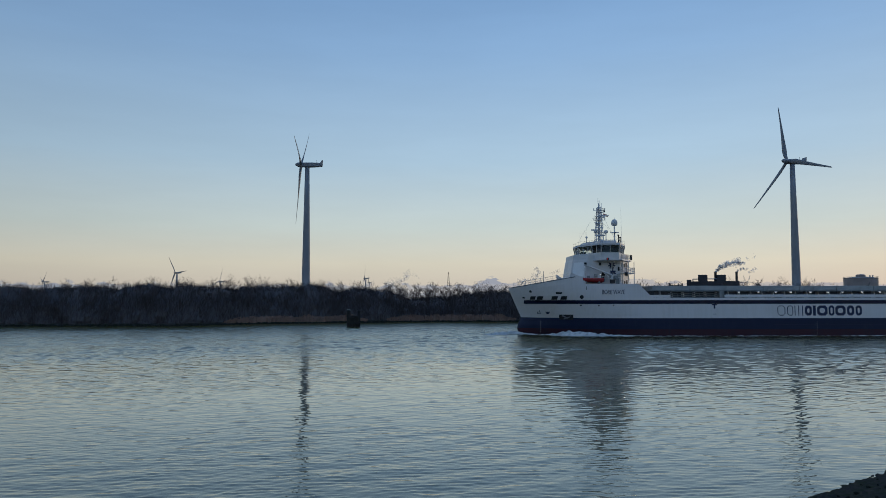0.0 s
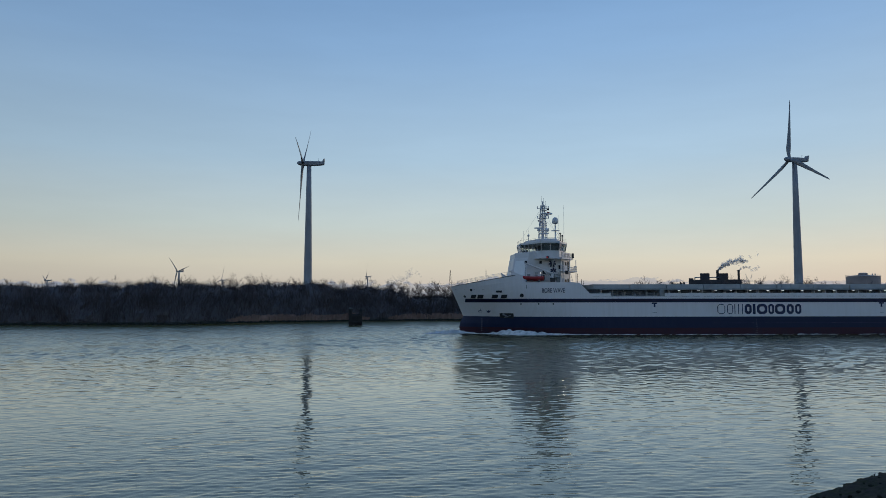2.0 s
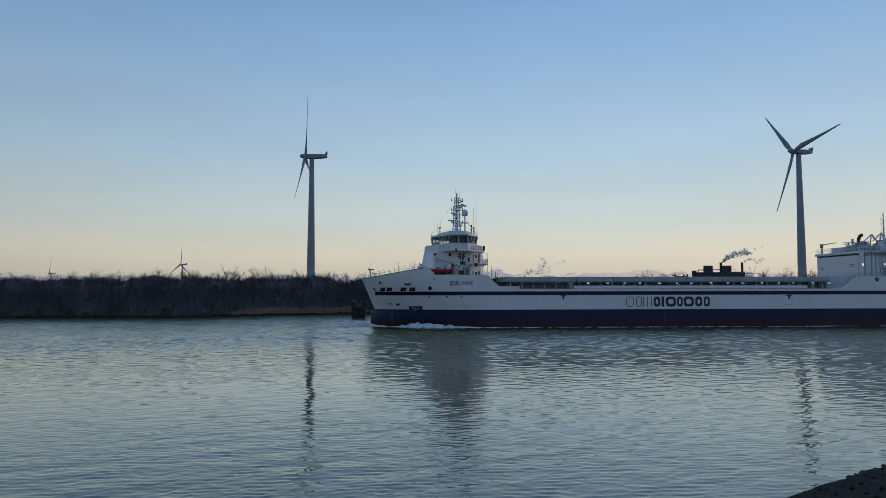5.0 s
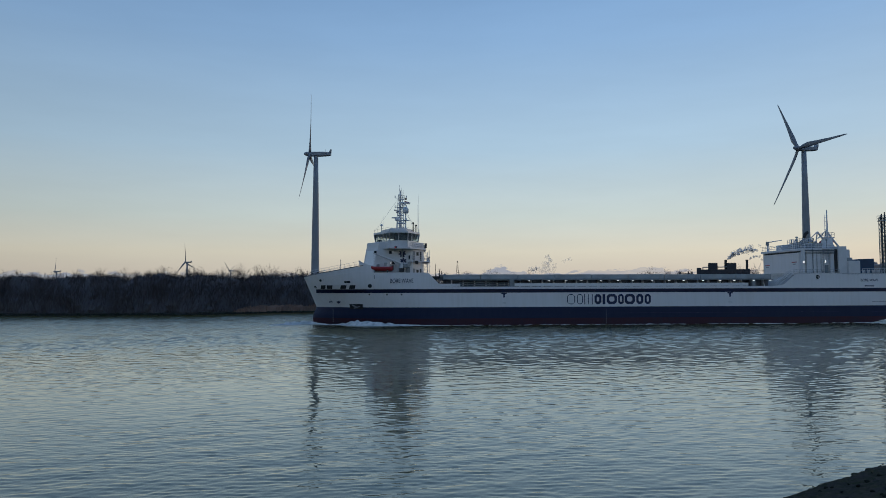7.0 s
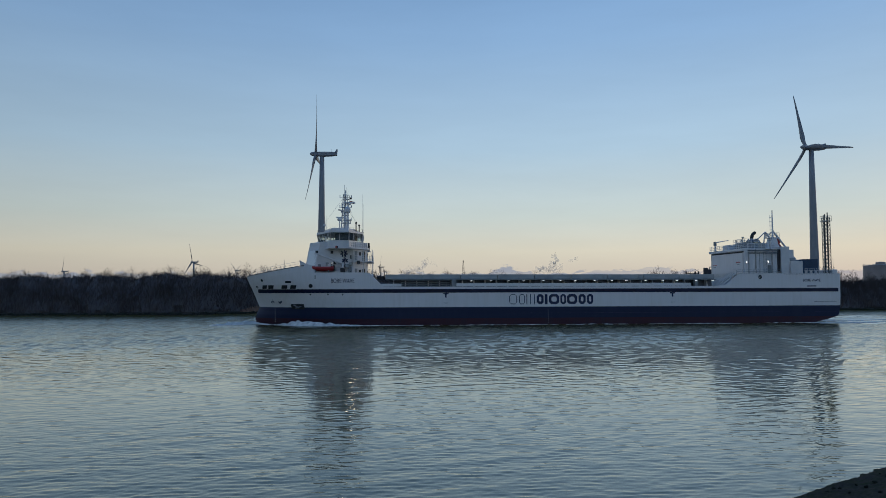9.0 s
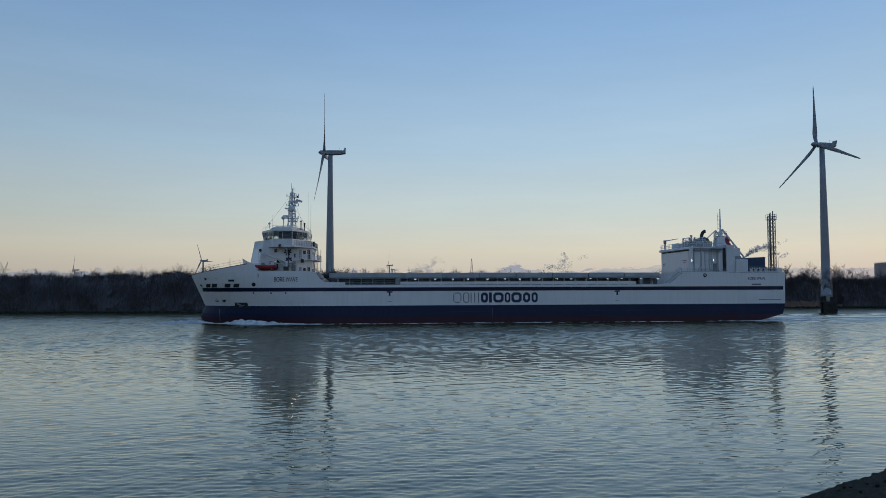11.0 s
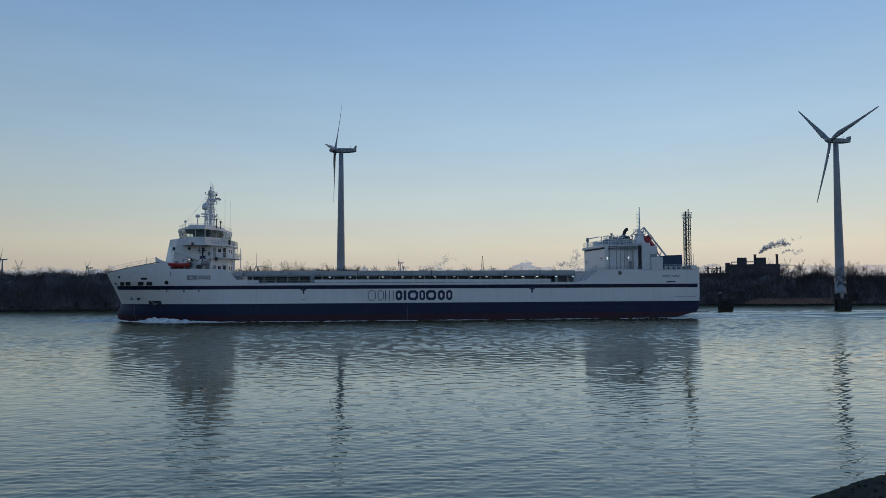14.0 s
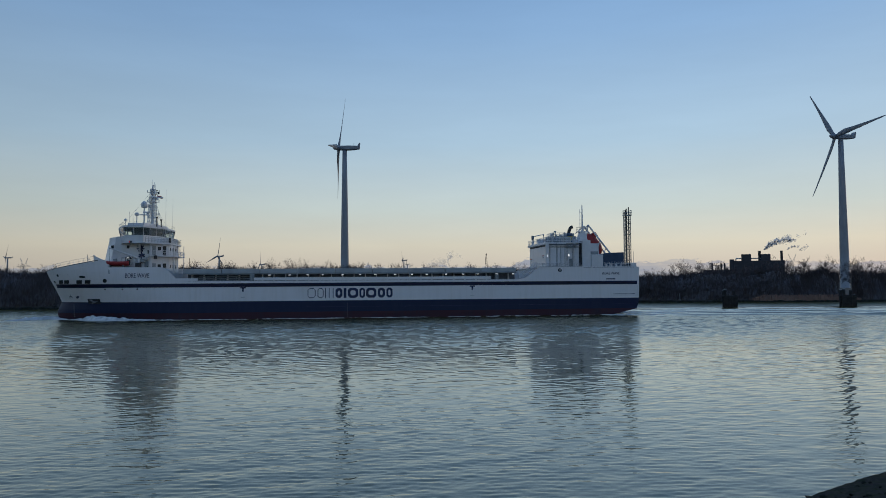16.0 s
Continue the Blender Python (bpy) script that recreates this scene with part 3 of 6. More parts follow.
def make_thicket():
    """Dense undergrowth: a ragged core with a coat of upright twigs."""
    rng = random.Random(33)
    bm = bmesh.new()
    levels = (0.0, 0.12, 0.25, 0.38, 0.5, 0.62, 0.74, 0.84, 0.92, 1.0)
    prev = None
    x = -250.0
    while x < 250:
        b = far_shore(x)
        if in_gap(x, b + 4) or in_gap(x, b + 7) or in_gap(x, b + 10):
            prev = None
            x += 0.7
            continue
        h = scrub_top(x) * (0.97 + 0.05 * noise.noise((x * 2.1, 0, 9)) + rng.uniform(-0.05, 0.05))
        col = []
        for f in levels:
            y = b + 3.2 + 5.5 * f ** 1.6 + 1.6 * noise.noise((x * 0.22, f * 2.5, 3)) + 0.9 * noise.noise((x * 0.8, f * 7, 5)) + rng.uniform(-0.3, 0.3)
            col.append(bm.verts.new((x + rng.uniform(-0.2, 0.2), y, 0.3 + h * f)))
        for f, dy in ((1.0, 9.5), (0.9, 10), (0.0, 10.5)) if 104 < x < 142 else ((1.0, 14), (0.95, 26), (0.0, 30)):
            col.append(bm.verts.new((x, b + dy, 0.3 + h * f * rng.uniform(0.92, 1.0))))
        if prev:
            for k in range(len(col) - 1):
                bm.faces.new((prev[k], col[k], col[k + 1], prev[k + 1]))
        prev = col
        x += 0.7
    core = part("thicket", bm, SCRUB)
    tagged(core, "dark leafless thicket filling the far bank", "thicket", kind="stuff")
    verts, faces = [], []
    for k in range(112000):
        x = rng.uniform(-175, 175)
        b = far_shore(x)
        h = scrub_top(x)
        if k % 4:
            dy = rng.uniform(6.5, 12) if 104 < x < 142 else rng.uniform(7, 22)
            z0 = h * rng.uniform(0.72, 0.98)
            ln = rng.uniform(0.6, 2.3)
            w = rng.uniform(0.03, 0.065)
        else:
            dy = rng.uniform(1.0, 8.0)
            z0 = rng.uniform(0.3, h * 0.75)
            ln = rng.uniform(1.0, 3.0)
            w = rng.uniform(0.035, 0.09)
        y = b + dy
        if in_gap(x, y):
            continue
        dx, ey = rng.gauss(0, 0.35) * ln, rng.gauss(0, 0.35) * ln
        n = len(verts)
        verts += [(x - w, y - w, z0), (x + w, y - w, z0), (x, y + w, z0), (x + dx, y + ey, z0 + ln)]
        faces += [(n, n + 1, n + 3), (n + 1, n + 2, n + 3), (n + 2, n, n + 3)]
    me = bpy.data.meshes.new("brushwood")
    me.from_pydata(verts, [], faces)
    me.materials.append(TWIG)
    o = new("brushwood", me)
    tagged(o, "upright bare brushwood stems in the thicket", "brushwood", kind="stuff")


make_thicket()


def branch(bm, rng, p, d, ln, r, depth, tips):
    """A limb of tapering three-sided pieces that forks into thinner ones."""
    p = Vector(p)
    n = (3, 3, 2, 1)[depth]
    if depth == 3:
        q = bm.verts.new(p + (d + Vector((rng.gauss(0, 0.15), rng.gauss(0, 0.15), rng.gauss(0.05, 0.1)))).normalized() * ln)
        u = d.orthogonal().normalized() * r
        w = d.cross(u)
        ring = [bm.verts.new(p + u * c + w * e) for c, e in ((1, 0), (-0.5, 0.87), (-0.5, -0.87))]
        for k in range(3):
            bm.faces.new((ring[k], ring[(k + 1) % 3], q))
        return
    for k in range(n):
        d = (d + Vector((rng.gauss(0, 0.16), rng.gauss(0, 0.16), rng.gauss(0.03, 0.10)))).normalized()
        q = p + d * ln / n
        r2 = r * (0.80 if k < n - 1 else 0.6)
        tube(bm, p, q, r, r2, seg=5 if depth == 0 else 3, caps=False)
        p, r = q, r2
        if depth < 3:
            for _ in range(rng.choice((2, 2, 3)) if depth else 2):
                a = rng.uniform(0, 6.283)
                sp = rng.uniform(0.55, 1.0)
                nd = (d + Vector((math.cos(a) * sp, math.sin(a) * sp, rng.uniform(-0.05, 0.4)))).normalized()
                branch(tips if depth >= 0 else bm, rng, p, nd, ln * rng.uniform(0.42, 0.66), max(r * 0.55, 0.022), depth + 1, tips)
    if depth < 3:
        branch(tips, rng, p, d, ln * 0.5, r * 0.8, depth + 1, tips)


def bare_tree(seed, h, spread):
    """A leafless tree: trunk, and a crown of limbs, branches and twigs."""
    rng = random.Random(seed)
    tree = new("bare_tree")
    trunk, crown = bmesh.new(), bmesh.new()
    p, d, r = Vector((0, 0, -0.4)), Vector((rng.gauss(0, 0.05), rng.gauss(0, 0.05), 1)).normalized(), h * 0.013
    steps = 7
    for k in range(steps):
        d = (d + Vector((rng.gauss(0, 0.05), rng.gauss(0, 0.05), 0.12))).normalized()
        q = p + d * h * 0.82 / steps
        tube(trunk, p, q, r, r * 0.82, seg=6, caps=False)
        p, r = q, r * 0.82
        if k >= 2:
            for _ in range(4):
                a = rng.uniform(0, 6.283)
                nd = Vector((math.cos(a) * spread, math.sin(a) * spread, rng.uniform(0.5, 1.1))).normalized()
                branch(crown, rng, p, nd, h * rng.uniform(0.16, 0.27) * (1.2 - 0.08 * k), max(r * 0.5, 0.02), 1, crown)
    branch(crown, rng, p, d, h * 0.2, r * 0.8, 1, crown)
    part("trunk", trunk, BARK, tree)
    part("crown", crown, TWIG, tree, "bare twiggy crown")
    return tagged(tree, "leafless brown bank-side tree in winter", "tree", "bare trees on the far bank")


def make_trees():
    rng = random.Random(77)
    protos = [bare_tree(100 + k, 10.0, s) for k, s in enumerate((0.7, 0.9, 0.55, 1.0, 0.8, 0.65))]
    spots = []
    for dy in (8, 13, 19):
        x = -205.0 + rng.uniform(0, 3)
        while x < 200:
            y = far_shore(x) + dy + rng.uniform(-2.5, 2.5)
            if not in_gap(x, y) and abs(x / y) < 0.84:
                spots.append((x, y))
            x += rng.uniform(2.9, 5.4)
    for k, (x, y) in enumerate(spots):
        h = covert(x, 2) * (rng.uniform(0.84, 0.99) if x < 30 else rng.uniform(0.86, 1.08)) - 0.5
        if rng.random() < 0.12:
            h *= 1.07
        s = h / 10.0
        m = pose(x, y, 0.9, 0, 0, rng.uniform(0, 360)) @ Matrix.Diagonal((s, s, s, 1))
        if k < len(protos):
            t = protos[k]
        else:
            t = copy_thing(protos[k % len(protos)], Matrix.Identity(4))
        t.matrix_basis = m


make_trees()


def make_dike():
    """A low straight embankment behind the scrub on the east side, and a dark shed roof in the gap of the trees."""
    bm = bmesh.new()
    prism(bm, [(258, 1.0), (266, 8.7), (272, 8.7), (284, 1.0)], 0, 70, 123)
    prism(bm, [(262, 1.0), (272, 8.2), (278, 8.2), (292, 1.0)], 0, 153, 240)
    o = part("embankment", bm, SOIL)
    tagged(o, "straight dark embankment behind the bank-side scrub", "embankment", kind="structure")
    bm = bmesh.new()
    box(bm, -9.6, 0.6, 266, 276, 1.2, 6.6)
    s = new("shed")
    part("wall", bm, BRICKWORK, s)
    bm = bmesh.new()
    prism(bm, [(265.4, 6.5), (271, 7.7), (276.6, 6.5), (276.6, 6.35), (265.4, 6.35)], 0, -10.0, 1.0)
    part("roof", bm, BLACK, s, "dark low-pitched roof")
    tagged(s, "dark low shed among the bank-side trees", "shed")


make_dike()


def make_post():
    s = new("navigation_post")
    bm = bmesh.new()
    tube(bm, (0, 0, 0.6), (0, 0, 5.3), 0.13, 0.10, seg=10)
    part("post", bm, GREY, s)
    part("base", box(bmesh.new(), -0.4, 0.4, -0.4, 0.4, 0.3, 0.75), GREY, s)
    s.matrix_basis = pose(64.4, 234.5, 0.2)
    tagged(s, "thin white post on the far bank", "post")


make_post()


# ---- mooring dolphins ----
def make_dolphins():
    d = new("mooring_dolphin")
    first = None
    for k, (x, y, h) in enumerate(((-1.35, -0.8, 4.7), (-0.45, -0.85, 3.1), (0.45, -0.85, 3.0), (1.45, -0.8, 3.2), (-1.25, 0.8, 4.5), (0.0, 0.8, 3.1), (1.35, 0.8, 4.3))):
        bm = bmesh.new()
        lathe(bm, [(0.40, -5), (0.38, h - 0.1), (0.30, h), (0.05, h + 0.06)], (x, y, 0), 10)
        part("timber_post", bm, TIMBER, d)
    for z in (0.7, 2.3):
        part("waling", rbox(-1.8, 1.8, -1.4, -1.17, z, z + 0.4, 0.04), TIMBER, d)
    part("fender_board", rbox(-1.75, 1.75, -1.16, -0.98, -1.0, 2.7, 0.05), TIMBER, d)
    for x, y, h in ((-1.35, -0.8, 4.7), (-1.25, 0.8, 4.5)):
        part("post_cap", lathe(bmesh.new(), [(0.40, h - 0.12), (0.40, h + 0.02), (0.1, h + 0.1)], (x, y, 0), 10), GREY, d, "pale metal post cap")
    part("cap", rbox(-1.85, 1.85, -1.1, 1.1, 2.75, 3.1, 0.06), TIMBER, d, "plank cap")
    bm = bmesh.new()
    ladder(bm, (0.1, -1.4, -0.5), (0.1, -1.45, 3.2), (0.5, 0, 0), 8)
    part("ladder", bm, BLACK, d)
    tagged(d, "dark timber pile mooring dolphin standing in the water", "dolphin", "mooring dolphins")
    d.matrix_basis = pose(-24.1, 191.8, 0, 0, 0, 4)
    copy_thing(d, pose(65.4, 191, 0, 0, 0, -3))
    copy_thing(d, pose(95.1, 190, 0, 0, 0, 3))


make_dolphins()


# ---- wind turbines ----
def blade_bm(L):
    """A blade that points up: round root, broad shoulder, twisted taper to a fine tip."""
    bm = bmesh.new()
    rings = []
    for f, chord, thick, twist in ((0, 1.9, 1.9, 0), (0.04, 1.9, 1.9, 0), (0.10, 2.5, 1.5, 16), (0.20, 3.4, 0.95, 14), (0.34, 2.8, 0.62, 10), (0.5, 2.2, 0.42, 7), (0.68, 1.55, 0.28, 4), (0.85, 1.1, 0.20, 2), (0.96, 0.8, 0.14, 1), (1.0, 0.34, 0.08, 0)):
        ring = []
        c, s = math.cos(radians(twist)), math.sin(radians(twist))
        for k in range(10):
            a = k * math.pi / 5
            x = chord / 2 * math.cos(a) + (0.22 * chord if f > 0.06 else 0)
            y = thick / 2 * math.sin(a)
            ring.append(bm.verts.new((c * x - s * y, s * x + c * y + 0.018 * L * f * f, L * f)))
        rings.append(ring)
    for a, b in zip(rings, rings[1:]):
        for k in range(10):
            bm.faces.new((a[k], a[(k + 1) % 10], b[(k + 1) % 10], b[k]))
    bm.faces.new(rings[0][::-1])
    bm.faces.new(rings[-1])
    bm.transform(Matrix.Diagonal((L / 39.3, L / 39.3, 1, 1)))
    return bm


def wind_turbine(name, label, group, x, y, z, hub, L, yaw, detail=True):
    """A three-bladed turbine whose rotor faces yaw degrees east of north; returns it and its rotor."""
    k = L / 39.3
    t = new(name)
    t.matrix_basis = pose(x, y, z, 0, 0, -yaw)
    top = hub - z - 1.7 * k
    bm = bmesh.new()
    lathe(bm, [(2.9 * k, 0), (2.9 * k, 0.3), (2.7 * k, 0.35)] + [((2.85 - 1.4 * f ** 1.15) * k, 0.35 + (top - 0.35) * f) for f in (0.25, 0.5, 0.75, 1)], seg=28 if detail else 10)
    part("tower", bm, TURBINE, t, smooth=True)
    bm = bmesh.new()
    rings = []
    for yy, w, h, zc in ((3.0, 1.3, 1.25, 0), (2.4, 1.5, 1.45, 0), (-2.5, 1.7, 1.5, 0), (-6.6, 1.6, 1.35, 0.1), (-9.6, 1.4, 1.05, 0.25), (-9.9, 1.2, 0.8, 0.3)):
        rings.append([bm.verts.new((k * w * cx, k * yy, hub - z + k * (zc + h * cz))) for cx, cz in ((-1, -0.7), (-0.7, -1), (0.7, -1), (1, -0.7), (1, 0.7), (0.7, 1), (-0.7, 1), (-1, 0.7))])
    for a, b in zip(rings, rings[1:]):
        for i in range(8):
            bm.faces.new((a[i], a[(i + 1) % 8], b[(i + 1) % 8], b[i]))
    bm.faces.new(rings[0][::-1])
    bm.faces.new(rings[-1])
    nac = part("nacelle", bm, TURBINE, t)
    bm = bmesh.new()
    prism(bm, [(k * -8.4, hub - z + k * 1.2), (k * -9.5, hub - z + k * 3.1), (k * -10.1, hub - z + k * 3.2), (k * -9.9, hub - z + k * 0.9)], 0, -1.5 * k, 1.5 * k)
    part("cooler", bm, TURBINE, nac, "upright cooler at the tail")
    if detail:
        bm = bmesh.new()
        tube(bm, (0.3, -6, hub - z + 1.7), (0.3, -6, hub - z + 3.6), 0.06)
        tube(bm, (-0.5, -6, hub - z + 3.0), (1.1, -6, hub - z + 3.0), 0.05)
        part("wind_vane", bm, STEEL, nac)
        part("door", rbox(-0.5, 0.5, 2.33, 2.5, 1.0, 3.2, 0.04), GREY, t)
        bm = bmesh.new()
        lathe(bm, [(3.6, -1.2), (3.6, 0.12), (3.3, 0.2)], seg=24)
        part("foundation", bm, GREY, t, "concrete foundation")
    bm = bmesh.new()
    prof = [(0.15, 3.9), (0.7, 3.6), (1.25, 2.7), (1.55, 1.4), (1.6, -1.1), (1.35, -1.5)]
    lathe(bm, [(r * k, h * k) for r, h in prof][::-1], seg=20 if detail else 8)
    bm.transform(pose(0, 0, 0, -90))
    rotor = part("rotor", bm, TURBINE, t, "pointed hub", smooth=True)
    b = part("blade", blade_bm(L), BLADE, rotor, smooth=True)
    for a in (120, 240):
        again(b, pose(0, 0, 0, 0, a, 0))
    tagged(t, label, "wind turbine", group)
    return t, rotor, pose(0, 4.0 * k, hub - z, 5.4)


BIG = "turbines beside the river"
FAR = "turbines on the horizon"
SPINS = []  # rotor, its rest pose, angle at the start, degrees a second


def add_turbine(name, label, group, x, y, z, hub, L, yaw, th0, rate, detail=True):
    t, rotor, rest = wind_turbine(name, label, group, x, y, z, hub, L, yaw, detail)
    SPINS.append((rotor, rest, th0, rate))


add_turbine("wind_turbine", "pale grey wind turbine standing behind the wooded bank", BIG, -88.8, 459.0, 1.4, 95.2, 39.3, 265.7, 74.5, 61.5)
add_turbine("wind_turbine", "pale grey wind turbine standing beyond the cleared bank", BIG, 224.2, 449.9, 0.9, 95.4, 39.3, 254.7, 106.2, 66.1)


def bearing(az, d):
    return d * math.sin(radians(az)), d * math.cos(radians(az))


for az, d, te, L, yaw, th0, rate in ((-20.58, 1750, 0.0351, 45, 285, -81, 64.6), (-17.40, 2150, 0.0240, 42, 278, -19, 62), (-29.32, 2500, 0.0218, 46, 228, 50, 61), (-24.91, 3300, 0.0190, 40, 266, 0, 60),
                                     (-6.21, 2200, 0.0295, 42, 272, 4, 63), (-5.94, 3100, 0.0238, 42, 262, 20, 58), (-34.63, 2300, 0.0312, 46, 228, 22, 61), (-21.2, 3600, 0.0178, 44, 262, 70, 60), (-17.9, 3700, 0.0200, 44, 250, 50, 60)):
    x, y = bearing(az, d)
    add_turbine("wind_turbine", "small dark wind turbine far off on the horizon", FAR, x, y, 1.8, EYE + d * te, L, yaw, th0, rate, False)


# ---- pylons ----
def pylon(x, y, h, kind):
    p = new("power_pylon")
    bm = bmesh.new()
    if kind == "spire":
        lattice(bm, 0, 0, 0, h, h * 0.16, h * 0.015, 9, 0.28)
        part("mast", bm, BLACK, p)
    else:
        lattice(bm, 0, 0, 0, h * 0.72, h * 0.15, h * 0.05, 7, 0.22)
        part("mast", bm, STEEL, p)
        for s in (-1, 1):
            bm = bmesh.new()
            tube(bm, (0, 0, h * 0.70), (s * h * 0.13, 0, h), 0.3)
            tube(bm, (s * h * 0.06, 0, h * 0.70), (s * h * 0.13, 0, h), 0.2)
            part("horn", bm, STEEL, p)
        for z, w in ((0.72, 0.26), (0.52, 0.30)):
            bm = bmesh.new()
            tube(bm, (-w * h, 0, h * z), (w * h, 0, h * z), 0.3)
            tube(bm, (-w * h, 0, h * z), (0, 0, h * (z + 0.05)), 0.18)
            tube(bm, (w * h, 0, h * z), (0, 0, h * (z + 0.05)), 0.18)
            part("cross_arm", bm, STEEL, p)
    p.matrix_basis = pose(x, y, 1.6)
    tagged(p, "steel lattice pylon far behind the trees", "pylon", "pylons on the horizon")


pylon(*bearing(0.44, 1250), 54, "spire")
pylon(*bearing(23.19, 1700), 58, "horned")
pylon(*bearing(-33.65, 1500), 52, "horned")


# ---- industrial plant and storage tank ----
def make_plant():
    """A dark works hall with roof houses, a stub stack, a chimney and pipework."""
    d = 850.0
    p = new("industrial_plant")
    x0, y0 = bearing(21.0, d)
    p.matrix_basis = pose(x0, y0, 1.6, 0, 0, -21)

    def at(az, te):
        return d * math.tan(radians(az - 21.0)), EYE - 1.6 + d * te
    xl, zt = at(19.28, 0.0236)
    xr, _ = at(22.70, 0.023)
    part("hall", rbox(xl, xr, 0, 34, 0, zt, 0.3), BRICKWORK, p)
    for k in range(9):
        x = xl + (xr - xl) * (k + 0.5) / 9
        part("pilaster", box(bmesh.new(), x - 0.5, x + 0.5, -0.35, 0.02, 0.1, zt - 0.6), BRICKWORK, p)
    a, b = at(18.96, 0.0258), at(19.28, 0)
    part("stair_tower", rbox(a[0], b[0], 2, 12, 0, a[1], 0.3), BRICKWORK, p)
    for l, r, te in ((19.78, 20.45, 0.0322), (21.11, 21.77, 0.0319)):
        a, b = at(l, te), at(r, te)
        rh = part("roof_house", rbox(a[0], b[0], 4, 16, zt + 0.1, a[1], 0.3), BRICKWORK, p)
        for k in range(3):
            x = a[0] + (b[0] - a[0]) * (k + 0.5) / 3
            part("vent", lathe(bmesh.new(), [(0.4, a[1]), (0.4, a[1] + 0.3), (0.6, a[1] + 0.35), (0.2, a[1] + 0.6)], (x, 10, 0), 10), STEEL, rh)
    x, z = at(21.03, 0.0364)
    part("stack", lathe(bmesh.new(), [(1.5, zt - 1), (1.4, z - 0.6), (1.7, z - 0.5), (1.7, z)], (x, 10, 0), 16), BLACK, p)
    x, z = at(22.51, 0.0360)
    part("chimney", lathe(bmesh.new(), [(1.6, 0), (1.25, z - 1.2), (1.5, z - 1.1), (1.5, z)], (x, 6, 0), 16), BLACK, p)
    for l, r in ((19.4, 19.8), (20.4, 21.1)):
        a, b = at(l, 0.0268), at(r, 0.0268)
        bm = bmesh.new()
        tube(bm, (a[0], 6, a[1]), (b[0], 6, a[1]), 0.55, seg=8)
        tube(bm, (a[0], 6, a[1]), (a[0], 6, zt - 1), 0.55, seg=8)
        part("pipe", bm, STEEL, p)
    # a lower wing with loading posts
    a, b = at(17.1, 0.0125), at(18.96, 0.0125)
    part("low_wing", rbox(a[0], b[0], 4, 22, 0, a[1], 0.2), BRICKWORK, p)
    for az in (17.72, 18.35, 18.6):
        x, z = at(az, 0.0215)
        part("silo_post", lathe(bmesh.new(), [(0.9, a[1] - 1), (0.9, z - 1), (0.5, z)], (x, 8, 0), 10), BLACK, p)
    q = at(17.72, 0.0185)
    bm = bmesh.new()
    tube(bm, (q[0], 8, q[1]), (at(18.6, 0)[0], 8, q[1]), 0.4, seg=6)
    part("conveyor", bm, BLACK, p)
    tagged(p, "dark industrial works with roof houses, stack and chimney", "factory")
    return p


plant = make_plant()


def make_tank():
    d = 760.0
    x, y = bearing(30.5, d)
    t = new("storage_tank")
    h = EYE - 1.6 + d * 0.0250
    r = d * math.tan(radians(1.06))
    part("shell", lathe(bmesh.new(), [(r, 0), (r, h * 0.62), (r + 0.15, h * 0.63), (r + 0.15, h * 0.66), (r, h * 0.67), (r, h)], seg=48), TANKPAINT, t, smooth=False)
    part("roof", lathe(bmesh.new(), [(r + 0.25, h), (r + 0.25, h + 0.35), (r * 0.5, h + 1.3), (1.0, h + 1.7)], seg=48), TANKPAINT, t, "low conical roof")
    part("dome", lathe(bmesh.new(), [(4.0, h + 0.8), (4.0, h + 3.1), (3.2, h + 3.6), (0.5, h + 3.9)], seg=20), TANKPAINT, t, "round roof cap")
    bm = bmesh.new()
    pts = [((r + 0.1) * math.cos(a * math.pi / 16), (r + 0.1) * math.sin(a * math.pi / 16), h + 0.35) for a in range(33)]
    rail(bm, pts, 1.1, 2, 0.06, 3.0)
    part("railing", bm, STEEL, t)
    for sx in (3.5, 6.0):
        part("vent", lathe(bmesh.new(), [(0.5, h + 0.6), (0.5, h + 2.4), (0.9, h + 2.5), (0.2, h + 3.0)], (sx + 4, -2, 0), 10), STEEL, t)
    t.matrix_basis = pose(x, y, 1.6)
    tagged(t, "round grey storage tank with a domed roof cap", "storage tank")


make_tank()


# ---- steam and smoke ----
DRIFTS = []  # thing, start, drift in metres a second


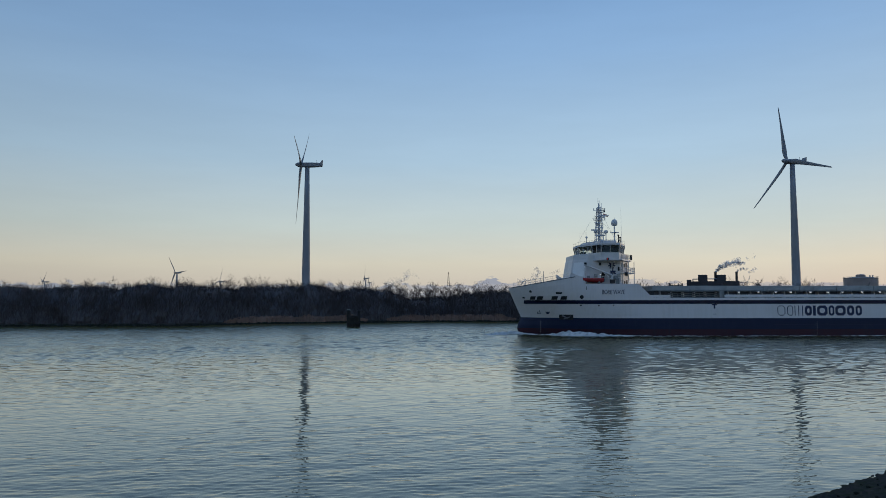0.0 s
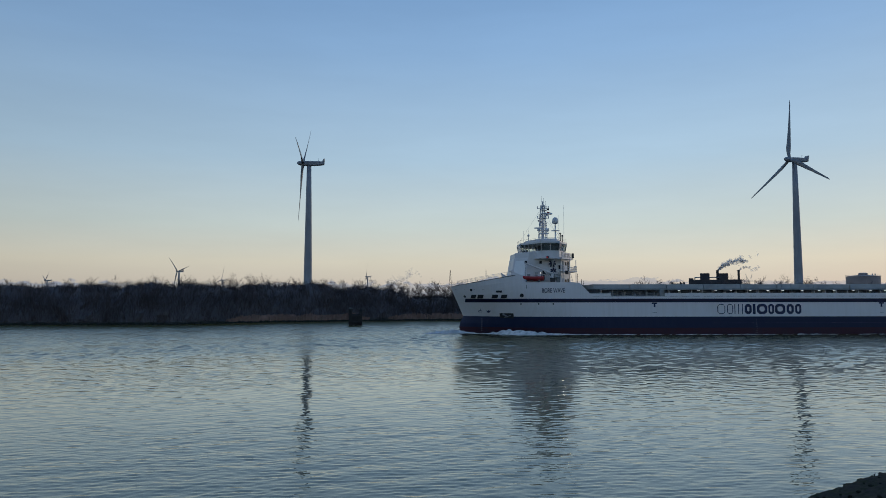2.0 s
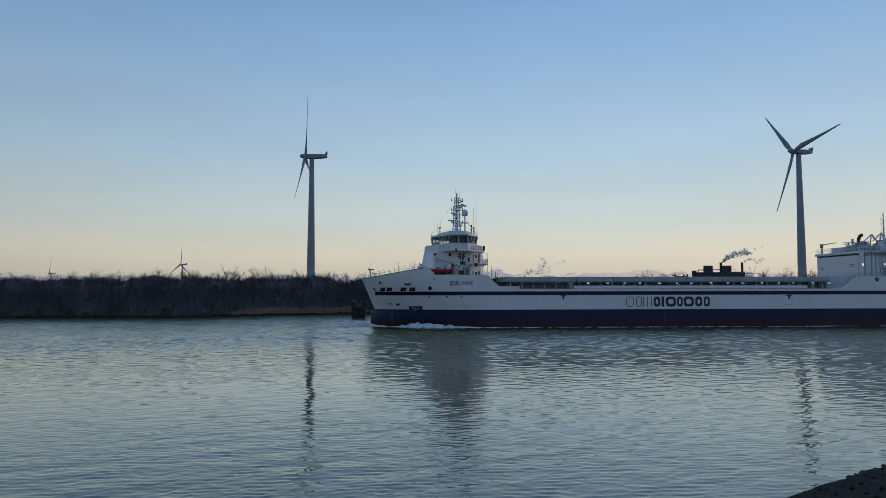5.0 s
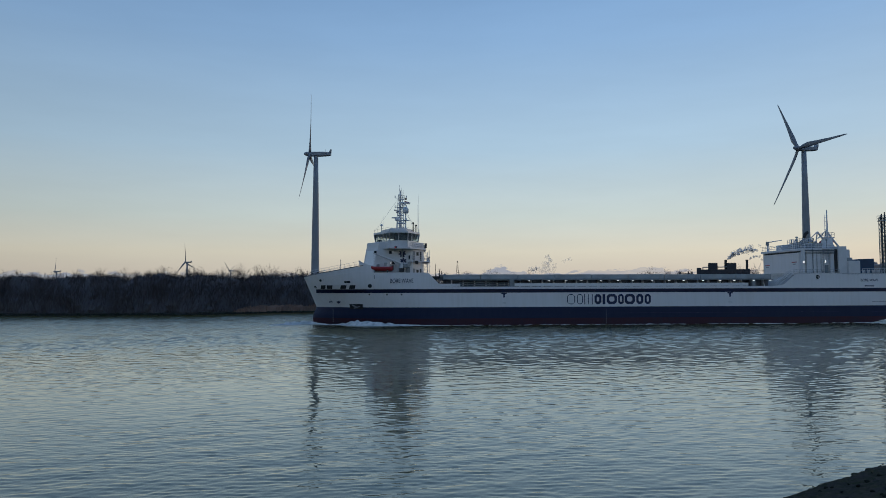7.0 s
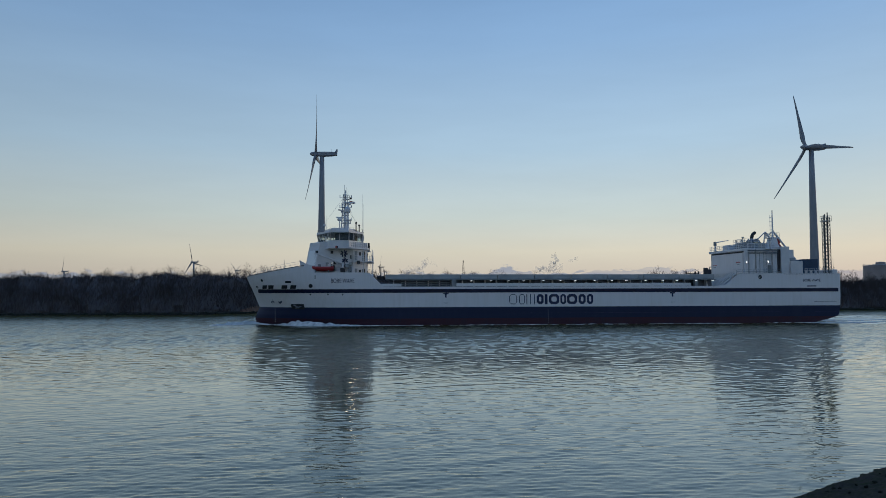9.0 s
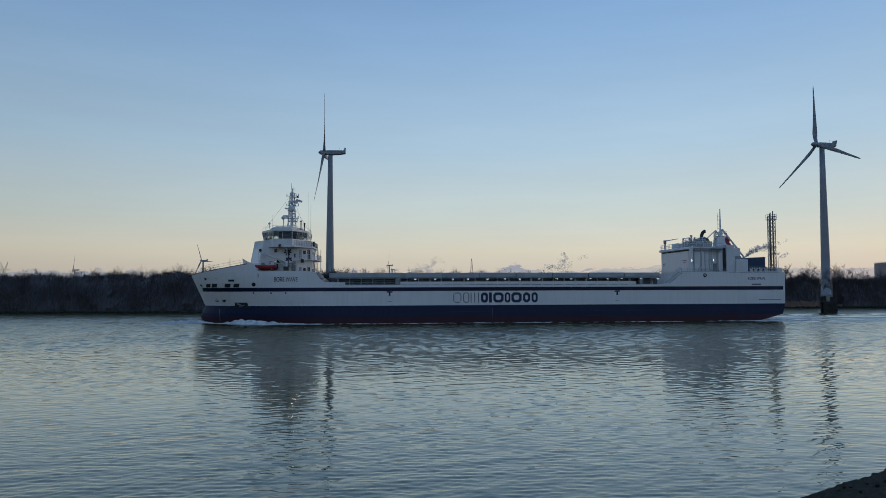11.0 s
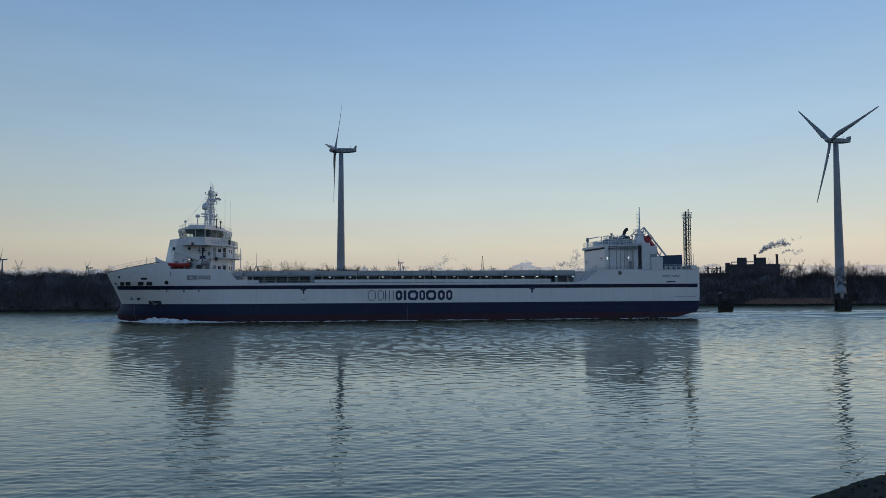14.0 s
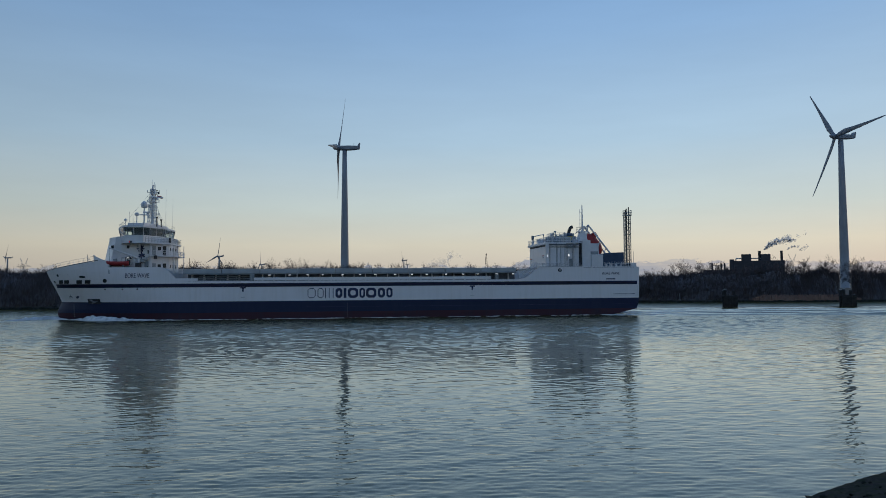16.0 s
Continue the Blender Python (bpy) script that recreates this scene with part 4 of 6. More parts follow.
def plume(name, label, az, d, te, steps, mat, drift, many, grain, root=None):
    """A plume built of many small wisps, dense in the middle and torn at the edge. steps: across, up, radius, share."""
    x, y = bearing(az, d)
    rng = random.Random(int(az * 10))
    p = new(name)
    z0 = EYE + d * te
    p.matrix_basis = pose(x, y, z0, 0, 0, -az)
    bm = bmesh.new()

    def wisp(c, r):
        # one torn scrap of vapour, cupped and turned at random
        m = Matrix.Rotation(rng.uniform(0, 6.283), 3, "Z") @ Matrix.Rotation(rng.uniform(0, 3.14), 3, "X")
        mid = bm.verts.new(c + m @ Vector((0, 0, 0.35 * r)))
        ring = [bm.verts.new(c + m @ Vector((math.cos(k * 1.257), math.sin(k * 1.257), 0)) * r * rng.uniform(0.6, 1.3)) for k in range(5)]
        for k in range(5):
            bm.faces.new((mid, ring[k], ring[(k + 1) % 5]))

    for dx, dz, r, share in steps:
        # each billow is a few knots with wisps crowded about them
        knots = [Vector((dx + rng.gauss(0, 0.45) * r, rng.gauss(0, 0.4) * r, dz + rng.gauss(0, 0.4) * r)) for _ in range(5)]
        for i in range(int(many * share)):
            k = knots[i % 5]
            c = k + Vector((rng.gauss(0, 0.38), rng.gauss(0, 0.34), rng.gauss(0, 0.32))) * r
            wisp(c, rng.uniform(*grain))
    if root is not None:
        # the foot of the steam, hidden behind the trees
        for k in range(14):
            wisp(Vector((rng.gauss(0, 1), 0, root - z0 + (z0 - root) * k / 13)), (z0 - root) / 18)
    part("vapour", bm, mat, p, smooth=True)["kind"] = "stuff"
    tagged(p, label, "smoke")
    DRIFTS.append((p, Vector((x, y, z0)), -az, drift))


plume("smoke_plume", "grey-white steam blowing from the works stack", 21.05, 850, 0.0366,
      [(0.2, -0.3, 0.9, 0.5), (1.4, 1.2, 1.3, 0.8), (3.2, 3.0, 1.8, 1), (5.6, 4.6, 2.2, 1.2), (8.4, 6.0, 2.5, 1.2), (11.4, 7.4, 2.8, 1.3), (14.6, 8.8, 3.0, 1.3), (18.2, 10.0, 3.2, 1.3), (21.6, 10.4, 3.2, 1.2), (24.8, 9.8, 3.0, 1), (27.6, 8.2, 2.6, 0.6), (33.0, 13.5, 2.4, 0.10), (40.0, 16.0, 2.6, 0.08)], STEAM, (0.32, 0.10), 130, (0.5, 1.05))
plume("smoke_plume", "thin grey smoke from the works chimney", 22.53, 850, 0.0362,
      [(0.2, -0.3, 0.6, 0.4), (1.6, 1.0, 0.9, 0.6), (4.0, 2.2, 1.1, 0.8), (6.8, 2.9, 1.2, 0.8), (9.6, 2.2, 1.3, 0.5), (12.6, -0.6, 1.6, 0.5), (16.0, 1.2, 1.7, 0.5), (19.0, 2.6, 1.6, 0.4)], STEAM, (0.35, 0.08), 110, (0.3, 0.7))
plume("steam_cloud", "pale drifting steam far behind the trees", -4.0, 2700, 0.0225,
      [(-20, -4, 13, 1), (-5, 2, 15, 1.2), (12, 4, 16, 1.2), (26, 14, 14, 1), (40, 26, 13, 0.9), (54, 34, 12, 0.7), (30, -4, 16, 1), (84, 30, 12, 0.3)], MIST, (1.4, 0.25), 90, (2.0, 4.4), 1.8)
plume("steam_cloud", "grey drifting steam far behind the ship", 7.0, 2700, 0.0235,
      [(-34, 2, 12, 1), (-20, 8, 14, 1.2), (-4, 2, 16, 1.3), (14, 12, 14, 1.1), (24, 24, 13, 1), (32, 38, 12, 0.9), (24, 52, 10, 0.7), (22, -2, 16, 1.2), (44, 10, 12, 0.6), (92, 38, 9, 0.3), (106, 41, 8, 0.2)], MIST, (1.2, 0.3), 110, (2.0, 4.4), 1.8)


# ---- the cargo ship: x runs from bow (-) to stern (+), y from port (-) to starboard, z from the water ----
HALF = 9.0
ship = new("cargo_ship")
tagged(ship, "white and navy cargo ship with red underside under way", "ship")


def stem(z):
    return float(np.interp(z, (-3, 0, 1.7, 3.5, 9.7, 12.2), (-58.4, -58.8, -59.1, -58.2, -60.9, -62.0)))


def stern(z):
    return float(np.interp(z, (-3, 0, 0.7, 1.0, 1.44, 2.4, 3.3, 12), (42, 56, 60.2, 61.6, 62.2, 62.45, 62.5, 62.6)))


def beam(x, z):
    """Half breadth of the hull."""
    ent = float(np.interp(z, (0, 10), (31, 21)))
    e = float(np.interp(z, (0, 10), (2.0, 2.7)))
    u = min(max((x - stem(z)) / ent, 0), 1)
    b = HALF * (1 - (1 - u) ** e) ** float(np.interp(z, (0, 4, 8), (0.9, 0.72, 0.5)))
    v = max(0, (x - 44) / 17)
    return b * (1 - 0.05 * v * v * max(0.0, 1 - z / 5))


def sheer(x):
    return float(np.interp(x, (-60.9, -48.0, -47.3, -35.4, -32.7, 37.5, 40.3, 62.2), (9.7, 11.95, 10.5, 10.5, 7.65, 7.65, 10.2, 10.2)))


STATIONS = [0, 0.0015, 0.004, 0.008, 0.014, 0.022, 0.032, 0.044, 0.058, 0.072, 0.0861, 0.10, 0.112, 0.1136, 0.125, 0.14, 0.16, 0.18, 0.20, 0.2094, 0.2236, 0.24, 0.3, 0.36, 0.42, 0.48, 0.54, 0.6, 0.66, 0.72, 0.78, 0.7985, 0.8224, 0.87, 0.91, 0.95, 0.985, 1.0]


def hull_band(name, z0, z1, mat, label, rows=4):
    """A strake of the shell on both sides and round the transom, from z0 up to z1 (a height, or a line along the ship)."""
    bm = bmesh.new()
    sides = []
    for sgn in (-1, 1):
        grid = []
        for u in STATIONS:
            col = []
            for j in range(rows + 1):
                top = z1 if not callable(z1) else 10.0
                for _ in range(6 if callable(z1) else 0):
                    top = z1(stem(top) + (stern(top) - stem(top)) * u)
                z = z0 + (top - z0) * j / rows
                x = stem(z) + (stern(z) - stem(z)) * u
                col.append(bm.verts.new((x, sgn * beam(x, z), z)))
            grid.append(col)
        for a, b in zip(grid, grid[1:]):
            for j in range(rows):
                bm.faces.new((a[j], b[j], b[j + 1], a[j + 1]) if sgn < 0 else (a[j + 1], b[j + 1], b[j], a[j]))
        sides.append(grid)
    a, b = sides[0][-1], sides[1][-1]
    for j in range(rows):
        bm.faces.new((a[j], b[j], b[j + 1], a[j + 1]))
    bmesh.ops.remove_doubles(bm, verts=bm.verts[:], dist=0.004)
    return part(name, bm, mat, ship, label, smooth=False)


hull_band("hull_bottom", -2.5, 1.35, RED, "dull red antifouling paint", 4)
hull_band("hull_boot", 1.35, 3.58, NAVY, "navy blue lower hull", 3)
hull_side = hull_band("hull_side", 3.58, sheer, WHITE, "white upper hull", 8)


def side_patch(name, x0, x1, z0, z1, mat, off=0.02, parent=None, label="", n=1, slant=0.0):
    """A plate lying on the port side of the shell."""
    bm = bmesh.new()
    cols = []
    for k in range(n + 1):
        x = x0 + (x1 - x0) * k / n
        cols.append([bm.verts.new((x + dx, -beam(x, z) - o, z)) for o in (off, -0.05) for z, dx in ((z0, slant), (z1, 0))])
    for a, b in zip(cols, cols[1:]):
        bm.faces.new((a[0], b[0], b[1], a[1]))
        bm.faces.new((a[1], b[1], b[3], a[3]))
        bm.faces.new((b[0], a[0], a[2], b[2]))
    bm.faces.new((cols[0][0], cols[0][1], cols[0][3], cols[0][2]))
    bm.faces.new((cols[-1][1], cols[-1][0], cols[-1][2], cols[-1][3]))
    return part(name, bm, mat, parent or ship, label)


def both_stripes(z0, z1, x0, x1, mat, off):
    for sgn in (-1, 1):
        bm = bmesh.new()
        n = 60
        cols = []
        for k in range(n + 1):
            x = x0 + (x1 - x0) * (k / n) ** 1.6
            cols.append([bm.verts.new((x, sgn * (beam(x, z) + off), z)) for z in (z0, z1)])
        for a, b in zip(cols, cols[1:]):
            bm.faces.new((a[0], b[0], b[1], a[1]))
        bmesh.ops.solidify(bm, geom=bm.faces[:], thickness=0.03)
        part("stripe", bm, mat, hull_side, "navy band")


both_stripes(6.46, 7.2, -58.0, 62.1, STRIPE, 0.03)


def round_port(x, z, r, parent=None, name="porthole"):
    bm = bmesh.new()
    lathe(bm, [(r * 1.25, -0.05), (r * 1.25, 0.04), (r * 0.95, 0.05), (r * 0.9, 0.0), (0.02, 0.0)], seg=16)
    slope = math.degrees(math.atan2(beam(x + 0.4, z) - beam(x - 0.4, z), 0.8))
    flare = math.degrees(math.atan2(beam(x, z + 0.4) - beam(x, z - 0.4), 0.8))
    bm.transform(pose(x, -beam(x, z), z, 90 + flare, 0, -slope))
    p = part(name, bm, DARK, parent or hull_side)
    return p


# bow openings, markings and letters
for x0, x1 in ((-56.8, -55.85), (-55.5, -54.4), (-52.7, -51.55), (-50.9, -49.75)):
    side_patch("mooring_port", x0, x1, 7.3, 8.02, DARK, 0.03, hull_side, slant=-0.15)
side_patch("mooring_port", -52.0, -50.8, 8.45, 8.85, DARK, 0.03, hull_side)
for x, z, r in ((-56.9, 9.0, 0.22), (-58.1, 7.66, 0.24), (-46.9, 7.86, 0.32), (45.2, 9.5, 0.32)):
    round_port(x, z, r, name="fairlead")
for x in (-47.0, -43.5, -40.6):
    round_port(x, 6.15, 0.13)
side_patch("anchor_pocket", -51.1, -48.4, 3.2, 4.25, BLACK, 0.06, hull_side, "dark recess that holds the anchor", n=3, slant=0.15)
bm = bmesh.new()
tube(bm, (-50.5, -beam(-50.5, 4) - 0.16, 4.05), (-49.4, -beam(-49.4, 3.6) - 0.18, 3.5), 0.16, 0.12, seg=8)
tube(bm, (-50.1, -beam(-50.1, 3.4) - 0.2, 3.4), (-48.9, -beam(-48.9, 3.7) - 0.2, 3.8), 0.14, 0.08, seg=8)
part("anchor", bm, SHADE, ship, "dark anchor stowed in its pocket")
# the bulb mark, an open hook, and the thruster mark, a crossed ring
for x0, x1, z0, z1 in ((-55.3, -54.5, 4.42, 4.52), (-55.3, -55.2, 4.42, 4.75), (-55.25, -54.6, 4.68, 4.78), (-54.95, -54.85, 4.75, 5.15)):
    side_patch("bow_mark", x0, x1, z0, z1, STRIPE, 0.03, hull_side)
bm = bmesh.new()
lathe(bm, [(0.42, -0.03), (0.42, 0.03), (0.32, 0.03), (0.32, -0.03)], seg=20)
for a in (45, -45):
    c, e = 0.36 * math.cos(radians(a)), 0.36 * math.sin(radians(a))
    tube(bm, (-c, -e, 0.0), (c, e, 0.0), 0.05, seg=4)
bm.transform(pose(-53.3, -beam(-53.3, 4.75) - 0.02, 4.75, 90, 0, -math.degrees(math.atan2(beam(-52.9, 4.75) - beam(-53.7, 4.75), 0.8))))
part("thruster_mark", bm, STRIPE, hull_side)
for k in range(7):
    side_patch("draught_mark", -54.6, -54.45, 0.6 + k * 0.42, 0.72 + k * 0.42, COVER, 0.02, hull_side)
    side_patch("draught_mark", 0.58, 0.70, 0.3 + k * 0.42, 0.42 + k * 0.42, GREY, 0.02, hull_side)
nm = part("name_lettering", letters("BORE WAVE", 1.28, 0, 0, 0), STRIPE, hull_side)
nm.matrix_basis = pose(-40.6, -beam(-40.6, 8.9) - 0.05, 8.42) @ Matrix.Diagonal((0.65, 1, 1, 1))
nm = part("name_lettering", letters("BORE WAVE", 0.8, 0, 0, 0), STRIPE, hull_side)
nm.matrix_basis = pose(56.35, -HALF - 0.03, 8.55) @ Matrix.Diagonal((0.86, 1, 1, 1))
side_patch("port_mark", 55.3, 57.3, 7.5, 7.72, STRIPE, 0.03, hull_side)
side_patch("fender_line", 56.8, 61.6, 4.38, 4.46, STRIPE, 0.05, hull_side)
side_patch("tug_bar", -8, 61.5, 2.28, 2.34, STRIPE, 0.05, hull_side, n=4)
for x in (-20.15, 26.45):
    side_patch("tug_mark", x - 0.55, x + 0.55, 6.15, 6.42, STRIPE, 0.03, hull_side)
    side_patch("tug_mark", x - 0.17, x + 0.17, 5.5, 6.15, STRIPE, 0.03, hull_side)
    side_patch("tug_mark", x - 0.4, x + 0.4, 4.35, 4.45, GREY, 0.03, hull_side)


def block_ring(x0, x1, z0, z1, w):
    """A plain hollow block with cut corners and stroke width w on the ship's side, for a company mark."""
    bm = bmesh.new()
    c = min(0.45, (x1 - x0) * 0.3)

    def eight(d, k):
        a0, a1, b0, b1 = x0 + d, x1 - d, z0 + d, z1 - d
        return [(a0 + k, b0), (a1 - k, b0), (a1, b0 + k), (a1, b1 - k), (a1 - k, b1), (a0 + k, b1), (a0, b1 - k), (a0, b0 + k)]
    rings = []
    for y, (d, k) in ((-HALF - 0.03, (0, c)), (-HALF - 0.03, (w, c * 0.6)), (-HALF + 0.02, (w, c * 0.6)), (-HALF + 0.02, (0, c))):
        rings.append([bm.verts.new((x, y, z)) for x, z in eight(d, k)])
    for i in range(4):
        p, q = rings[i], rings[(i + 1) % 4]
        for k in range(8):
            bm.faces.new((p[k], p[(k + 1) % 8], q[(k + 1) % 8], q[k]))
    bmesh.ops.recalc_face_normals(bm, faces=bm.faces[:])
    return part("company_mark", bm, STRIPE, hull_side)


def block_bar(x0, x1, z0, z1):
    return part("company_mark", box(bmesh.new(), x0, x1, -HALF - 0.03, -HALF + 0.02, z0, z1), STRIPE, hull_side)


# thin-lined blocks, then heavy ones
for x0, x1 in ((-7.35, -5.75), (-5.35, -4.15)):
    block_ring(x0, x1, 4.08, 6.1, 0.15)
for x0 in (-3.85, -3.1, -2.3):
    block_bar(x0, x0 + 0.15, 4.08, 6.1)
for x0, x1, w in ((-1.75, -0.35, 0.46), (0.75, 2.85, 0.5), (3.1, 4.25, 0.36), (4.45, 6.55, 0.5), (6.85, 8.3, 0.46), (8.6, 9.85, 0.4)):
    block_ring(x0, x1, 4.08, 6.1, w)
block_bar(-0.1, 0.45, 4.08, 6.1)


# decks
def deck_plate(name, x0, x1, z, mat, inset=0.05):
    bm = bmesh.new()
    n = 14
    top = []
    for zz in (z, z - 0.12):
        a, b = [], []
        for k in range(n + 1):
            x = x0 + (x1 - x0) * k / n
            w = max(beam(x, z) - inset, 0.05)
            a.append(bm.verts.new((x, -w, zz)))
            b.append(bm.verts.new((x, w, zz)))
        top.append((a, b))
    for (a, b), flip in ((top[0], False), (top[1], True)):
        for k in range(n):
            f = (a[k], a[k + 1], b[k + 1], b[k])
            bm.faces.new(f[::-1] if flip else f)
    for i in (0, 1):
        for k in range(n):
            bm.faces.new((top[0][i][k], top[1][i][k], top[1][i][k + 1], top[0][i][k + 1]))
    return part(name, bm, mat, ship)


deck_plate("main_deck", -34.6, 40.5, 7.35, DECK)
deck_plate("forecastle_deck", -60.0, -34.4, 9.2, DECK)
deck_plate("poop_deck", 40.1, 62.0, 9.9, DECK)
bm = bmesh.new()
box(bm, -34.5, -34.3, -8.9, 8.9, 7.4, 9.2)
part("bulkhead", bm, HOUSE, ship)
bm = bmesh.new()
box(bm, 40.2, 40.4, -8.9, 8.9, 7.4, 9.9)
part("bulkhead", bm, HOUSE, ship)

# bulwark panel along the hold, open pipe rack forward of it
part("bulwark", rbox(-18.0, 30.4, -8.98, -8.84, 7.72, 8.33, 0.03), WHITE, ship, "low white bulwark along the hold")
part("bulwark", rbox(-18.0, 30.4, 8.84, 8.98, 7.72, 8.33, 0.03), WHITE, ship)
part("bulwark", rbox(-33.2, -29.0, -8.98, -8.84, 7.68, 8.25, 0.03), WHITE, ship)
for k in range(4):
    bm = bmesh.new()
    z = 7.75 + 0.4 * k
    tube(bm, (-29.0, -8.3 + 0.35 * k, z), (-18.2, -8.3 + 0.35 * k, z), 0.09, seg=6)
    part("deck_pipe", bm, STEEL, ship)
for k in range(8):
    bm = bmesh.new()
    x = -29 + k * 1.5
    tube(bm, (x, -8.75, 7.3), (x, -8.75, 8.5), 0.05, seg=5)
    part("rail_post", bm, STEEL, ship)
part("vent_house", rbox(-18.9, -18.0, -8.7, -7.4, 7.3, 9.1, 0.05), GREY, ship)
part("vent_house", rbox(31.4, 32.1, -8.7, -7.7, 7.3, 8.9, 0.05), GREY, ship)
for x, y, zz in ((24.6, -8.2, 8.15),):
    bm = bmesh.new()
    bmesh.ops.create_icosphere(bm, subdivisions=2, radius=0.34, matrix=Matrix.Translation((x, y, zz)))
    part("hose_box", bm, YELLOW, ship, "yellow round cover", smooth=True)

# hatch coaming with stays, and the row of hatch covers
# the shade of the overhanging covers is put into the coaming's colour
part("coaming", box(bmesh.new(), -31.5, 36.0, -6.4, 6.4, 7.3, 9.1), SHADE, ship, "hatch coaming, its colour darkened for the shade of the covers")
stay = part("coaming_stay", prism(bmesh.new(), [(-7.9, 7.33), (-6.35, 7.33), (-6.35, 9.1), (-7.2, 9.1)], 0, -0.09, 0.09), HOUSE, ship)
stay.matrix_basis = pose(-30.5, 0, 0)
for k in range(1, 29):
    again(stay, pose(-30.5 + 2.32 * k, 0, 0))
for k in range(9):
    x0 = -32.2 + 7.6 * k
    h = part("hatch_cover", rbox(x0, x0 + 7.5, -7.5, 7.5, 9.1, 10.12 + 0.02 * (k % 2), 0.06), COVER, ship)
    part("hatch_rim", rbox(x0 + 0.1, x0 + 7.4, -7.58, -7.46, 9.16, 9.34, 0.03), GREY, h)
    for j in range(4):
        xx = x0 + 0.95 + 1.87 * j
        part("hatch_stiffener", box(bmesh.new(), xx - 0.04, xx + 0.04, -7.56, -7.48, 9.36, 10.05), COVER, h)
part("walkway", rbox(-31.0, 36.0, -8.6, -7.55, 8.98, 9.08, 0.02), GREY, ship, "walkway beside the covers")
for k in range(15):
    x = -15.0 + 3.55 * k + (0.5 if k % 3 else 0)
    la = part("deck_lamp", rbox(x - 0.26, x + 0.26, -8.72, -8.42, 8.82, 8.97, 0.03), HOUSE, ship)
    part("lens", rbox(x - 0.2, x + 0.2, -8.76, -8.6, 8.76, 8.81, 0.02), LAMP, la, "lit white lens")

# ---- forecastle ----
for s in (-1, 1):
    y = s * (beam(-48, 11) - 0.25)
    bm = bmesh.new()
    prism(bm, [(-48.9, 11.4), (-49.1, 13.0), (-48.5, 12.6), (-47.8, 12.25), (-46.8, 11.9), (-46.2, 11.4), (-46.0, 10.3), (-48.0, 10.2)], 1, y - 0.08, y + 0.08)
    part("bulwark_wing", bm, WHITE, ship, "swept end plate of the forecastle bulwark")
for s in (-1, 1):
    bm = bmesh.new()
    pts = [(x, s * (beam(x, sheer(x)) - 0.02), sheer(x) + 0.03) for x in (-60.3, -59.5, -58, -55.5, -53, -50.5, -48.2)]
    for a, b in zip(pts, pts[1:]):
        tube(bm, a, b, 0.09, seg=6)
    part("bulwark_cap", bm, SHADE, ship, "dark rounded bulwark capping")
for e in (-1, 1):
    bm = bmesh.new()
    pts = [(x, e * (beam(x, sheer(x)) - 0.08), sheer(x)) for x in (-59.3, -58, -56, -54, -52, -50, -48.9)]
    rail(bm, pts, 0.95, 2, 0.024, 1.3)
    part("bow_rail", bm, HOUSE, ship, "white pipe rail on the bulwark")
bm = bmesh.new()
tube(bm, (-57.2, 0, 9.3), (-57.2, 0, 11.4), 0.07, 0.05, seg=6)
tube(bm, (-57.2, -0.3, 10.9), (-57.2, 0.3, 10.9), 0.05, seg=6)
part("bow_lamp_post", bm, STEEL, ship)
bm = bmesh.new()
tube(bm, (-53.3, 0, 9.3), (-53.3, 0, 13.4), 0.09, 0.05, seg=8)
part("jackstaff", bm, STEEL, ship)

# ---- deckhouse ----
def house_ring(front, nose, z, half=7.4, side=-38.6, aft=-36.0):
    return [(front, -nose, z), (front + 2.4, -half, z), (side, -half, z), (aft, -3.6, z), (aft, 3.6, z), (side, half, z), (front + 2.4, half, z), (front, nose, z)]


house = part("deckhouse", loft(bmesh.new(), house_ring(-48.9, 4.2, 9.25), house_ring(-47.8, 4.0, 15.3), house_ring(-47.7, 4.0, 15.6), house_ring(-47.6, 4.0, 16.6), house_ring(-47.2, 3.6, 16.7)), HOUSE, ship, "white forward deckhouse")
# plates that carry the bright sky-facing look of the corners in their colour
for e in (-1, 1):
    def corner_point(f, z, out):
        k = (z - 9.25) / (15.3 - 9.25)
        a, b = Vector((-48.9 + 1.1 * k, e * (4.2 - 0.2 * k), z)), Vector((-46.5 + 1.1 * k, e * 7.4, z))
        return a.lerp(b, f) + Vector((-0.81, e * 0.58, 0.1)) * out
    q = [(0.14, 12.1), (0.9, 12.1), (0.9, 15.0), (0.14, 15.0)]
    bm = loft(bmesh.new(), [corner_point(f, z, -0.05) for f, z in q], [corner_point(f, z, 0.05) for f, z in q])
    part("front_panel", bm, GLOSS, house, "glossy plate with the sky's gleam in its white, on the sloping front corner")


def window(x0, x1, z0, z1, y, parent):
    f = part("window", rbox(x0 - 0.08, x1 + 0.08, y - 0.05, y + 0.03, z0 - 0.08, z1 + 0.08, 0.03), HOUSE, parent)
    part("pane", rbox(x0, x1, y - 0.07, y - 0.045, z0, z1, 0.01), DARK, f)


for x in (-46.1, -43.1):
    window(x, x + 0.5, 14.3, 14.9, -7.4, house)
window(-39.2, -38.85, 13.2, 14.0, -7.4, house)
dr = part("door", rbox(-39.7, -38.9, -7.47, -7.38, 9.6, 11.7, 0.04), GREY, house, "grey weathertight door")
part("handle", rbox(-39.15, -39.05, -7.53, -7.46, 10.5, 10.8, 0.02), BLACK, dr)

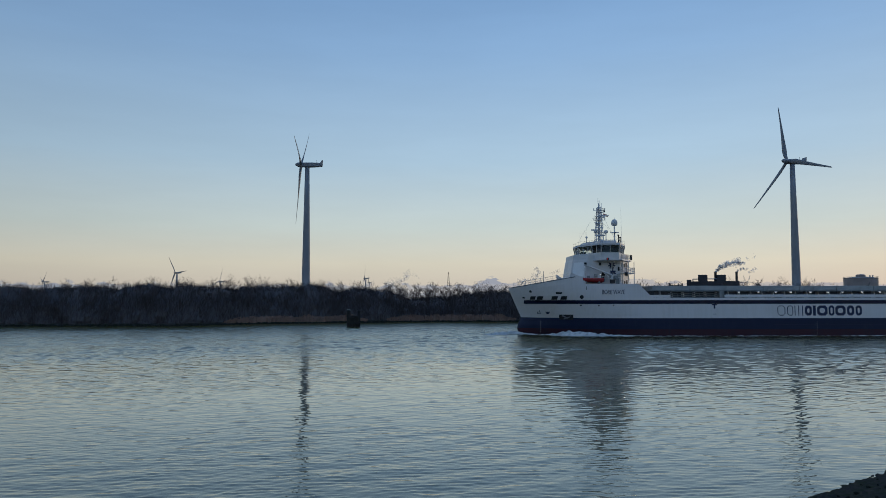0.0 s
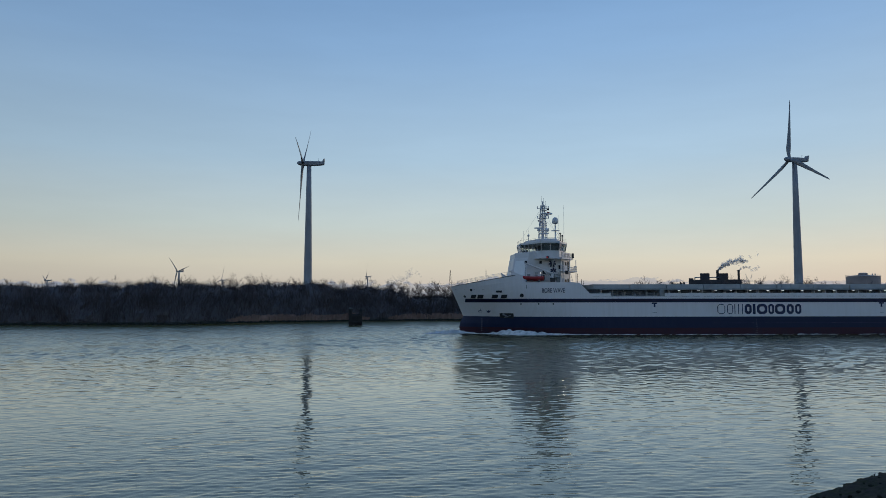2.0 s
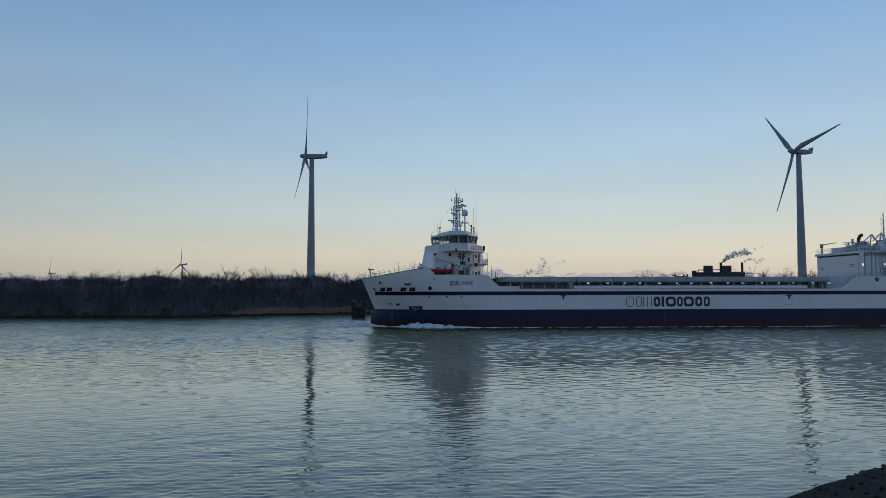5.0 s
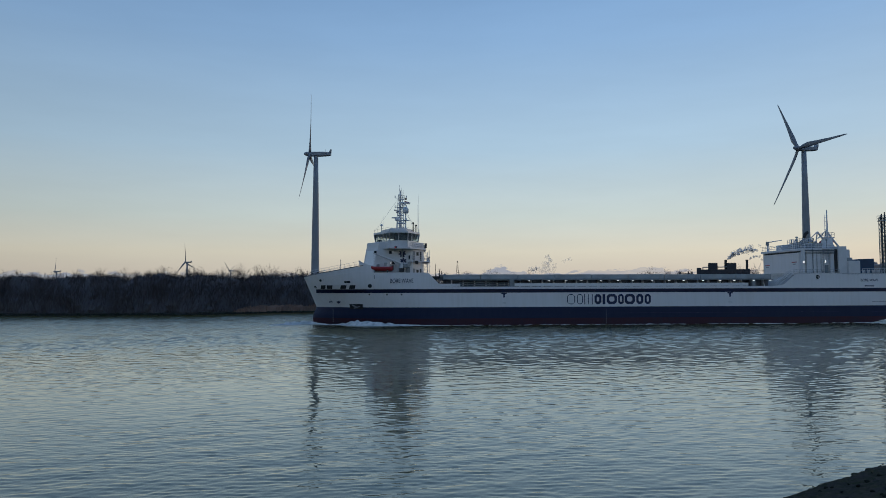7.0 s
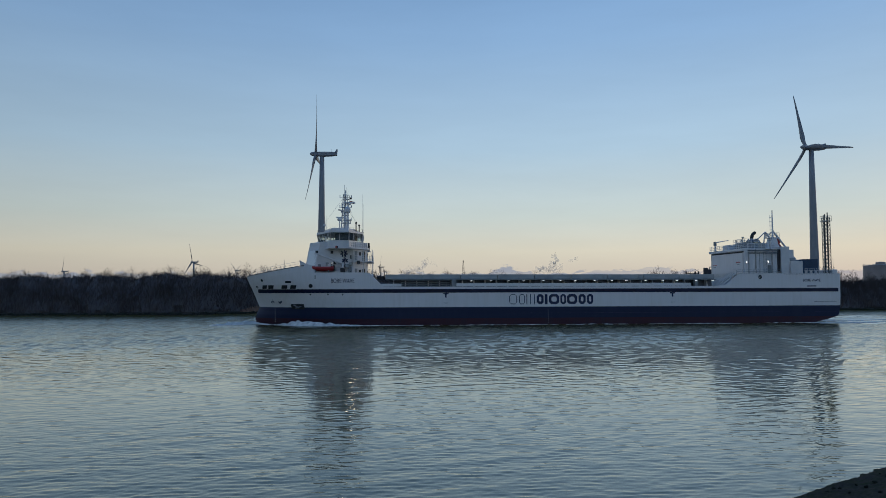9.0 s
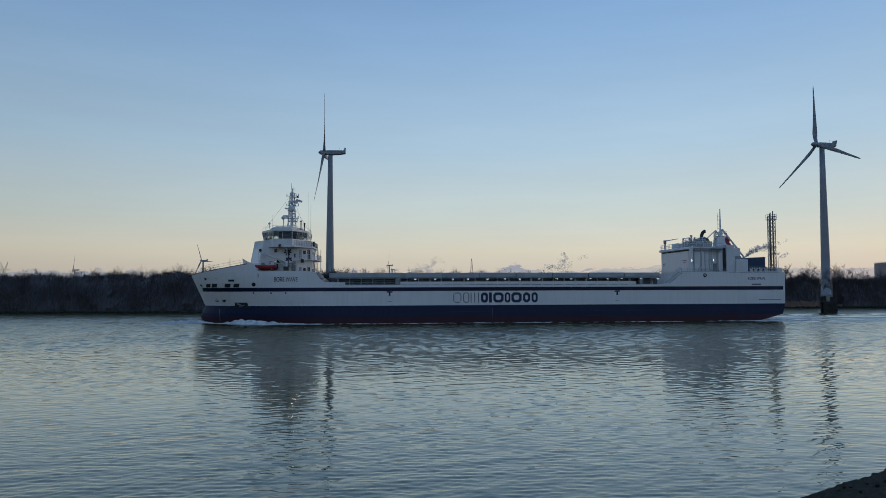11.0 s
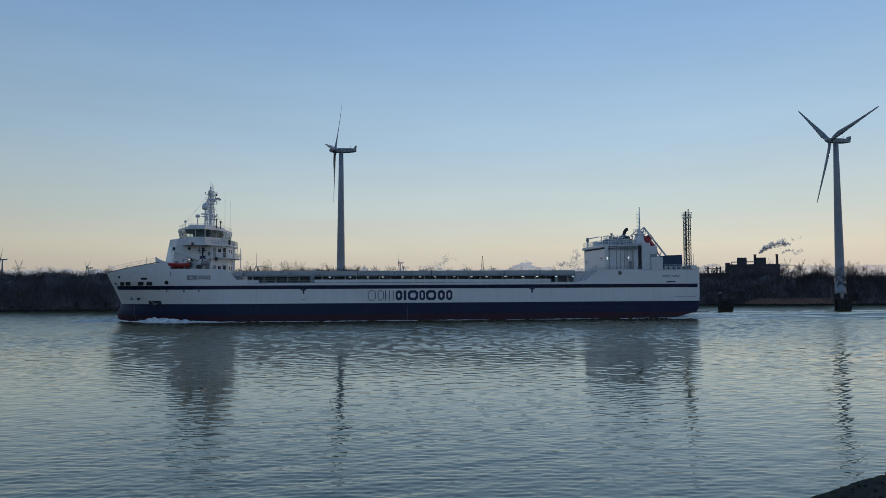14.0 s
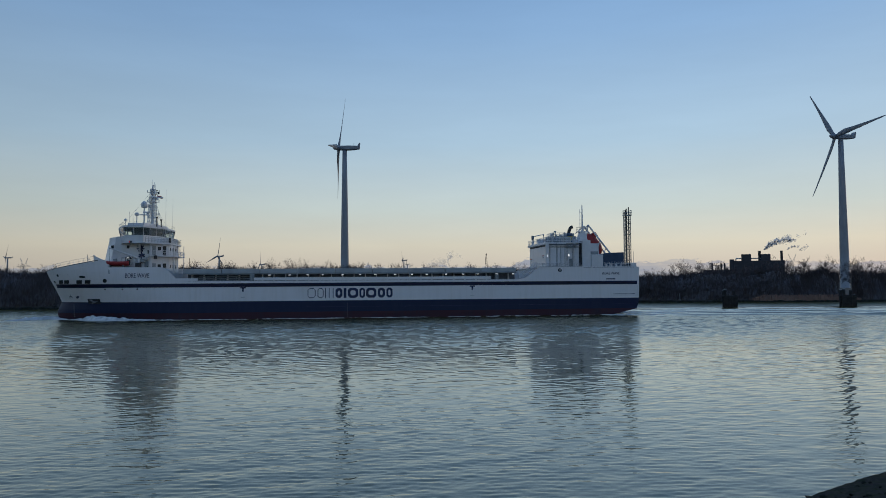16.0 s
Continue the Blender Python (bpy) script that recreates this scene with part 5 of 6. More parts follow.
# wheelhouse across the full beam: its wings narrow towards their ends
PLAN = [(-45.9, 2.4), (-45.9, -2.4), (-43.0, -9.3), (-39.4, -9.3), (-37.2, -4.2), (-37.2, 4.2), (-39.4, 9.3), (-43.0, 9.3)]


def grown(pts, k):
    cx, cy = -41.2, 0.0
    out = []
    for x, y in pts:
        d = Vector((x - cx, y - cy))
        d *= 1 + k / d.length
        out.append((cx + d.x, cy + d.y))
    return out


WING = [(-46.2, 2.6), (-46.2, -2.6), (-43.3, -9.55), (-38.9, -9.55), (-35.5, -4.4), (-35.5, 4.4), (-38.9, 9.55), (-43.3, 9.55)]
wing = part("bridge_wing", prism(bmesh.new(), WING, 2, 15.25, 15.5), HOUSE, ship, "white bridge deck reaching out over both sides")
for s in (-1, 1):
    bm = bmesh.new()
    rail(bm, [(-38.95, s * 9.5, 15.5), (-35.6, s * 4.4, 15.5), (-35.6, 0, 15.5)], 1.05, 3, 0.03, 0.8)
    part("wing_rail", bm, STEEL, wing)
    part("wing_bracket", prism(bmesh.new(), [(s * 7.3, 13.4), (s * 9.2, 15.25), (s * 7.3, 15.25)], 0, -40.6, -40.4), HOUSE, wing)
sl = part("side_lamp", rbox(-42.0, -41.5, -9.72, -9.4, 15.3, 15.75, 0.05), BLACK, wing)
part("lens", rbox(-41.96, -41.82, -9.76, -9.71, 15.42, 15.6, 0.02), REDLAMP, sl, "lit red lens")
part("lifebuoy_box", rbox(-35.8, -35.4, -4.7, -4.3, 15.6, 16.6, 0.08), BLACK, wing, "dark box on the wing rail")
lan = part("aft_landing", prism(bmesh.new(), [(-38.9, -8.3), (-38.5, -8.3), (-34.7, -4.2), (-34.7, 4.2), (-38.5, 8.3), (-38.9, 8.3)], 2, 12.72, 12.87), HOUSE, ship, "white open deck round the back of the house")
EDGE = [(-38.9, -8.2), (-38.5, -8.2), (-34.8, -4.15), (-34.8, 4.15), (-38.5, 8.2)]
bm = bmesh.new()
rail(bm, [(x, y, 12.87) for x, y in EDGE], 1.05, 3, 0.035, 0.9)
part("landing_rail", bm, HOUSE, lan)
bm = bmesh.new()
rail(bm, [(x, y, 9.2) for x, y in EDGE], 1.05, 3, 0.035, 1.1)
part("deck_rail", bm, HOUSE, ship, "white rail round the lower deck")
for x, y in ((-38.4, -8.1), (-36.6, -6.1), (-34.9, -4.1), (-34.9, 4.1), (-36.6, 6.1)):
    for z0, z1 in ((9.2, 12.72), (12.87, 15.25)):
        bm = bmesh.new()
        tube(bm, (x, y, z0), (x, y, z1), 0.07, seg=6)
        part("deck_post", bm, HOUSE, lan)
for z0, z1, y in ((9.2, 12.8, -2.6), (12.87, 15.3, 1.2)):
    bm = bmesh.new()
    ladder(bm, (-35.1, y, z0), (-35.7, y + 1.6, z1), (0.6, 0, 0), 11)
    part("stair", bm, STEEL, lan)
# doors and windows on the after faces
RUN = Vector((2.6, 3.8, 0)).normalized()
for z in (9.4, 12.95):
    for f, w, h, up, nm, mat in ((0.9, 0.8, 1.9, 0.05, "aft_door", GREY), (2.2, 0.75, 0.75, 1.0, "aft_window", DARK), (3.5, 0.8, 1.9, 0.05, "aft_door", DARK)):
        o = part(nm, rbox(-w / 2, w / 2, -0.06, 0.05, 0, h, 0.03), mat, house)
        o.matrix_basis = pose(-38.6 + RUN.x * f, -7.4 + RUN.y * f, z + up, 0, 0, math.degrees(math.atan2(RUN.y, RUN.x)))
    for y in (-2.4, -0.4, 1.8):
        part("aft_window", rbox(-36.06, -35.96, y - 0.35, y + 0.35, z + 1.0, z + 1.7, 0.03), DARK, house)

# sill wall, outward-leaning panes with mullions, overhanging roof
wheel = part("wheelhouse", prism(bmesh.new(), PLAN, 2, 15.5, 16.9), HOUSE, ship, "white wheelhouse with raked windows")
COUNTS = (4, 5, 2, 3, 5, 3, 2, 5)
lo, hi = grown(PLAN, 0.02), grown(PLAN, 0.40)
for i, n in enumerate(COUNTS):
    j = (i + 1) % len(PLAN)
    a0, b0 = Vector((*lo[i], 16.9)), Vector((*lo[j], 16.9))
    a1, b1 = Vector((*hi[i], 18.42)), Vector((*hi[j], 18.42))
    nrm = (b0 - a0).cross(a1 - a0).normalized()
    for k in range(n):
        f0, f1 = (k + 0.07) / n, (k + 0.93) / n
        q = [a0.lerp(b0, f0), a0.lerp(b0, f1), a1.lerp(b1, f1), a1.lerp(b1, f0)]
        bm = bmesh.new()
        hull_of(bm, [v + nrm * 0.012 for v in q] + [v - nrm * 0.012 for v in q], ((0, 1, 2, 3), (7, 6, 5, 4), (0, 4, 5, 1), (1, 5, 6, 2), (2, 6, 7, 3), (3, 7, 4, 0)))
        pn = part("pane", bm, GLASS, wheel, "tinted wheelhouse pane")
        pn.visible_shadow = False
    for k in range(n + 1):
        f = k / n
        bm = bmesh.new()
        tube(bm, a0.lerp(b0, f), a1.lerp(b1, f), 0.11 if k in (0, n) else 0.07, seg=6)
        part("mullion", bm, HOUSE, wheel)
roof = part("wheelhouse_roof", prism(bmesh.new(), grown(PLAN, 0.5), 2, 18.4, 18.78), HOUSE, wheel, "overhanging flat roof")
part("roof_top", prism(bmesh.new(), grown(PLAN, -1.2), 2, 18.78, 19.4), HOUSE, wheel)
part("console", rbox(-45.6, -44.6, -3.0, 3.0, 16.2, 17.35, 0.1), BLACK, wheel, "dark steering console")
# added dark block, unseen itself, that blocks the light through the port panes
part("chart_room", rbox(-42.2, -38.4, -7.6, 3.0, 16.9, 18.35, 0.05), SHADE, wheel, "dark block added inside the wheelhouse to darken its port panes")
bm = bmesh.new()
ring = [(x, y, 18.76) for x, y in grown(PLAN, 0.35)]
rail(bm, ring[:5], 0.7, 1, 0.018, 2.2)
rail(bm, ring[4:] + ring[:1], 0.7, 1, 0.018, 2.2)
part("roof_rail", bm, STEEL, wheel)

# ---- masts and aerials on the wheelhouse ----
mast = part("radar_mast", lattice(bmesh.new(), -40.4, 0, 19.4, 27.4, 1.7, 0.75, 8, 0.07), HOUSE, ship, "white lattice radar mast")
bm = bmesh.new()
tube(bm, (-40.4, 0, 19.4), (-40.4, 0, 28.3), 0.34, 0.16, seg=10)
tube(bm, (-40.55, 0, 28.2), (-40.55, 0, 29.5), 0.05, 0.03, seg=6)
tube(bm, (-40.1, 0.2, 27.6), (-40.1, 0.2, 29.0), 0.04, 0.03, seg=6)
tube(bm, (-39.8, -0.2, 26.6), (-39.8, -0.2, 28.4), 0.04, 0.03, seg=6)
part("pole", bm, HOUSE, mast)
for z, w, xo in ((21.2, 2.0, 0.2), (22.9, 1.4, 0.1), (24.6, 1.5, 0.0), (26.3, 1.1, 0.4)):
    pl = part("platform", rbox(-40.4 + xo - w / 2, -40.4 + xo + w / 2, -w / 2, w / 2, z, z + 0.1, 0.02), HOUSE, mast)
    bm = bmesh.new()
    a = w / 2 - 0.05
    c = -40.4 + xo
    rail(bm, [(c - a, -a, z + 0.1), (c + a, -a, z + 0.1), (c + a, a, z + 0.1), (c - a, a, z + 0.1), (c - a, -a, z + 0.1)], 0.8, 2, 0.025, 0.9)
    part("platform_rail", bm, STEEL, pl)
for z, ln, turn, x in ((25.1, 2.4, 20, -39.4), (23.4, 3.0, 65, -41.0), (21.9, 1.9, 10, -41.3)):
    s = part("radar_scanner", rbox(-ln / 2, ln / 2, -0.14, 0.14, -0.13, 0.16, 0.05), HOUSE, mast, "white bar radar scanner")
    s.matrix_basis = pose(x, -0.3, z + 0.5, 0, 0, turn)
    part("gearbox", lathe(bmesh.new(), [(0.28, -0.5), (0.28, -0.2), (0.12, -0.12)], seg=12), HOUSE, s)
for z, y0, y1 in ((27.0, -1.3, 1.3), (24.9, -2.4, 2.4), (22.2, -1.9, 1.9)):
    bm = bmesh.new()
    tube(bm, (-40.4, y0, z), (-40.4, y1, z), 0.06, seg=6)
    for y in (y0, (y0 + y1) / 2 + 0.6, y1):
        tube(bm, (-40.4, y, z - 0.05), (-40.4, y, z + 0.5), 0.07, 0.05, seg=6)
    part("yard", bm, HOUSE, mast)
    bm = bmesh.new()
    tube(bm, (-41.6, 0, z - 0.3), (-39.0, 0, z - 0.3), 0.05, seg=6)
    tube(bm, (-39.1, 0, z - 0.3), (-39.1, 0, z + 0.25), 0.10, seg=6)
    tube(bm, (-41.5, 0, z - 0.3), (-41.5, 0, z + 0.2), 0.09, seg=6)
    part("spreader", bm, HOUSE, mast)
mast.matrix_basis = pose(-0.4, 1.5, 0)
part("signal_lamp", lathe(bmesh.new(), [(0.16, 0), (0.2, 0.1), (0.2, 0.35), (0.08, 0.45)], (-39.2, 0, 26.35), 10), BLACK, mast)
bm = bmesh.new()
hull_of(bm, [(-39.5, 0.0, 26.1), (-38.5, 0.15, 25.85), (-38.4, 0.1, 25.35), (-39.5, 0.0, 25.55), (-39.5, 0.03, 26.1), (-38.5, 0.18, 25.85), (-38.4, 0.13, 25.35), (-39.5, 0.03, 25.55)],
        ((0, 1, 2, 3), (7, 6, 5, 4), (0, 4, 5, 1), (1, 5, 6, 2), (2, 6, 7, 3), (3, 7, 4, 0)))
part("flag", bm, ORANGE, mast, "small red flag")
dome = part("satellite_dome", lathe(bmesh.new(), [(0.2, 22.4), (0.54, 22.5), (0.64, 22.75), (0.64, 23.15), (0.52, 23.5), (0.26, 23.75), (0.05, 23.8)], (-39.8, -7.6, 0), 20), HOUSE, ship, "white satellite dome on a pole", smooth=True)
bm = bmesh.new()
tube(bm, (-39.8, -7.6, 18.7), (-39.8, -7.6, 22.7), 0.16, 0.13, seg=10)
part("pole", bm, HOUSE, dome)
ring = part("ring", lathe(bmesh.new(), [(0.85, 21.0), (0.9, 21.0), (0.9, 21.08), (0.85, 21.08)], (-39.8, -7.6, 0), 16), HOUSE, dome)
d2 = part("satellite_dome", lathe(bmesh.new(), [(0.15, 20.9), (0.42, 21.0), (0.46, 21.25), (0.38, 21.5), (0.05, 21.6)], (-41.4, -7.0, 0), 16), HOUSE, ship, smooth=True)
bm = bmesh.new()
tube(bm, (-41.4, -7.0, 18.8), (-41.4, -7.0, 20.95), 0.09, seg=8)
part("pole", bm, HOUSE, d2)
for x, y, h in ((-37.0, -2.4, 27.0), (-37.0, 3.0, 25.5), (-44.4, -2.0, 22.4), (-44.9, 2.0, 21.9)):
    bm = bmesh.new()
    tube(bm, (x, y, 18.8), (x, y, h), 0.035, 0.015, seg=5)
    part("whip_aerial", bm, HOUSE, ship)
for x, y, h in ((-38.2, -4.6, 20.9), (-37.6, -3.6, 20.5)):
    part("vent_pipe", lathe(bmesh.new(), [(0.11, 18.8), (0.11, h - 0.3), (0.2, h - 0.28), (0.2, h)], (x, y, 0), 10), BLACK, ship)
sl = part("searchlight", lathe(bmesh.new(), [(0.24, 0), (0.26, 0.3), (0.05, 0.45)], (-44.7, -3.6, 20.2), 12), HOUSE, ship)
bm = bmesh.new()
tube(bm, (-44.7, -3.6, 19.3), (-44.7, -3.6, 20.25), 0.05, seg=6)
part("stem", bm, STEEL, sl)
for p, q in (((-40.4, 0, 27.2), (-36.3, -4.6, 16.4)), ((-40.4, 0, 27.2), (-45.6, -2.4, 19.5)), ((-40.4, 0, 24.9), (-36.6, -4.0, 19.4))):
    bm = bmesh.new()
    tube(bm, p, q, 0.02, seg=4)
    part("stay_wire", bm, STEEL, mast)

# ---- rescue boat, davit and side gear ----
def rescue_boat():
    bm = bmesh.new()
    rings = []
    for f, w, zl, zh in ((0, 0.15, 0.55, 1.0), (0.08, 0.5, 0.3, 1.02), (0.25, 0.85, 0.1, 0.95), (0.6, 0.95, 0.0, 0.9), (0.92, 0.9, 0.0, 0.95), (1, 0.8, 0.1, 0.98)):
        x = -46.9 + 4.5 * f
        rings.append([bm.verts.new((x, -8.25 + s * w * k * 0.78, 10.75 + zl + (zh - zl) * v)) for s, k, v in ((-1, 1, 1), (-1, 1.05, 0.7), (-1, 0.75, 0.25), (0, 0, 0), (1, 0.75, 0.25), (1, 1.05, 0.7), (1, 1, 1))])
    for a, b in zip(rings, rings[1:]):
        for k in range(6):
            bm.faces.new((a[k], a[k + 1], b[k + 1], b[k]))
        bm.faces.new((a[6], a[0], b[0], b[6]))
    bm.faces.new(rings[0])
    bm.faces.new(rings[-1][::-1])
    bmesh.ops.recalc_face_normals(bm, faces=bm.faces[:])
    b = part("rescue_boat", bm, ORANGE, ship, "red rescue boat in its cradle", smooth=True)
    part("console", rbox(-43.6, -42.9, -8.6, -7.9, 11.6, 12.25, 0.08), HOUSE, b)
    bm = bmesh.new()
    tube(bm, (-42.9, -8.8, 11.6), (-42.9, -8.8, 12.5), 0.05)
    tube(bm, (-42.9, -7.7, 11.6), (-42.9, -7.7, 12.5), 0.05)
    tube(bm, (-42.9, -8.8, 12.5), (-42.9, -7.7, 12.5), 0.05)
    part("roll_bar", bm, BLACK, b)
    part("outboard_motor", rbox(-42.6, -42.2, -8.45, -8.05, 11.0, 11.95, 0.08), BLACK, b)
    for x in (-46.0, -43.4):
        part("cradle", prism(bmesh.new(), [(-8.85, 9.25), (-7.6, 9.25), (-7.7, 11.0), (-8.25, 10.7), (-8.8, 11.0)], 0, x - 0.1, x + 0.1), GREY, b)


rescue_boat()
dv = part("boat_davit", lathe(bmesh.new(), [(0.55, 9.2), (0.5, 10.2), (0.32, 10.4), (0.28, 12.4)], (-40.6, -8.1, 0), 14), HOUSE, ship, "white slewing boat davit")
bm = bmesh.new()
tube(bm, (-40.6, -8.1, 12.3), (-46.2, -8.3, 14.4), 0.2, 0.11, seg=8)
tube(bm, (-40.6, -8.1, 11.2), (-42.6, -8.2, 13.1), 0.09, seg=8)
part("jib", bm, HOUSE, dv)
bm = bmesh.new()
tube(bm, (-46.1, -8.3, 14.4), (-46.1, -8.3, 11.6), 0.025, seg=4)
part("fall_wire", bm, BLACK, dv)
part("winch", rbox(-41.1, -40.1, -8.8, -8.2, 10.6, 11.4, 0.1), BLACK, dv)
part("hydraulic_box", rbox(-40.2, -39.4, -8.4, -7.7, 11.5, 12.2, 0.08), GREY, dv)
# dark emblem on the house side: two whorls of leaf shapes on a stem
for cx, cz, ln, angles in ((-40.45, 14.35, 0.72, (90, 40, 140, -10, 190, 240, 300)), (-40.25, 12.85, 0.62, (90, 30, 150, -20, 200))):
    for a in angles:
        bm = bmesh.new()
        lathe(bm, [(0.5, 0), (0.5, 0.03), (0.02, 0.03)], seg=10)
        bm.transform(pose(cx, -7.41, cz, 90, 0, 0) @ pose(0, 0, 0, 0, 0, a) @ pose(ln * 0.62, 0, 0) @ Matrix.Diagonal((ln, 0.34, 1, 1)))
        part("house_mark", bm, STRIPE, house)
part("house_mark", box(bmesh.new(), -40.36, -40.22, -7.44, -7.40, 11.4, 14.3), STRIPE, house)
for k in range(3):
    o = part("liferaft_canister", lathe(bmesh.new(), [(0.05, -0.62), (0.3, -0.58), (0.34, -0.1), (0.34, 0.1), (0.3, 0.58), (0.05, 0.62)], seg=14), HOUSE, ship, "white liferaft canister", smooth=True)
    o.matrix_basis = pose(-38.6 + 1.55 * k if k < 2 else -35.3, -8.4 if k < 2 else -7.6, 9.8, 0, 90, 0)
for k in range(6):
    part("deck_gear", rbox(-45.6 + 1.55 * k, -45.0 + 1.55 * k, -7.75, -7.41, 11.6 + 0.3 * (k % 3), 12.2 + 0.35 * (k % 3), 0.05), (GREY, STEEL, BLACK)[k % 3], ship)
lamp = part("deck_lamp", rbox(-43.0, -42.7, -7.75, -7.4, 12.3, 12.55, 0.05), HOUSE, ship)
part("lens", rbox(-42.97, -42.73, -7.8, -7.74, 12.33, 12.52, 0.02), LAMP, lamp, "lit white lens")

# ---- gear between house and hold ----
for x, h in ((-33.2, 12.6), (-32.4, 11.4), (-31.9, 11.1)):
    bm = bmesh.new()
    tube(bm, (x, 2.0, 9.2), (x, 2.0, h), 0.07, 0.05, seg=6)
    part("vent_post", bm, BLACK, ship)
part("winch", rbox(-34.0, -32.4, 1.2, 3.0, 9.2, 9.95, 0.15), BLACK, ship)

# ---- after body ----
FORWARD = set(o.name for o in ship.children)
part("poop_bulwark", rbox(60.0, 61.15, -8.98, -8.8, 10.2, 11.05, 0.04), WHITE, ship)
part("poop_bulwark", rbox(60.0, 61.15, 8.8, 8.98, 10.2, 11.05, 0.04), WHITE, ship)
part("transom_bulwark", rbox(60.98, 61.18, -8.8, 8.8, 10.2, 11.05, 0.04), WHITE, ship)
side_patch("rail_line", 50.4, 61.4, 10.08, 10.14, STRIPE, 0.03, hull_side)
part("gunwale", rbox(40.0, 61.0, -9.06, -8.9, 10.16, 10.27, 0.03), WHITE, ship)
# casing: full-beam house whose panelled front looks down the hold
cas = part("engine_casing", rbox(42.7, 46.8, -8.0, 8.0, 9.95, 15.5, 0.06), HOUSE, ship, "white after deckhouse across the full beam")
part("front_panel", rbox(42.58, 42.72, -6.9, 7.2, 10.4, 14.6, 0.04), WHITE, cas, "large plain front panel")
part("front_canopy", rbox(42.2, 42.75, -8.0, 8.0, 15.0, 15.5, 0.05), HOUSE, cas)
# flat dark strip: the shade below the canopy put into colour
part("shade_gap", rbox(42.62, 42.74, -7.2, 7.4, 14.68, 14.92, 0.02), DARK, cas)
for y, z in ((6.0, 12.2), (-4.9, 12.6)):
    for j, w in enumerate((1.9, 1.1)):
        part("notice", rbox(42.54, 42.6, y - w / 2, y + w / 2, z - j * 0.42, z - j * 0.42 + 0.17, 0.01), REDP if j == 0 else GREY, cas)
part("corner_frame", rbox(42.3, 42.95, -8.25, -7.8, 9.95, 15.55, 0.05), HOUSE, cas)
for x0, x1 in ((43.4, 44.6), (44.9, 46.2)):
    part("side_plate", rbox(x0, x1, -8.07, -7.98, 10.2, 14.9, 0.03), HOUSE, cas)
part("side_pipe", tube(bmesh.new(), (44.75, -8.15, 10.0), (44.75, -8.15, 15.4), 0.09, seg=8), STEEL, cas)
bm = bmesh.new()
rail(bm, [(42.4, 7.8, 15.5), (42.4, -7.8, 15.5), (49.4, -7.8, 15.5), (49.4, -4.0, 15.5)], 1.05, 3, 0.04, 0.8)
part("top_rail", bm, HOUSE, cas)
bm = bmesh.new()
rail(bm, [(45.4, -2.4, 16.9), (45.4, 2.4, 16.9), (48.6, 2.4, 16.9), (48.6, -2.4, 16.9), (45.4, -2.4, 16.9)], 1.0, 2, 0.04, 0.8)
part("roof_rail", bm, HOUSE, cas)
part("roof_house", rbox(45.3, 48.7, -2.5, 2.5, 15.45, 16.9, 0.05), HOUSE, cas, "low white roof house")
for x, y, h, r in ((44.0, -6.6, 1.7, 0.10), (44.9, -5.0, 2.2, 0.07), (48.9, -6.4, 2.0, 0.12), (46.2, -6.9, 1.5, 0.16), (47.8, -3.4, 2.4, 0.08), (43.2, -3.0, 2.0, 0.07)):
    part("roof_vent", lathe(bmesh.new(), [(r, 15.45), (r, 15.45 + h - 0.3), (r * 2.0, 15.5 + h - 0.25), (r * 2.0, 15.45 + h), (r * 0.6, 15.55 + h)], (x, y, 0), 10), STEEL, cas)
part("funnel_duct", prism(bmesh.new(), [(48.4, 15.5), (50.2, 17.4), (51.2, 17.4), (50.4, 15.5)], 1, 1.2, 3.0), YELLOW, cas, "dull yellow slanting duct")
for y in (-8.55, -7.75):
    bm = bmesh.new()
    tube(bm, (36.4, y, 7.4), (40.2, y, 10.3), 0.09, seg=6)
    for dz in (0.5, 1.0):
        tube(bm, (36.4, y, 7.4 + dz), (40.2, y, 10.3 + dz), 0.04, seg=5)
    for k in range(5):
        p = Vector((36.4, y, 7.4)).lerp(Vector((40.2, y, 10.3)), k / 4)
        tube(bm, p, p + Vector((0, 0, 1.0)), 0.04, seg=5)
    part("stair_rail", bm, HOUSE, ship, "white stair rail up to the after deck")
for k in range(12):
    p = Vector((36.4, -8.15, 7.4)).lerp(Vector((40.2, -8.15, 10.3)), (k + 0.5) / 12)
    part("step", box(bmesh.new(), p.x - 0.14, p.x + 0.14, -8.5, -7.8, p.z - 0.03, p.z + 0.03), GREY, ship)
cr = part("service_crane", lathe(bmesh.new(), [(0.28, 15.45), (0.22, 15.9), (0.16, 17.7)], (43.2, 6.8, 0), 10), HOUSE, ship, "small white service crane")
bm = bmesh.new()
tube(bm, (43.2, 6.8, 17.6), (45.3, 4.6, 18.0), 0.13, 0.08)
part("jib", bm, HOUSE, cr)
part("winch", rbox(42.9, 43.4, 6.5, 7.1, 16.9, 17.8, 0.08), GREY, cr)
for x0, x1, y0, z1, m in ((43.4, 45.4, 1.2, 16.7, HOUSE), (44.4, 46.4, -2.6, 17.0, GREY), (44.6, 46.6, -6.2, 16.5, GREY), (46.9, 49.3, 3.6, 16.9, BLACK), (46.6, 48.0, -1.2, 17.3, GREY), (47.2, 48.6, -5.4, 16.8, STEEL), (49.6, 52.4, 5.2, 17.6, BLUE)):
    part("machinery_box", rbox(x0, x1, y0, y0 + 2.4, 15.4, z1, 0.08), m, ship)
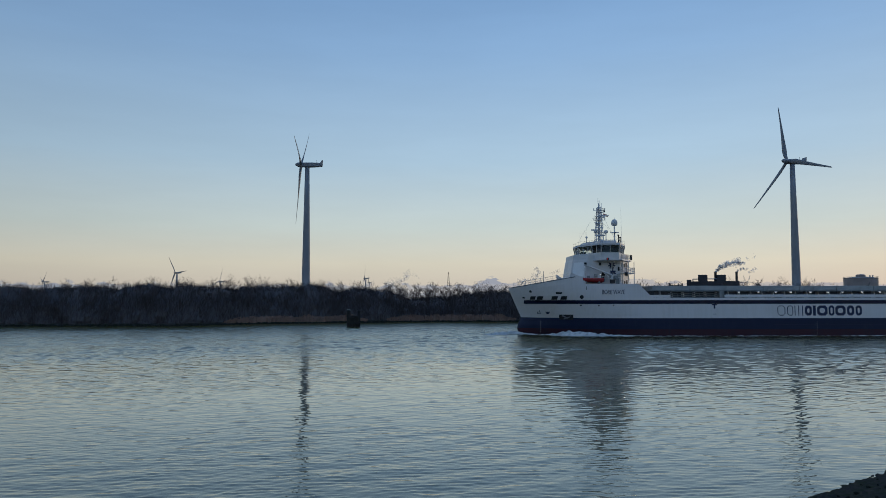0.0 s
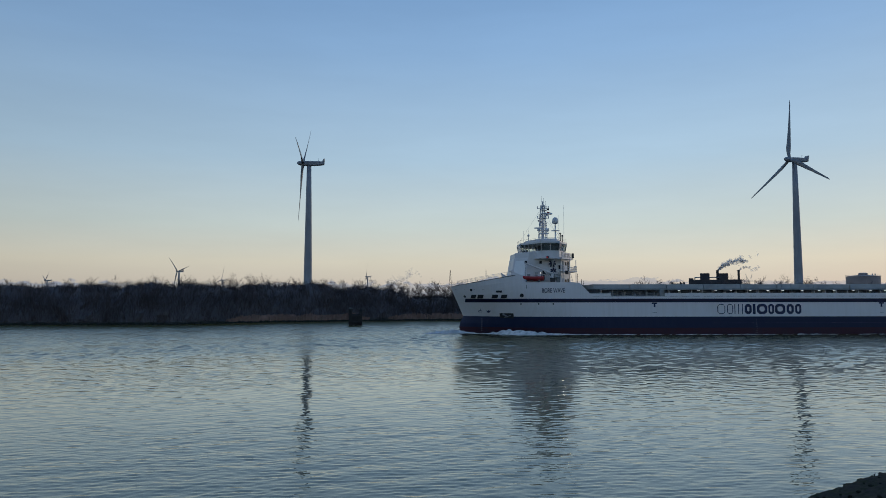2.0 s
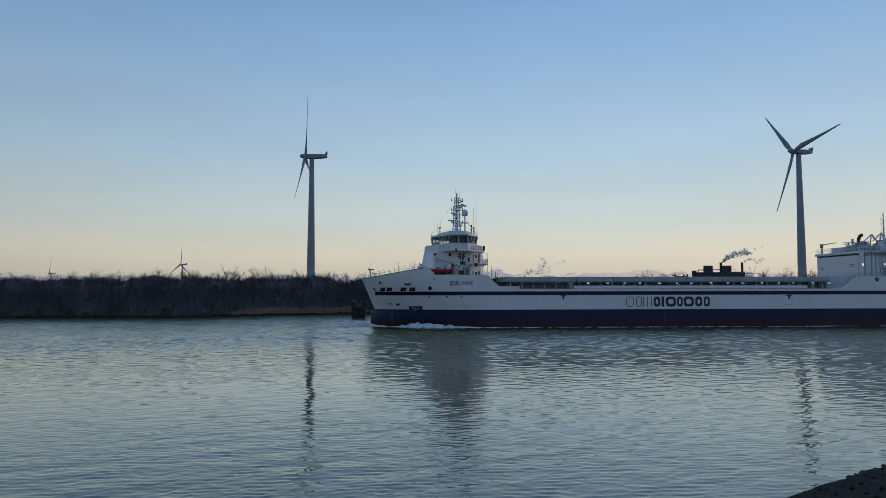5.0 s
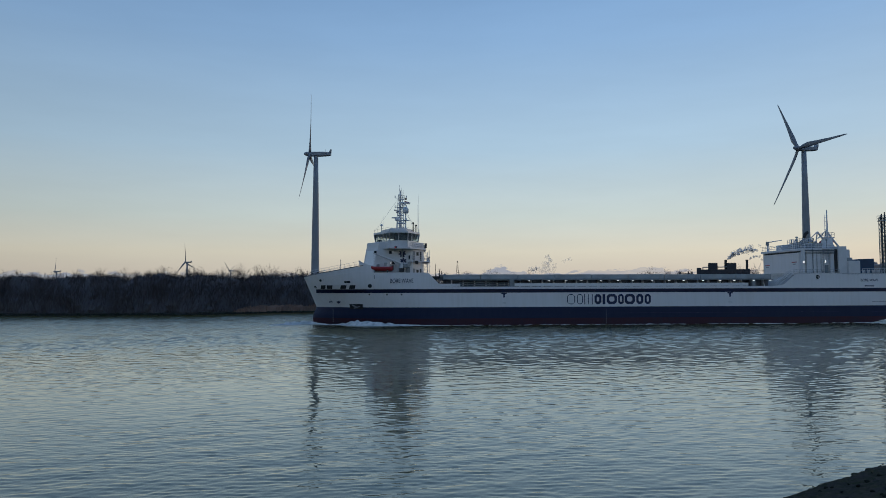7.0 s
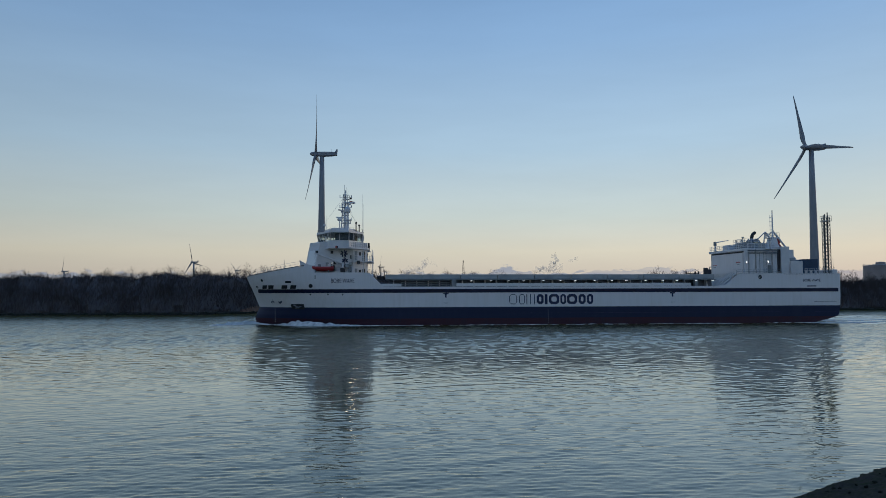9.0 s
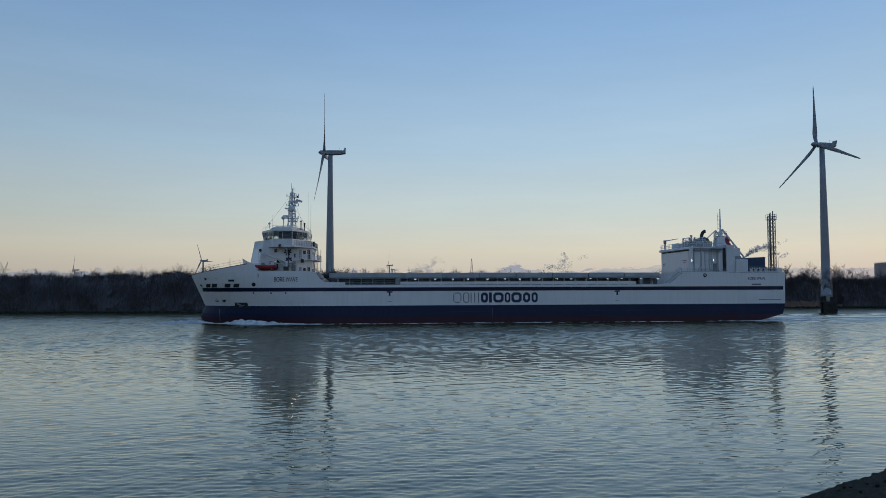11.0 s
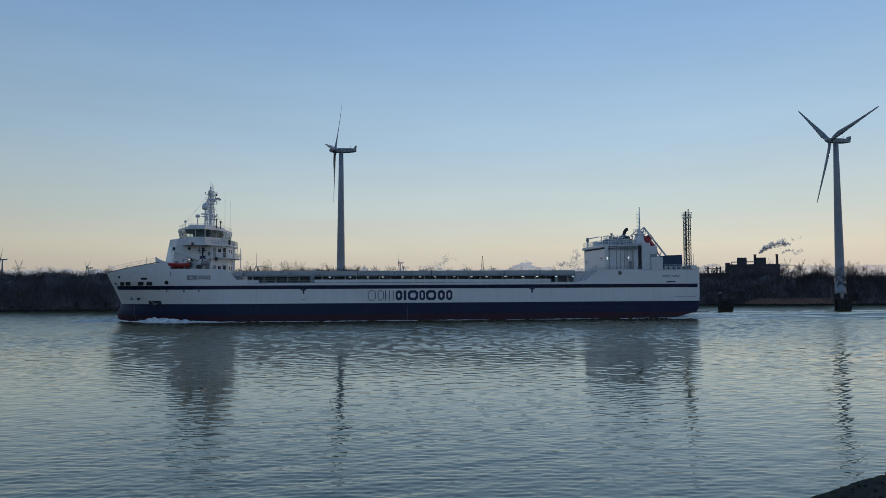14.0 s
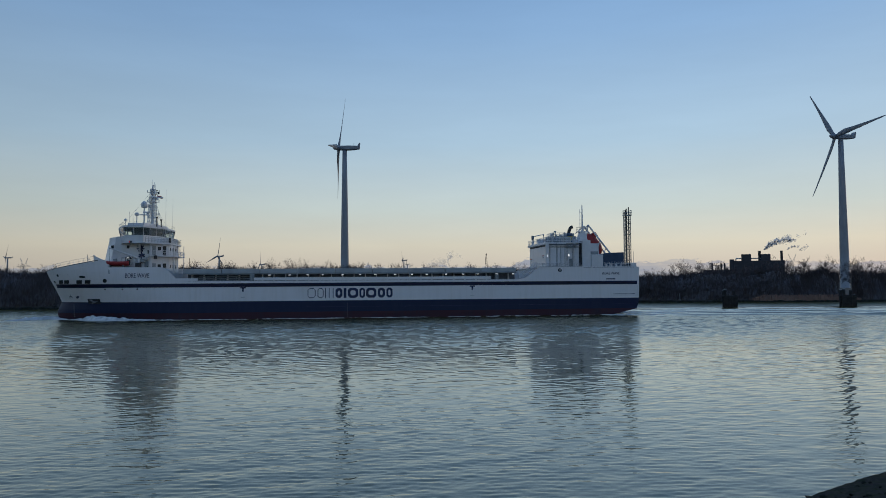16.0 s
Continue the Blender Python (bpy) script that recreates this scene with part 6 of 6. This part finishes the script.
for x, y, h in ((46.3, 0.4, 17.9), (47.1, 1.6, 18.6), (45.8, -3.8, 17.4), (48.6, 2.6, 17.8)):
    part("vent_pipe", lathe(bmesh.new(), [(0.13, 15.4), (0.13, h - 0.35), (0.28, h - 0.3), (0.28, h)], (x, y, 0), 10), STEEL, ship)
part("recess_wall", box(bmesh.new(), 46.8, 49.7, -7.55, 8.0, 9.9, 15.46), HOUSE, ship, "white casing wall set back from the sides")
part("platform", rbox(46.8, 49.7, -8.0, -5.5, 15.3, 15.5, 0.03), HOUSE, ship)
part("recess_door", rbox(47.6, 48.4, -7.63, -7.53, 10.0, 12.0, 0.03), GREY, ship)
part("recess_post", rbox(48.6, 48.9, -7.95, -7.65, 9.9, 15.3, 0.03), HOUSE, ship)
for z, r in ((15.05, 0.12), (14.7, 0.07), (14.45, 0.05)):
    bm = bmesh.new()
    tube(bm, (43.0, -8.14, z), (49.5, -8.14, z - 0.06), r, seg=6)
    part("conduit", bm, SHADE, ship, "dark cable run under the roof edge")
for x in (43.2, 45.6, 46.5, 48.2):
    bm = bmesh.new()
    tube(bm, (x, -8.14, 10.0), (x, -8.14, 14.7), 0.06, seg=6)
    part("downpipe", bm, STEEL, ship)
bm = bmesh.new()
ladder(bm, (47.0, -7.75, 9.9), (47.0, -7.75, 15.4), (0.5, 0, 0), 16)
part("stair", bm, STEEL, ship)
bm = bmesh.new()
rail(bm, [(40.2, -8.75, 9.95), (50.0, -8.75, 9.95)], 1.05, 3, 0.03, 1.2)
part("poop_rail", bm, STEEL, ship)
for x in (43.9, 45.9):
    bm = bmesh.new()
    tube(bm, (x, -8.5, 9.9), (x + 1.0, -8.5, 11.6), 0.09, 0.05)
    part("mooring_derrick", bm, HOUSE, ship)
for x, z in ((42.65, 12.3), (47.3, 12.4)):
    la = part("deck_lamp", rbox(x - 0.15, x + 0.15, -8.32, -8.05, z, z + 0.6, 0.05), HOUSE, ship)
    part("lens", rbox(x - 0.09, x + 0.09, -8.38, -8.31, z + 0.08, z + 0.5, 0.02), LAMP, la, "lit white lens")
# exhaust pipe and hood
st = bmesh.new()
prev = None
for k in range(7):
    a = radians(15 * k)
    p = (51.0 + 0.9 * (1 - math.cos(a)), 6.6, 18.4 + 1.5 * math.sin(a))
    if prev:
        tube(st, prev, p, 0.38, seg=10)
    prev = p
tube(st, (51.0, 6.6, 15.4), (51.0, 6.6, 18.45), 0.38, seg=10)
part("exhaust_pipe", st, BLACK, ship, "black curved exhaust pipe")
part("exhaust_hood", lathe(bmesh.new(), [(0.95, 15.4), (1.0, 16.9), (1.3, 17.2), (1.3, 17.9), (0.9, 18.2)], (50.2, 4.2, 0), 14), BLUE, ship, "dark blue exhaust hood")
# mast foot and after mast on the centreline
part("mast_foot", prism(bmesh.new(), [(50.2, 15.4), (50.9, 16.4), (51.35, 18.2), (52.4, 18.2), (52.6, 16.8), (53.6, 15.4)], 1, -1.6, 0.4), HOUSE, ship, "white tapering mast foot")
am = bmesh.new()
tube(am, (51.95, -0.7, 18.1), (51.95, -0.7, 24.3), 0.22, 0.1, seg=10)
tube(am, (51.4, -0.7, 19.6), (51.4, -0.7, 23.3), 0.04, seg=5)
for k in range(4):
    tube(am, (51.3, -0.7, 20.0 + 0.9 * k), (52.0, -0.7, 20.0 + 0.9 * k), 0.05, seg=5)
amast = part("after_mast", am, HOUSE, ship, "white pole mast with rungs")
pl = part("platform", rbox(50.9, 53.0, -1.7, 0.5, 18.15, 18.3, 0.03), HOUSE, amast)
bm = bmesh.new()
rail(bm, [(50.95, -1.65, 18.3), (52.95, -1.65, 18.3), (52.95, 0.45, 18.3), (50.95, 0.45, 18.3), (50.95, -1.65, 18.3)], 1.0, 2, 0.03, 0.9)
part("platform_rail", bm, STEEL, pl)
part("after_casing", rbox(51.4, 54.4, -4.5, 3.6, 9.9, 15.42, 0.06), HOUSE, ship, "white after casing under the mast")
# stepped after blocks at the port side
blk = part("after_block", rbox(49.6, 51.45, -7.9, 8.0, 9.9, 15.9, 0.06), HOUSE, ship, "white after casing block")
part("dark_slot", rbox(49.0, 49.55, -7.62, -7.5, 10.6, 15.3, 0.02), DARK, blk)
part("after_block", rbox(51.45, 54.0, -8.4, -3.0, 9.9, 12.85, 0.06), HOUSE, ship)
part("after_gear", rbox(51.9, 53.6, -6.5, -5.0, 12.85, 13.6, 0.1), GREY, ship)
part("tank_house", prism(bmesh.new(), [(54.5, 9.95), (54.5, 12.9), (57.0, 13.4), (60.4, 13.5), (60.4, 9.95)], 1, -3.6, 3.4), BLUE, ship, "dark blue tank house")
bm = bmesh.new()
rail(bm, [(54.2, -8.75, 10.2), (60.0, -8.75, 10.2)], 1.0, 3, 0.035, 0.55)
part("after_rail", bm, HOUSE, ship)
for k in range(4):
    part("mooring_bitt", lathe(bmesh.new(), [(0.22, 9.9), (0.22, 10.7), (0.3, 10.75), (0.3, 10.9)], (54.8 + 1.1 * k, -8.1, 0), 10), HOUSE, ship)
# free-fall lifeboat on its slanting frame
fb = bmesh.new()
rings = []
for f, w, h in ((0, 0.5, 0.6), (0.1, 1.0, 1.1), (0.35, 1.25, 1.4), (0.7, 1.25, 1.35), (0.92, 0.8, 0.9), (1, 0.15, 0.2)):
    rings.append([fb.verts.new((-2.6 + 5.2 * f, w * math.cos(k * math.pi / 5), h * math.sin(k * math.pi / 5))) for k in range(10)])
for a, b in zip(rings, rings[1:]):
    for k in range(10):
        fb.faces.new((a[k], a[(k + 1) % 10], b[(k + 1) % 10], b[k]))
fb.faces.new(rings[0])
fb.faces.new(rings[-1])
bmesh.ops.recalc_face_normals(fb, faces=fb.faces[:])
lb = part("freefall_lifeboat", fb, REDP, ship, "red free-fall lifeboat on a slanting ramp", smooth=True)
lb.matrix_basis = pose(56.7, 6.3, 15.7, 0, 51, 0) @ Matrix.Diagonal((1.1, 1.15, 1.15, 1))
part("conning_cap", rbox(-2.0, -0.9, -0.6, 0.6, 1.0, 1.9, 0.15), REDP, lb)
for y in (4.6, 7.9):
    bm = bmesh.new()
    tube(bm, (55.0, y, 20.2), (60.4, y, 13.4), 0.20, seg=6)
    tube(bm, (54.4, y, 16.2), (59.6, y, 11.2), 0.18, seg=6)
    tube(bm, (55.0, y, 20.2), (54.4, y, 16.2), 0.15, seg=6)
    tube(bm, (55.0, y, 20.2), (53.0, y, 18.4), 0.12, seg=6)
    tube(bm, (60.4, y, 13.4), (59.9, y, 9.9), 0.16, seg=6)
    tube(bm, (57.8, y, 16.7), (57.0, y, 13.7), 0.1, seg=6)
    tube(bm, (59.2, y, 14.9), (58.4, y, 12.4), 0.1, seg=6)
    tube(bm, (55.0, y, 15.6), (55.0, y, 9.9), 0.14, seg=6)
    part("launch_frame", bm, HOUSE, ship, "white lifeboat launching frame")
# lattice vent tower at the port quarter
VX, VY = 59.65, -7.9
vt = part("vent_tower", lattice(bmesh.new(), VX, VY, 9.9, 22.0, 1.1, 1.1, 15, 0.075), DECK, ship, "grey lattice vent tower at the stern")
for dx, dy in ((-0.25, 0.2), (0.3, -0.1), (0.0, 0.35)):
    bm = bmesh.new()
    tube(bm, (VX + dx, VY + dy, 9.9), (VX + dx, VY + dy, 22.8 + dx), 0.11, seg=8)
    part("vent_pipe", bm, BLACK, vt, "dark vent pipe")
pf = part("platform", rbox(VX - 0.78, VX + 0.78, VY - 0.78, VY + 0.78, 21.2, 21.35, 0.02), STEEL, vt)
bm = bmesh.new()
c = 0.76
rail(bm, [(VX - c, VY - c, 21.35), (VX + c, VY - c, 21.35), (VX + c, VY + c, 21.35), (VX - c, VY + c, 21.35), (VX - c, VY - c, 21.35)], 1.0, 2, 0.035, 0.7)
part("platform_rail", bm, STEEL, pf)
bm = bmesh.new()
ladder(bm, (VX - 0.72, VY, 10.0), (VX - 0.72, VY, 21.3), (0, 0.5, 0), 34, 0.035)
part("ladder", bm, STEEL, vt)
bm = bmesh.new()
tube(bm, (60.9, -8.0, 10.2), (60.9, -8.0, 13.6), 0.05, 0.03, seg=6)
part("stern_staff", bm, STEEL, ship)


AFT_SHIFT = 0.9
for ob in ship.children:
    if ob.name not in FORWARD:
        xs = [v.co.x for v in ob.data.vertices]
        mid = ob.matrix_basis.translation.x + (min(xs) + max(xs)) / 2
        ob.matrix_basis = pose(AFT_SHIFT if mid > 49.2 else 0.1, 0, 0) @ ob.matrix_basis

# ---- bow wave and wake, which travel with the ship ----
def foam_strip(bm, rng, line, width, height, n):
    """A heap of rounded foam lumps along a line on the water."""
    for _ in range(n):
        f = rng.random()
        k = f * (len(line) - 1)
        i = min(int(k), len(line) - 2)
        p = Vector(line[i]).lerp(Vector(line[i + 1]), k - i)
        w = width(f) * rng.gauss(0, 0.4)
        r = rng.uniform(0.15, 0.4) * (0.4 + height(f))
        c = p + Vector((rng.uniform(-0.4, 0.4), w, 0))
        zz = height(f) * rng.uniform(0, 1) * max(0, 1 - abs(w) / max(width(f), 0.1))
        m = Matrix.Translation((c.x, c.y, zz)) @ Matrix.Diagonal((r * 2.2, r, r * 0.45, 1))
        bmesh.ops.create_icosphere(bm, subdivisions=1, radius=1.0, matrix=m)
    for v in bm.verts:
        v.co += Vector((0, 0, 0.10)) * noise.noise(v.co * 1.7)


def foam_ridge(bm, line, n, cols=7):
    """A smooth crest of broken water along a line: (x, y, width, height) at each point."""
    rows = []
    for i in range(n + 1):
        f = i / n * (len(line) - 1)
        k = min(int(f), len(line) - 2)
        p = [a + (b - a) * (f - k) for a, b in zip(line[k], line[k + 1])]
        x, y, w, h = p
        row = []
        for j in range(cols):
            e = j / (cols - 1) * 2 - 1
            r = 0.5 + 0.5 * math.cos(math.pi * e)
            z = h * r * (1 + 0.5 * noise.noise((x * 0.9, e * 1.3, 2))) + 0.10 * min(1, h * 4) * noise.noise((x * 2.6, e * 2.5, 7)) * r - 0.03
            row.append(bm.verts.new((x + 0.25 * noise.noise((x * 1.3, e, 4)), y + e * w * (1 + 0.3 * noise.noise((x * 0.7, 1, 3))), z)))
        rows.append(row)
    for a, b in zip(rows, rows[1:]):
        for j in range(cols - 1):
            bm.faces.new((a[j], b[j], b[j + 1], a[j + 1]))


def make_bow_wave():
    rng = random.Random(12)
    bm = bmesh.new()
    # thrown-up crest before the stem, the hump at the shoulder and the thin line along the side
    foam_ridge(bm, [(-67.0, -5.4, 0.5, 0.10), (-64.4, -3.8, 0.9, 0.45), (-61.8, -2.2, 1.1, 0.70), (-59.4, -1.0, 1.0, 0.75), (-57.6, -1.9, 0.7, 0.32), (-55.0, -4.1, 0.6, 0.12)], 90)
    foam_ridge(bm, [(-56.0, -3.6, 0.4, 0.05), (-53.0, -5.6, 0.7, 0.3), (-50.5, -7.0, 1.0, 0.85), (-48.0, -8.2, 1.1, 1.0), (-45.0, -9.0, 1.1, 0.75), (-41.5, -9.5, 0.9, 0.4), (-37.0, -9.7, 0.7, 0.2), (-31.0, -9.8, 0.5, 0.10)], 160)
    foam_ridge(bm, [(x, -9.75, 0.22 + 0.12 * noise.noise((x * 0.2, 0, 0)), 0.10 + 0.14 * max(-0.6, noise.noise((x * 0.13, 2, 0)))) for x in range(-33, 58, 3)], 300, 5)
    foam_strip(bm, rng, [(-55.5, -4.2, 0), (-50, -7.4, 0), (-44, -9.4, 0), (-36, -9.9, 0)], lambda f: 1.0, lambda f: 0.05 + 0.35 * math.exp(-((f - 0.45) / 0.2) ** 2), 120)
    o = part("bow_wave", bm, FOAM, smooth=True)
    return tagged(o, "white foaming bow wave along the ship's side", "bow wave", kind="stuff")


bow_wave = make_bow_wave()


def make_wake():
    """Foam streaks astern and low diverging wave ridges."""
    rng = random.Random(15)
    bm = bmesh.new()
    for _ in range(750):
        f = rng.random() ** 1.3
        x = 57 + 105 * f
        y = rng.gauss(0, 3.2 + 3.0 * f) if rng.random() < 0.6 else rng.gauss(-10.5 + 0.02 * (57 - x), 0.8)
        ln = rng.uniform(0.8, 6.0)
        w = rng.uniform(0.04, 0.22) * (1.1 - 0.6 * f)
        m = Matrix.Translation((x, y, 0.0)) @ Matrix.Diagonal((ln, w, 0.05 + 0.05 * (1 - f), 1))
        bmesh.ops.create_icosphere(bm, subdivisions=1, radius=1.0, matrix=m)
    foam = part("wake_foam", bm, FOAM, smooth=True)
    tagged(foam, "streaks of foam in the ship's wake", "foam", kind="stuff")
    verts, faces = [], []
    ridges = [(-12.5, 60, 178, -0.02, 0.7, 2.0), (-6.0, 58, 178, -0.012, 0.55, 1.6), (1.0, 58, 178, 0.0, 0.6, 1.8), (9.0, 56, 178, 0.02, 0.5, 2.4), (20.0, 60, 178, 0.05, 0.4, 2.6)]
    for k in range(12):
        x0 = 58 + rng.uniform(0, 70)
        ridges.append((rng.uniform(-14, 16), x0, x0 + rng.uniform(18, 45), rng.uniform(-0.03, 0.03), rng.uniform(0.2, 0.4), rng.uniform(0.7, 1.2)))
    for y0, x0, x1, ang, amp, wid in ridges:
        n, mrow = 60, 7
        b = len(verts)
        for i in range(n + 1):
            f = i / n
            x = x0 + (x1 - x0) * f
            y = y0 + ang * (x - x0) + 0.5 * noise.noise((x * 0.06, y0, 0))
            env = min(1, f * 6, (1 - f) * 3) * (0.65 + 0.5 * noise.noise((x * 0.1, y0, 4)))
            for j in range(mrow):
                s = j / (mrow - 1) * 2 - 1
                verts.append((x, y + s * wid, max(0, amp * env * (0.5 + 0.5 * math.cos(math.pi * s))) - 0.012))
        for i in range(n):
            for j in range(mrow - 1):
                a = b + i * mrow + j
                faces.append((a, a + mrow, a + mrow + 1, a + 1))
    me = bpy.data.meshes.new("wake_waves")
    me.from_pydata(verts, [], faces)
    me.materials.append(WATER)
    for p in me.polygons:
        p.use_smooth = True
    o = new("wake_waves", me)
    tagged(o, "low wave ridges spreading from the ship", "waves", kind="stuff")
    return foam, o


wake_foam, wake_waves = make_wake()


# ---- what moves ----
COURSE = 0.217


def heading(t):
    """The ship swings slowly to port as it follows the bend of the river."""
    return 5.156 + 4.312 * (t - 8) / 8


def ship_pose(t):
    run = 6.3047 * t + 0.00791 * t * t
    h, c = radians(heading(t)), radians(COURSE)
    x = 75 - HALF * math.sin(h) - run * math.cos(c)
    y = 144 + HALF * math.cos(h) - run * math.sin(c)
    return pose(x, y, 0, 0, 0, heading(t))


def wake_pose(t):
    return ship_pose(t) @ pose(61, 0, 0, 0, 0, 1.5 - heading(t)) @ pose(-61, 0, 0)


def motions():
    ticks = [k * 0.5 for k in range(33)]
    for ob in (ship, bow_wave):
        walk(ob, [(t, ship_pose(t)) for t in ticks])
    for ob in (wake_foam, wake_waves):
        walk(ob, [(t, wake_pose(t)) for t in ticks])
    for rotor, rest, th0, rate in SPINS:
        walk(rotor, [(t, rest @ pose(0, 0, 0, 0, -(th0 + rate * t), 0)) for t in ticks])
    for thing, start, turn, (across, up) in DRIFTS:
        c, s = math.cos(radians(turn)), math.sin(radians(turn))
        walk(thing, [(t, pose(start.x + across * t * c, start.y + across * t * s, start.z + up * t, 0, 0, turn)) for t in ticks[::4]])
    walk(water, [(t, pose(-0.35 * t, -0.25 * t, 0)) for t in ticks[::4]])


motions()
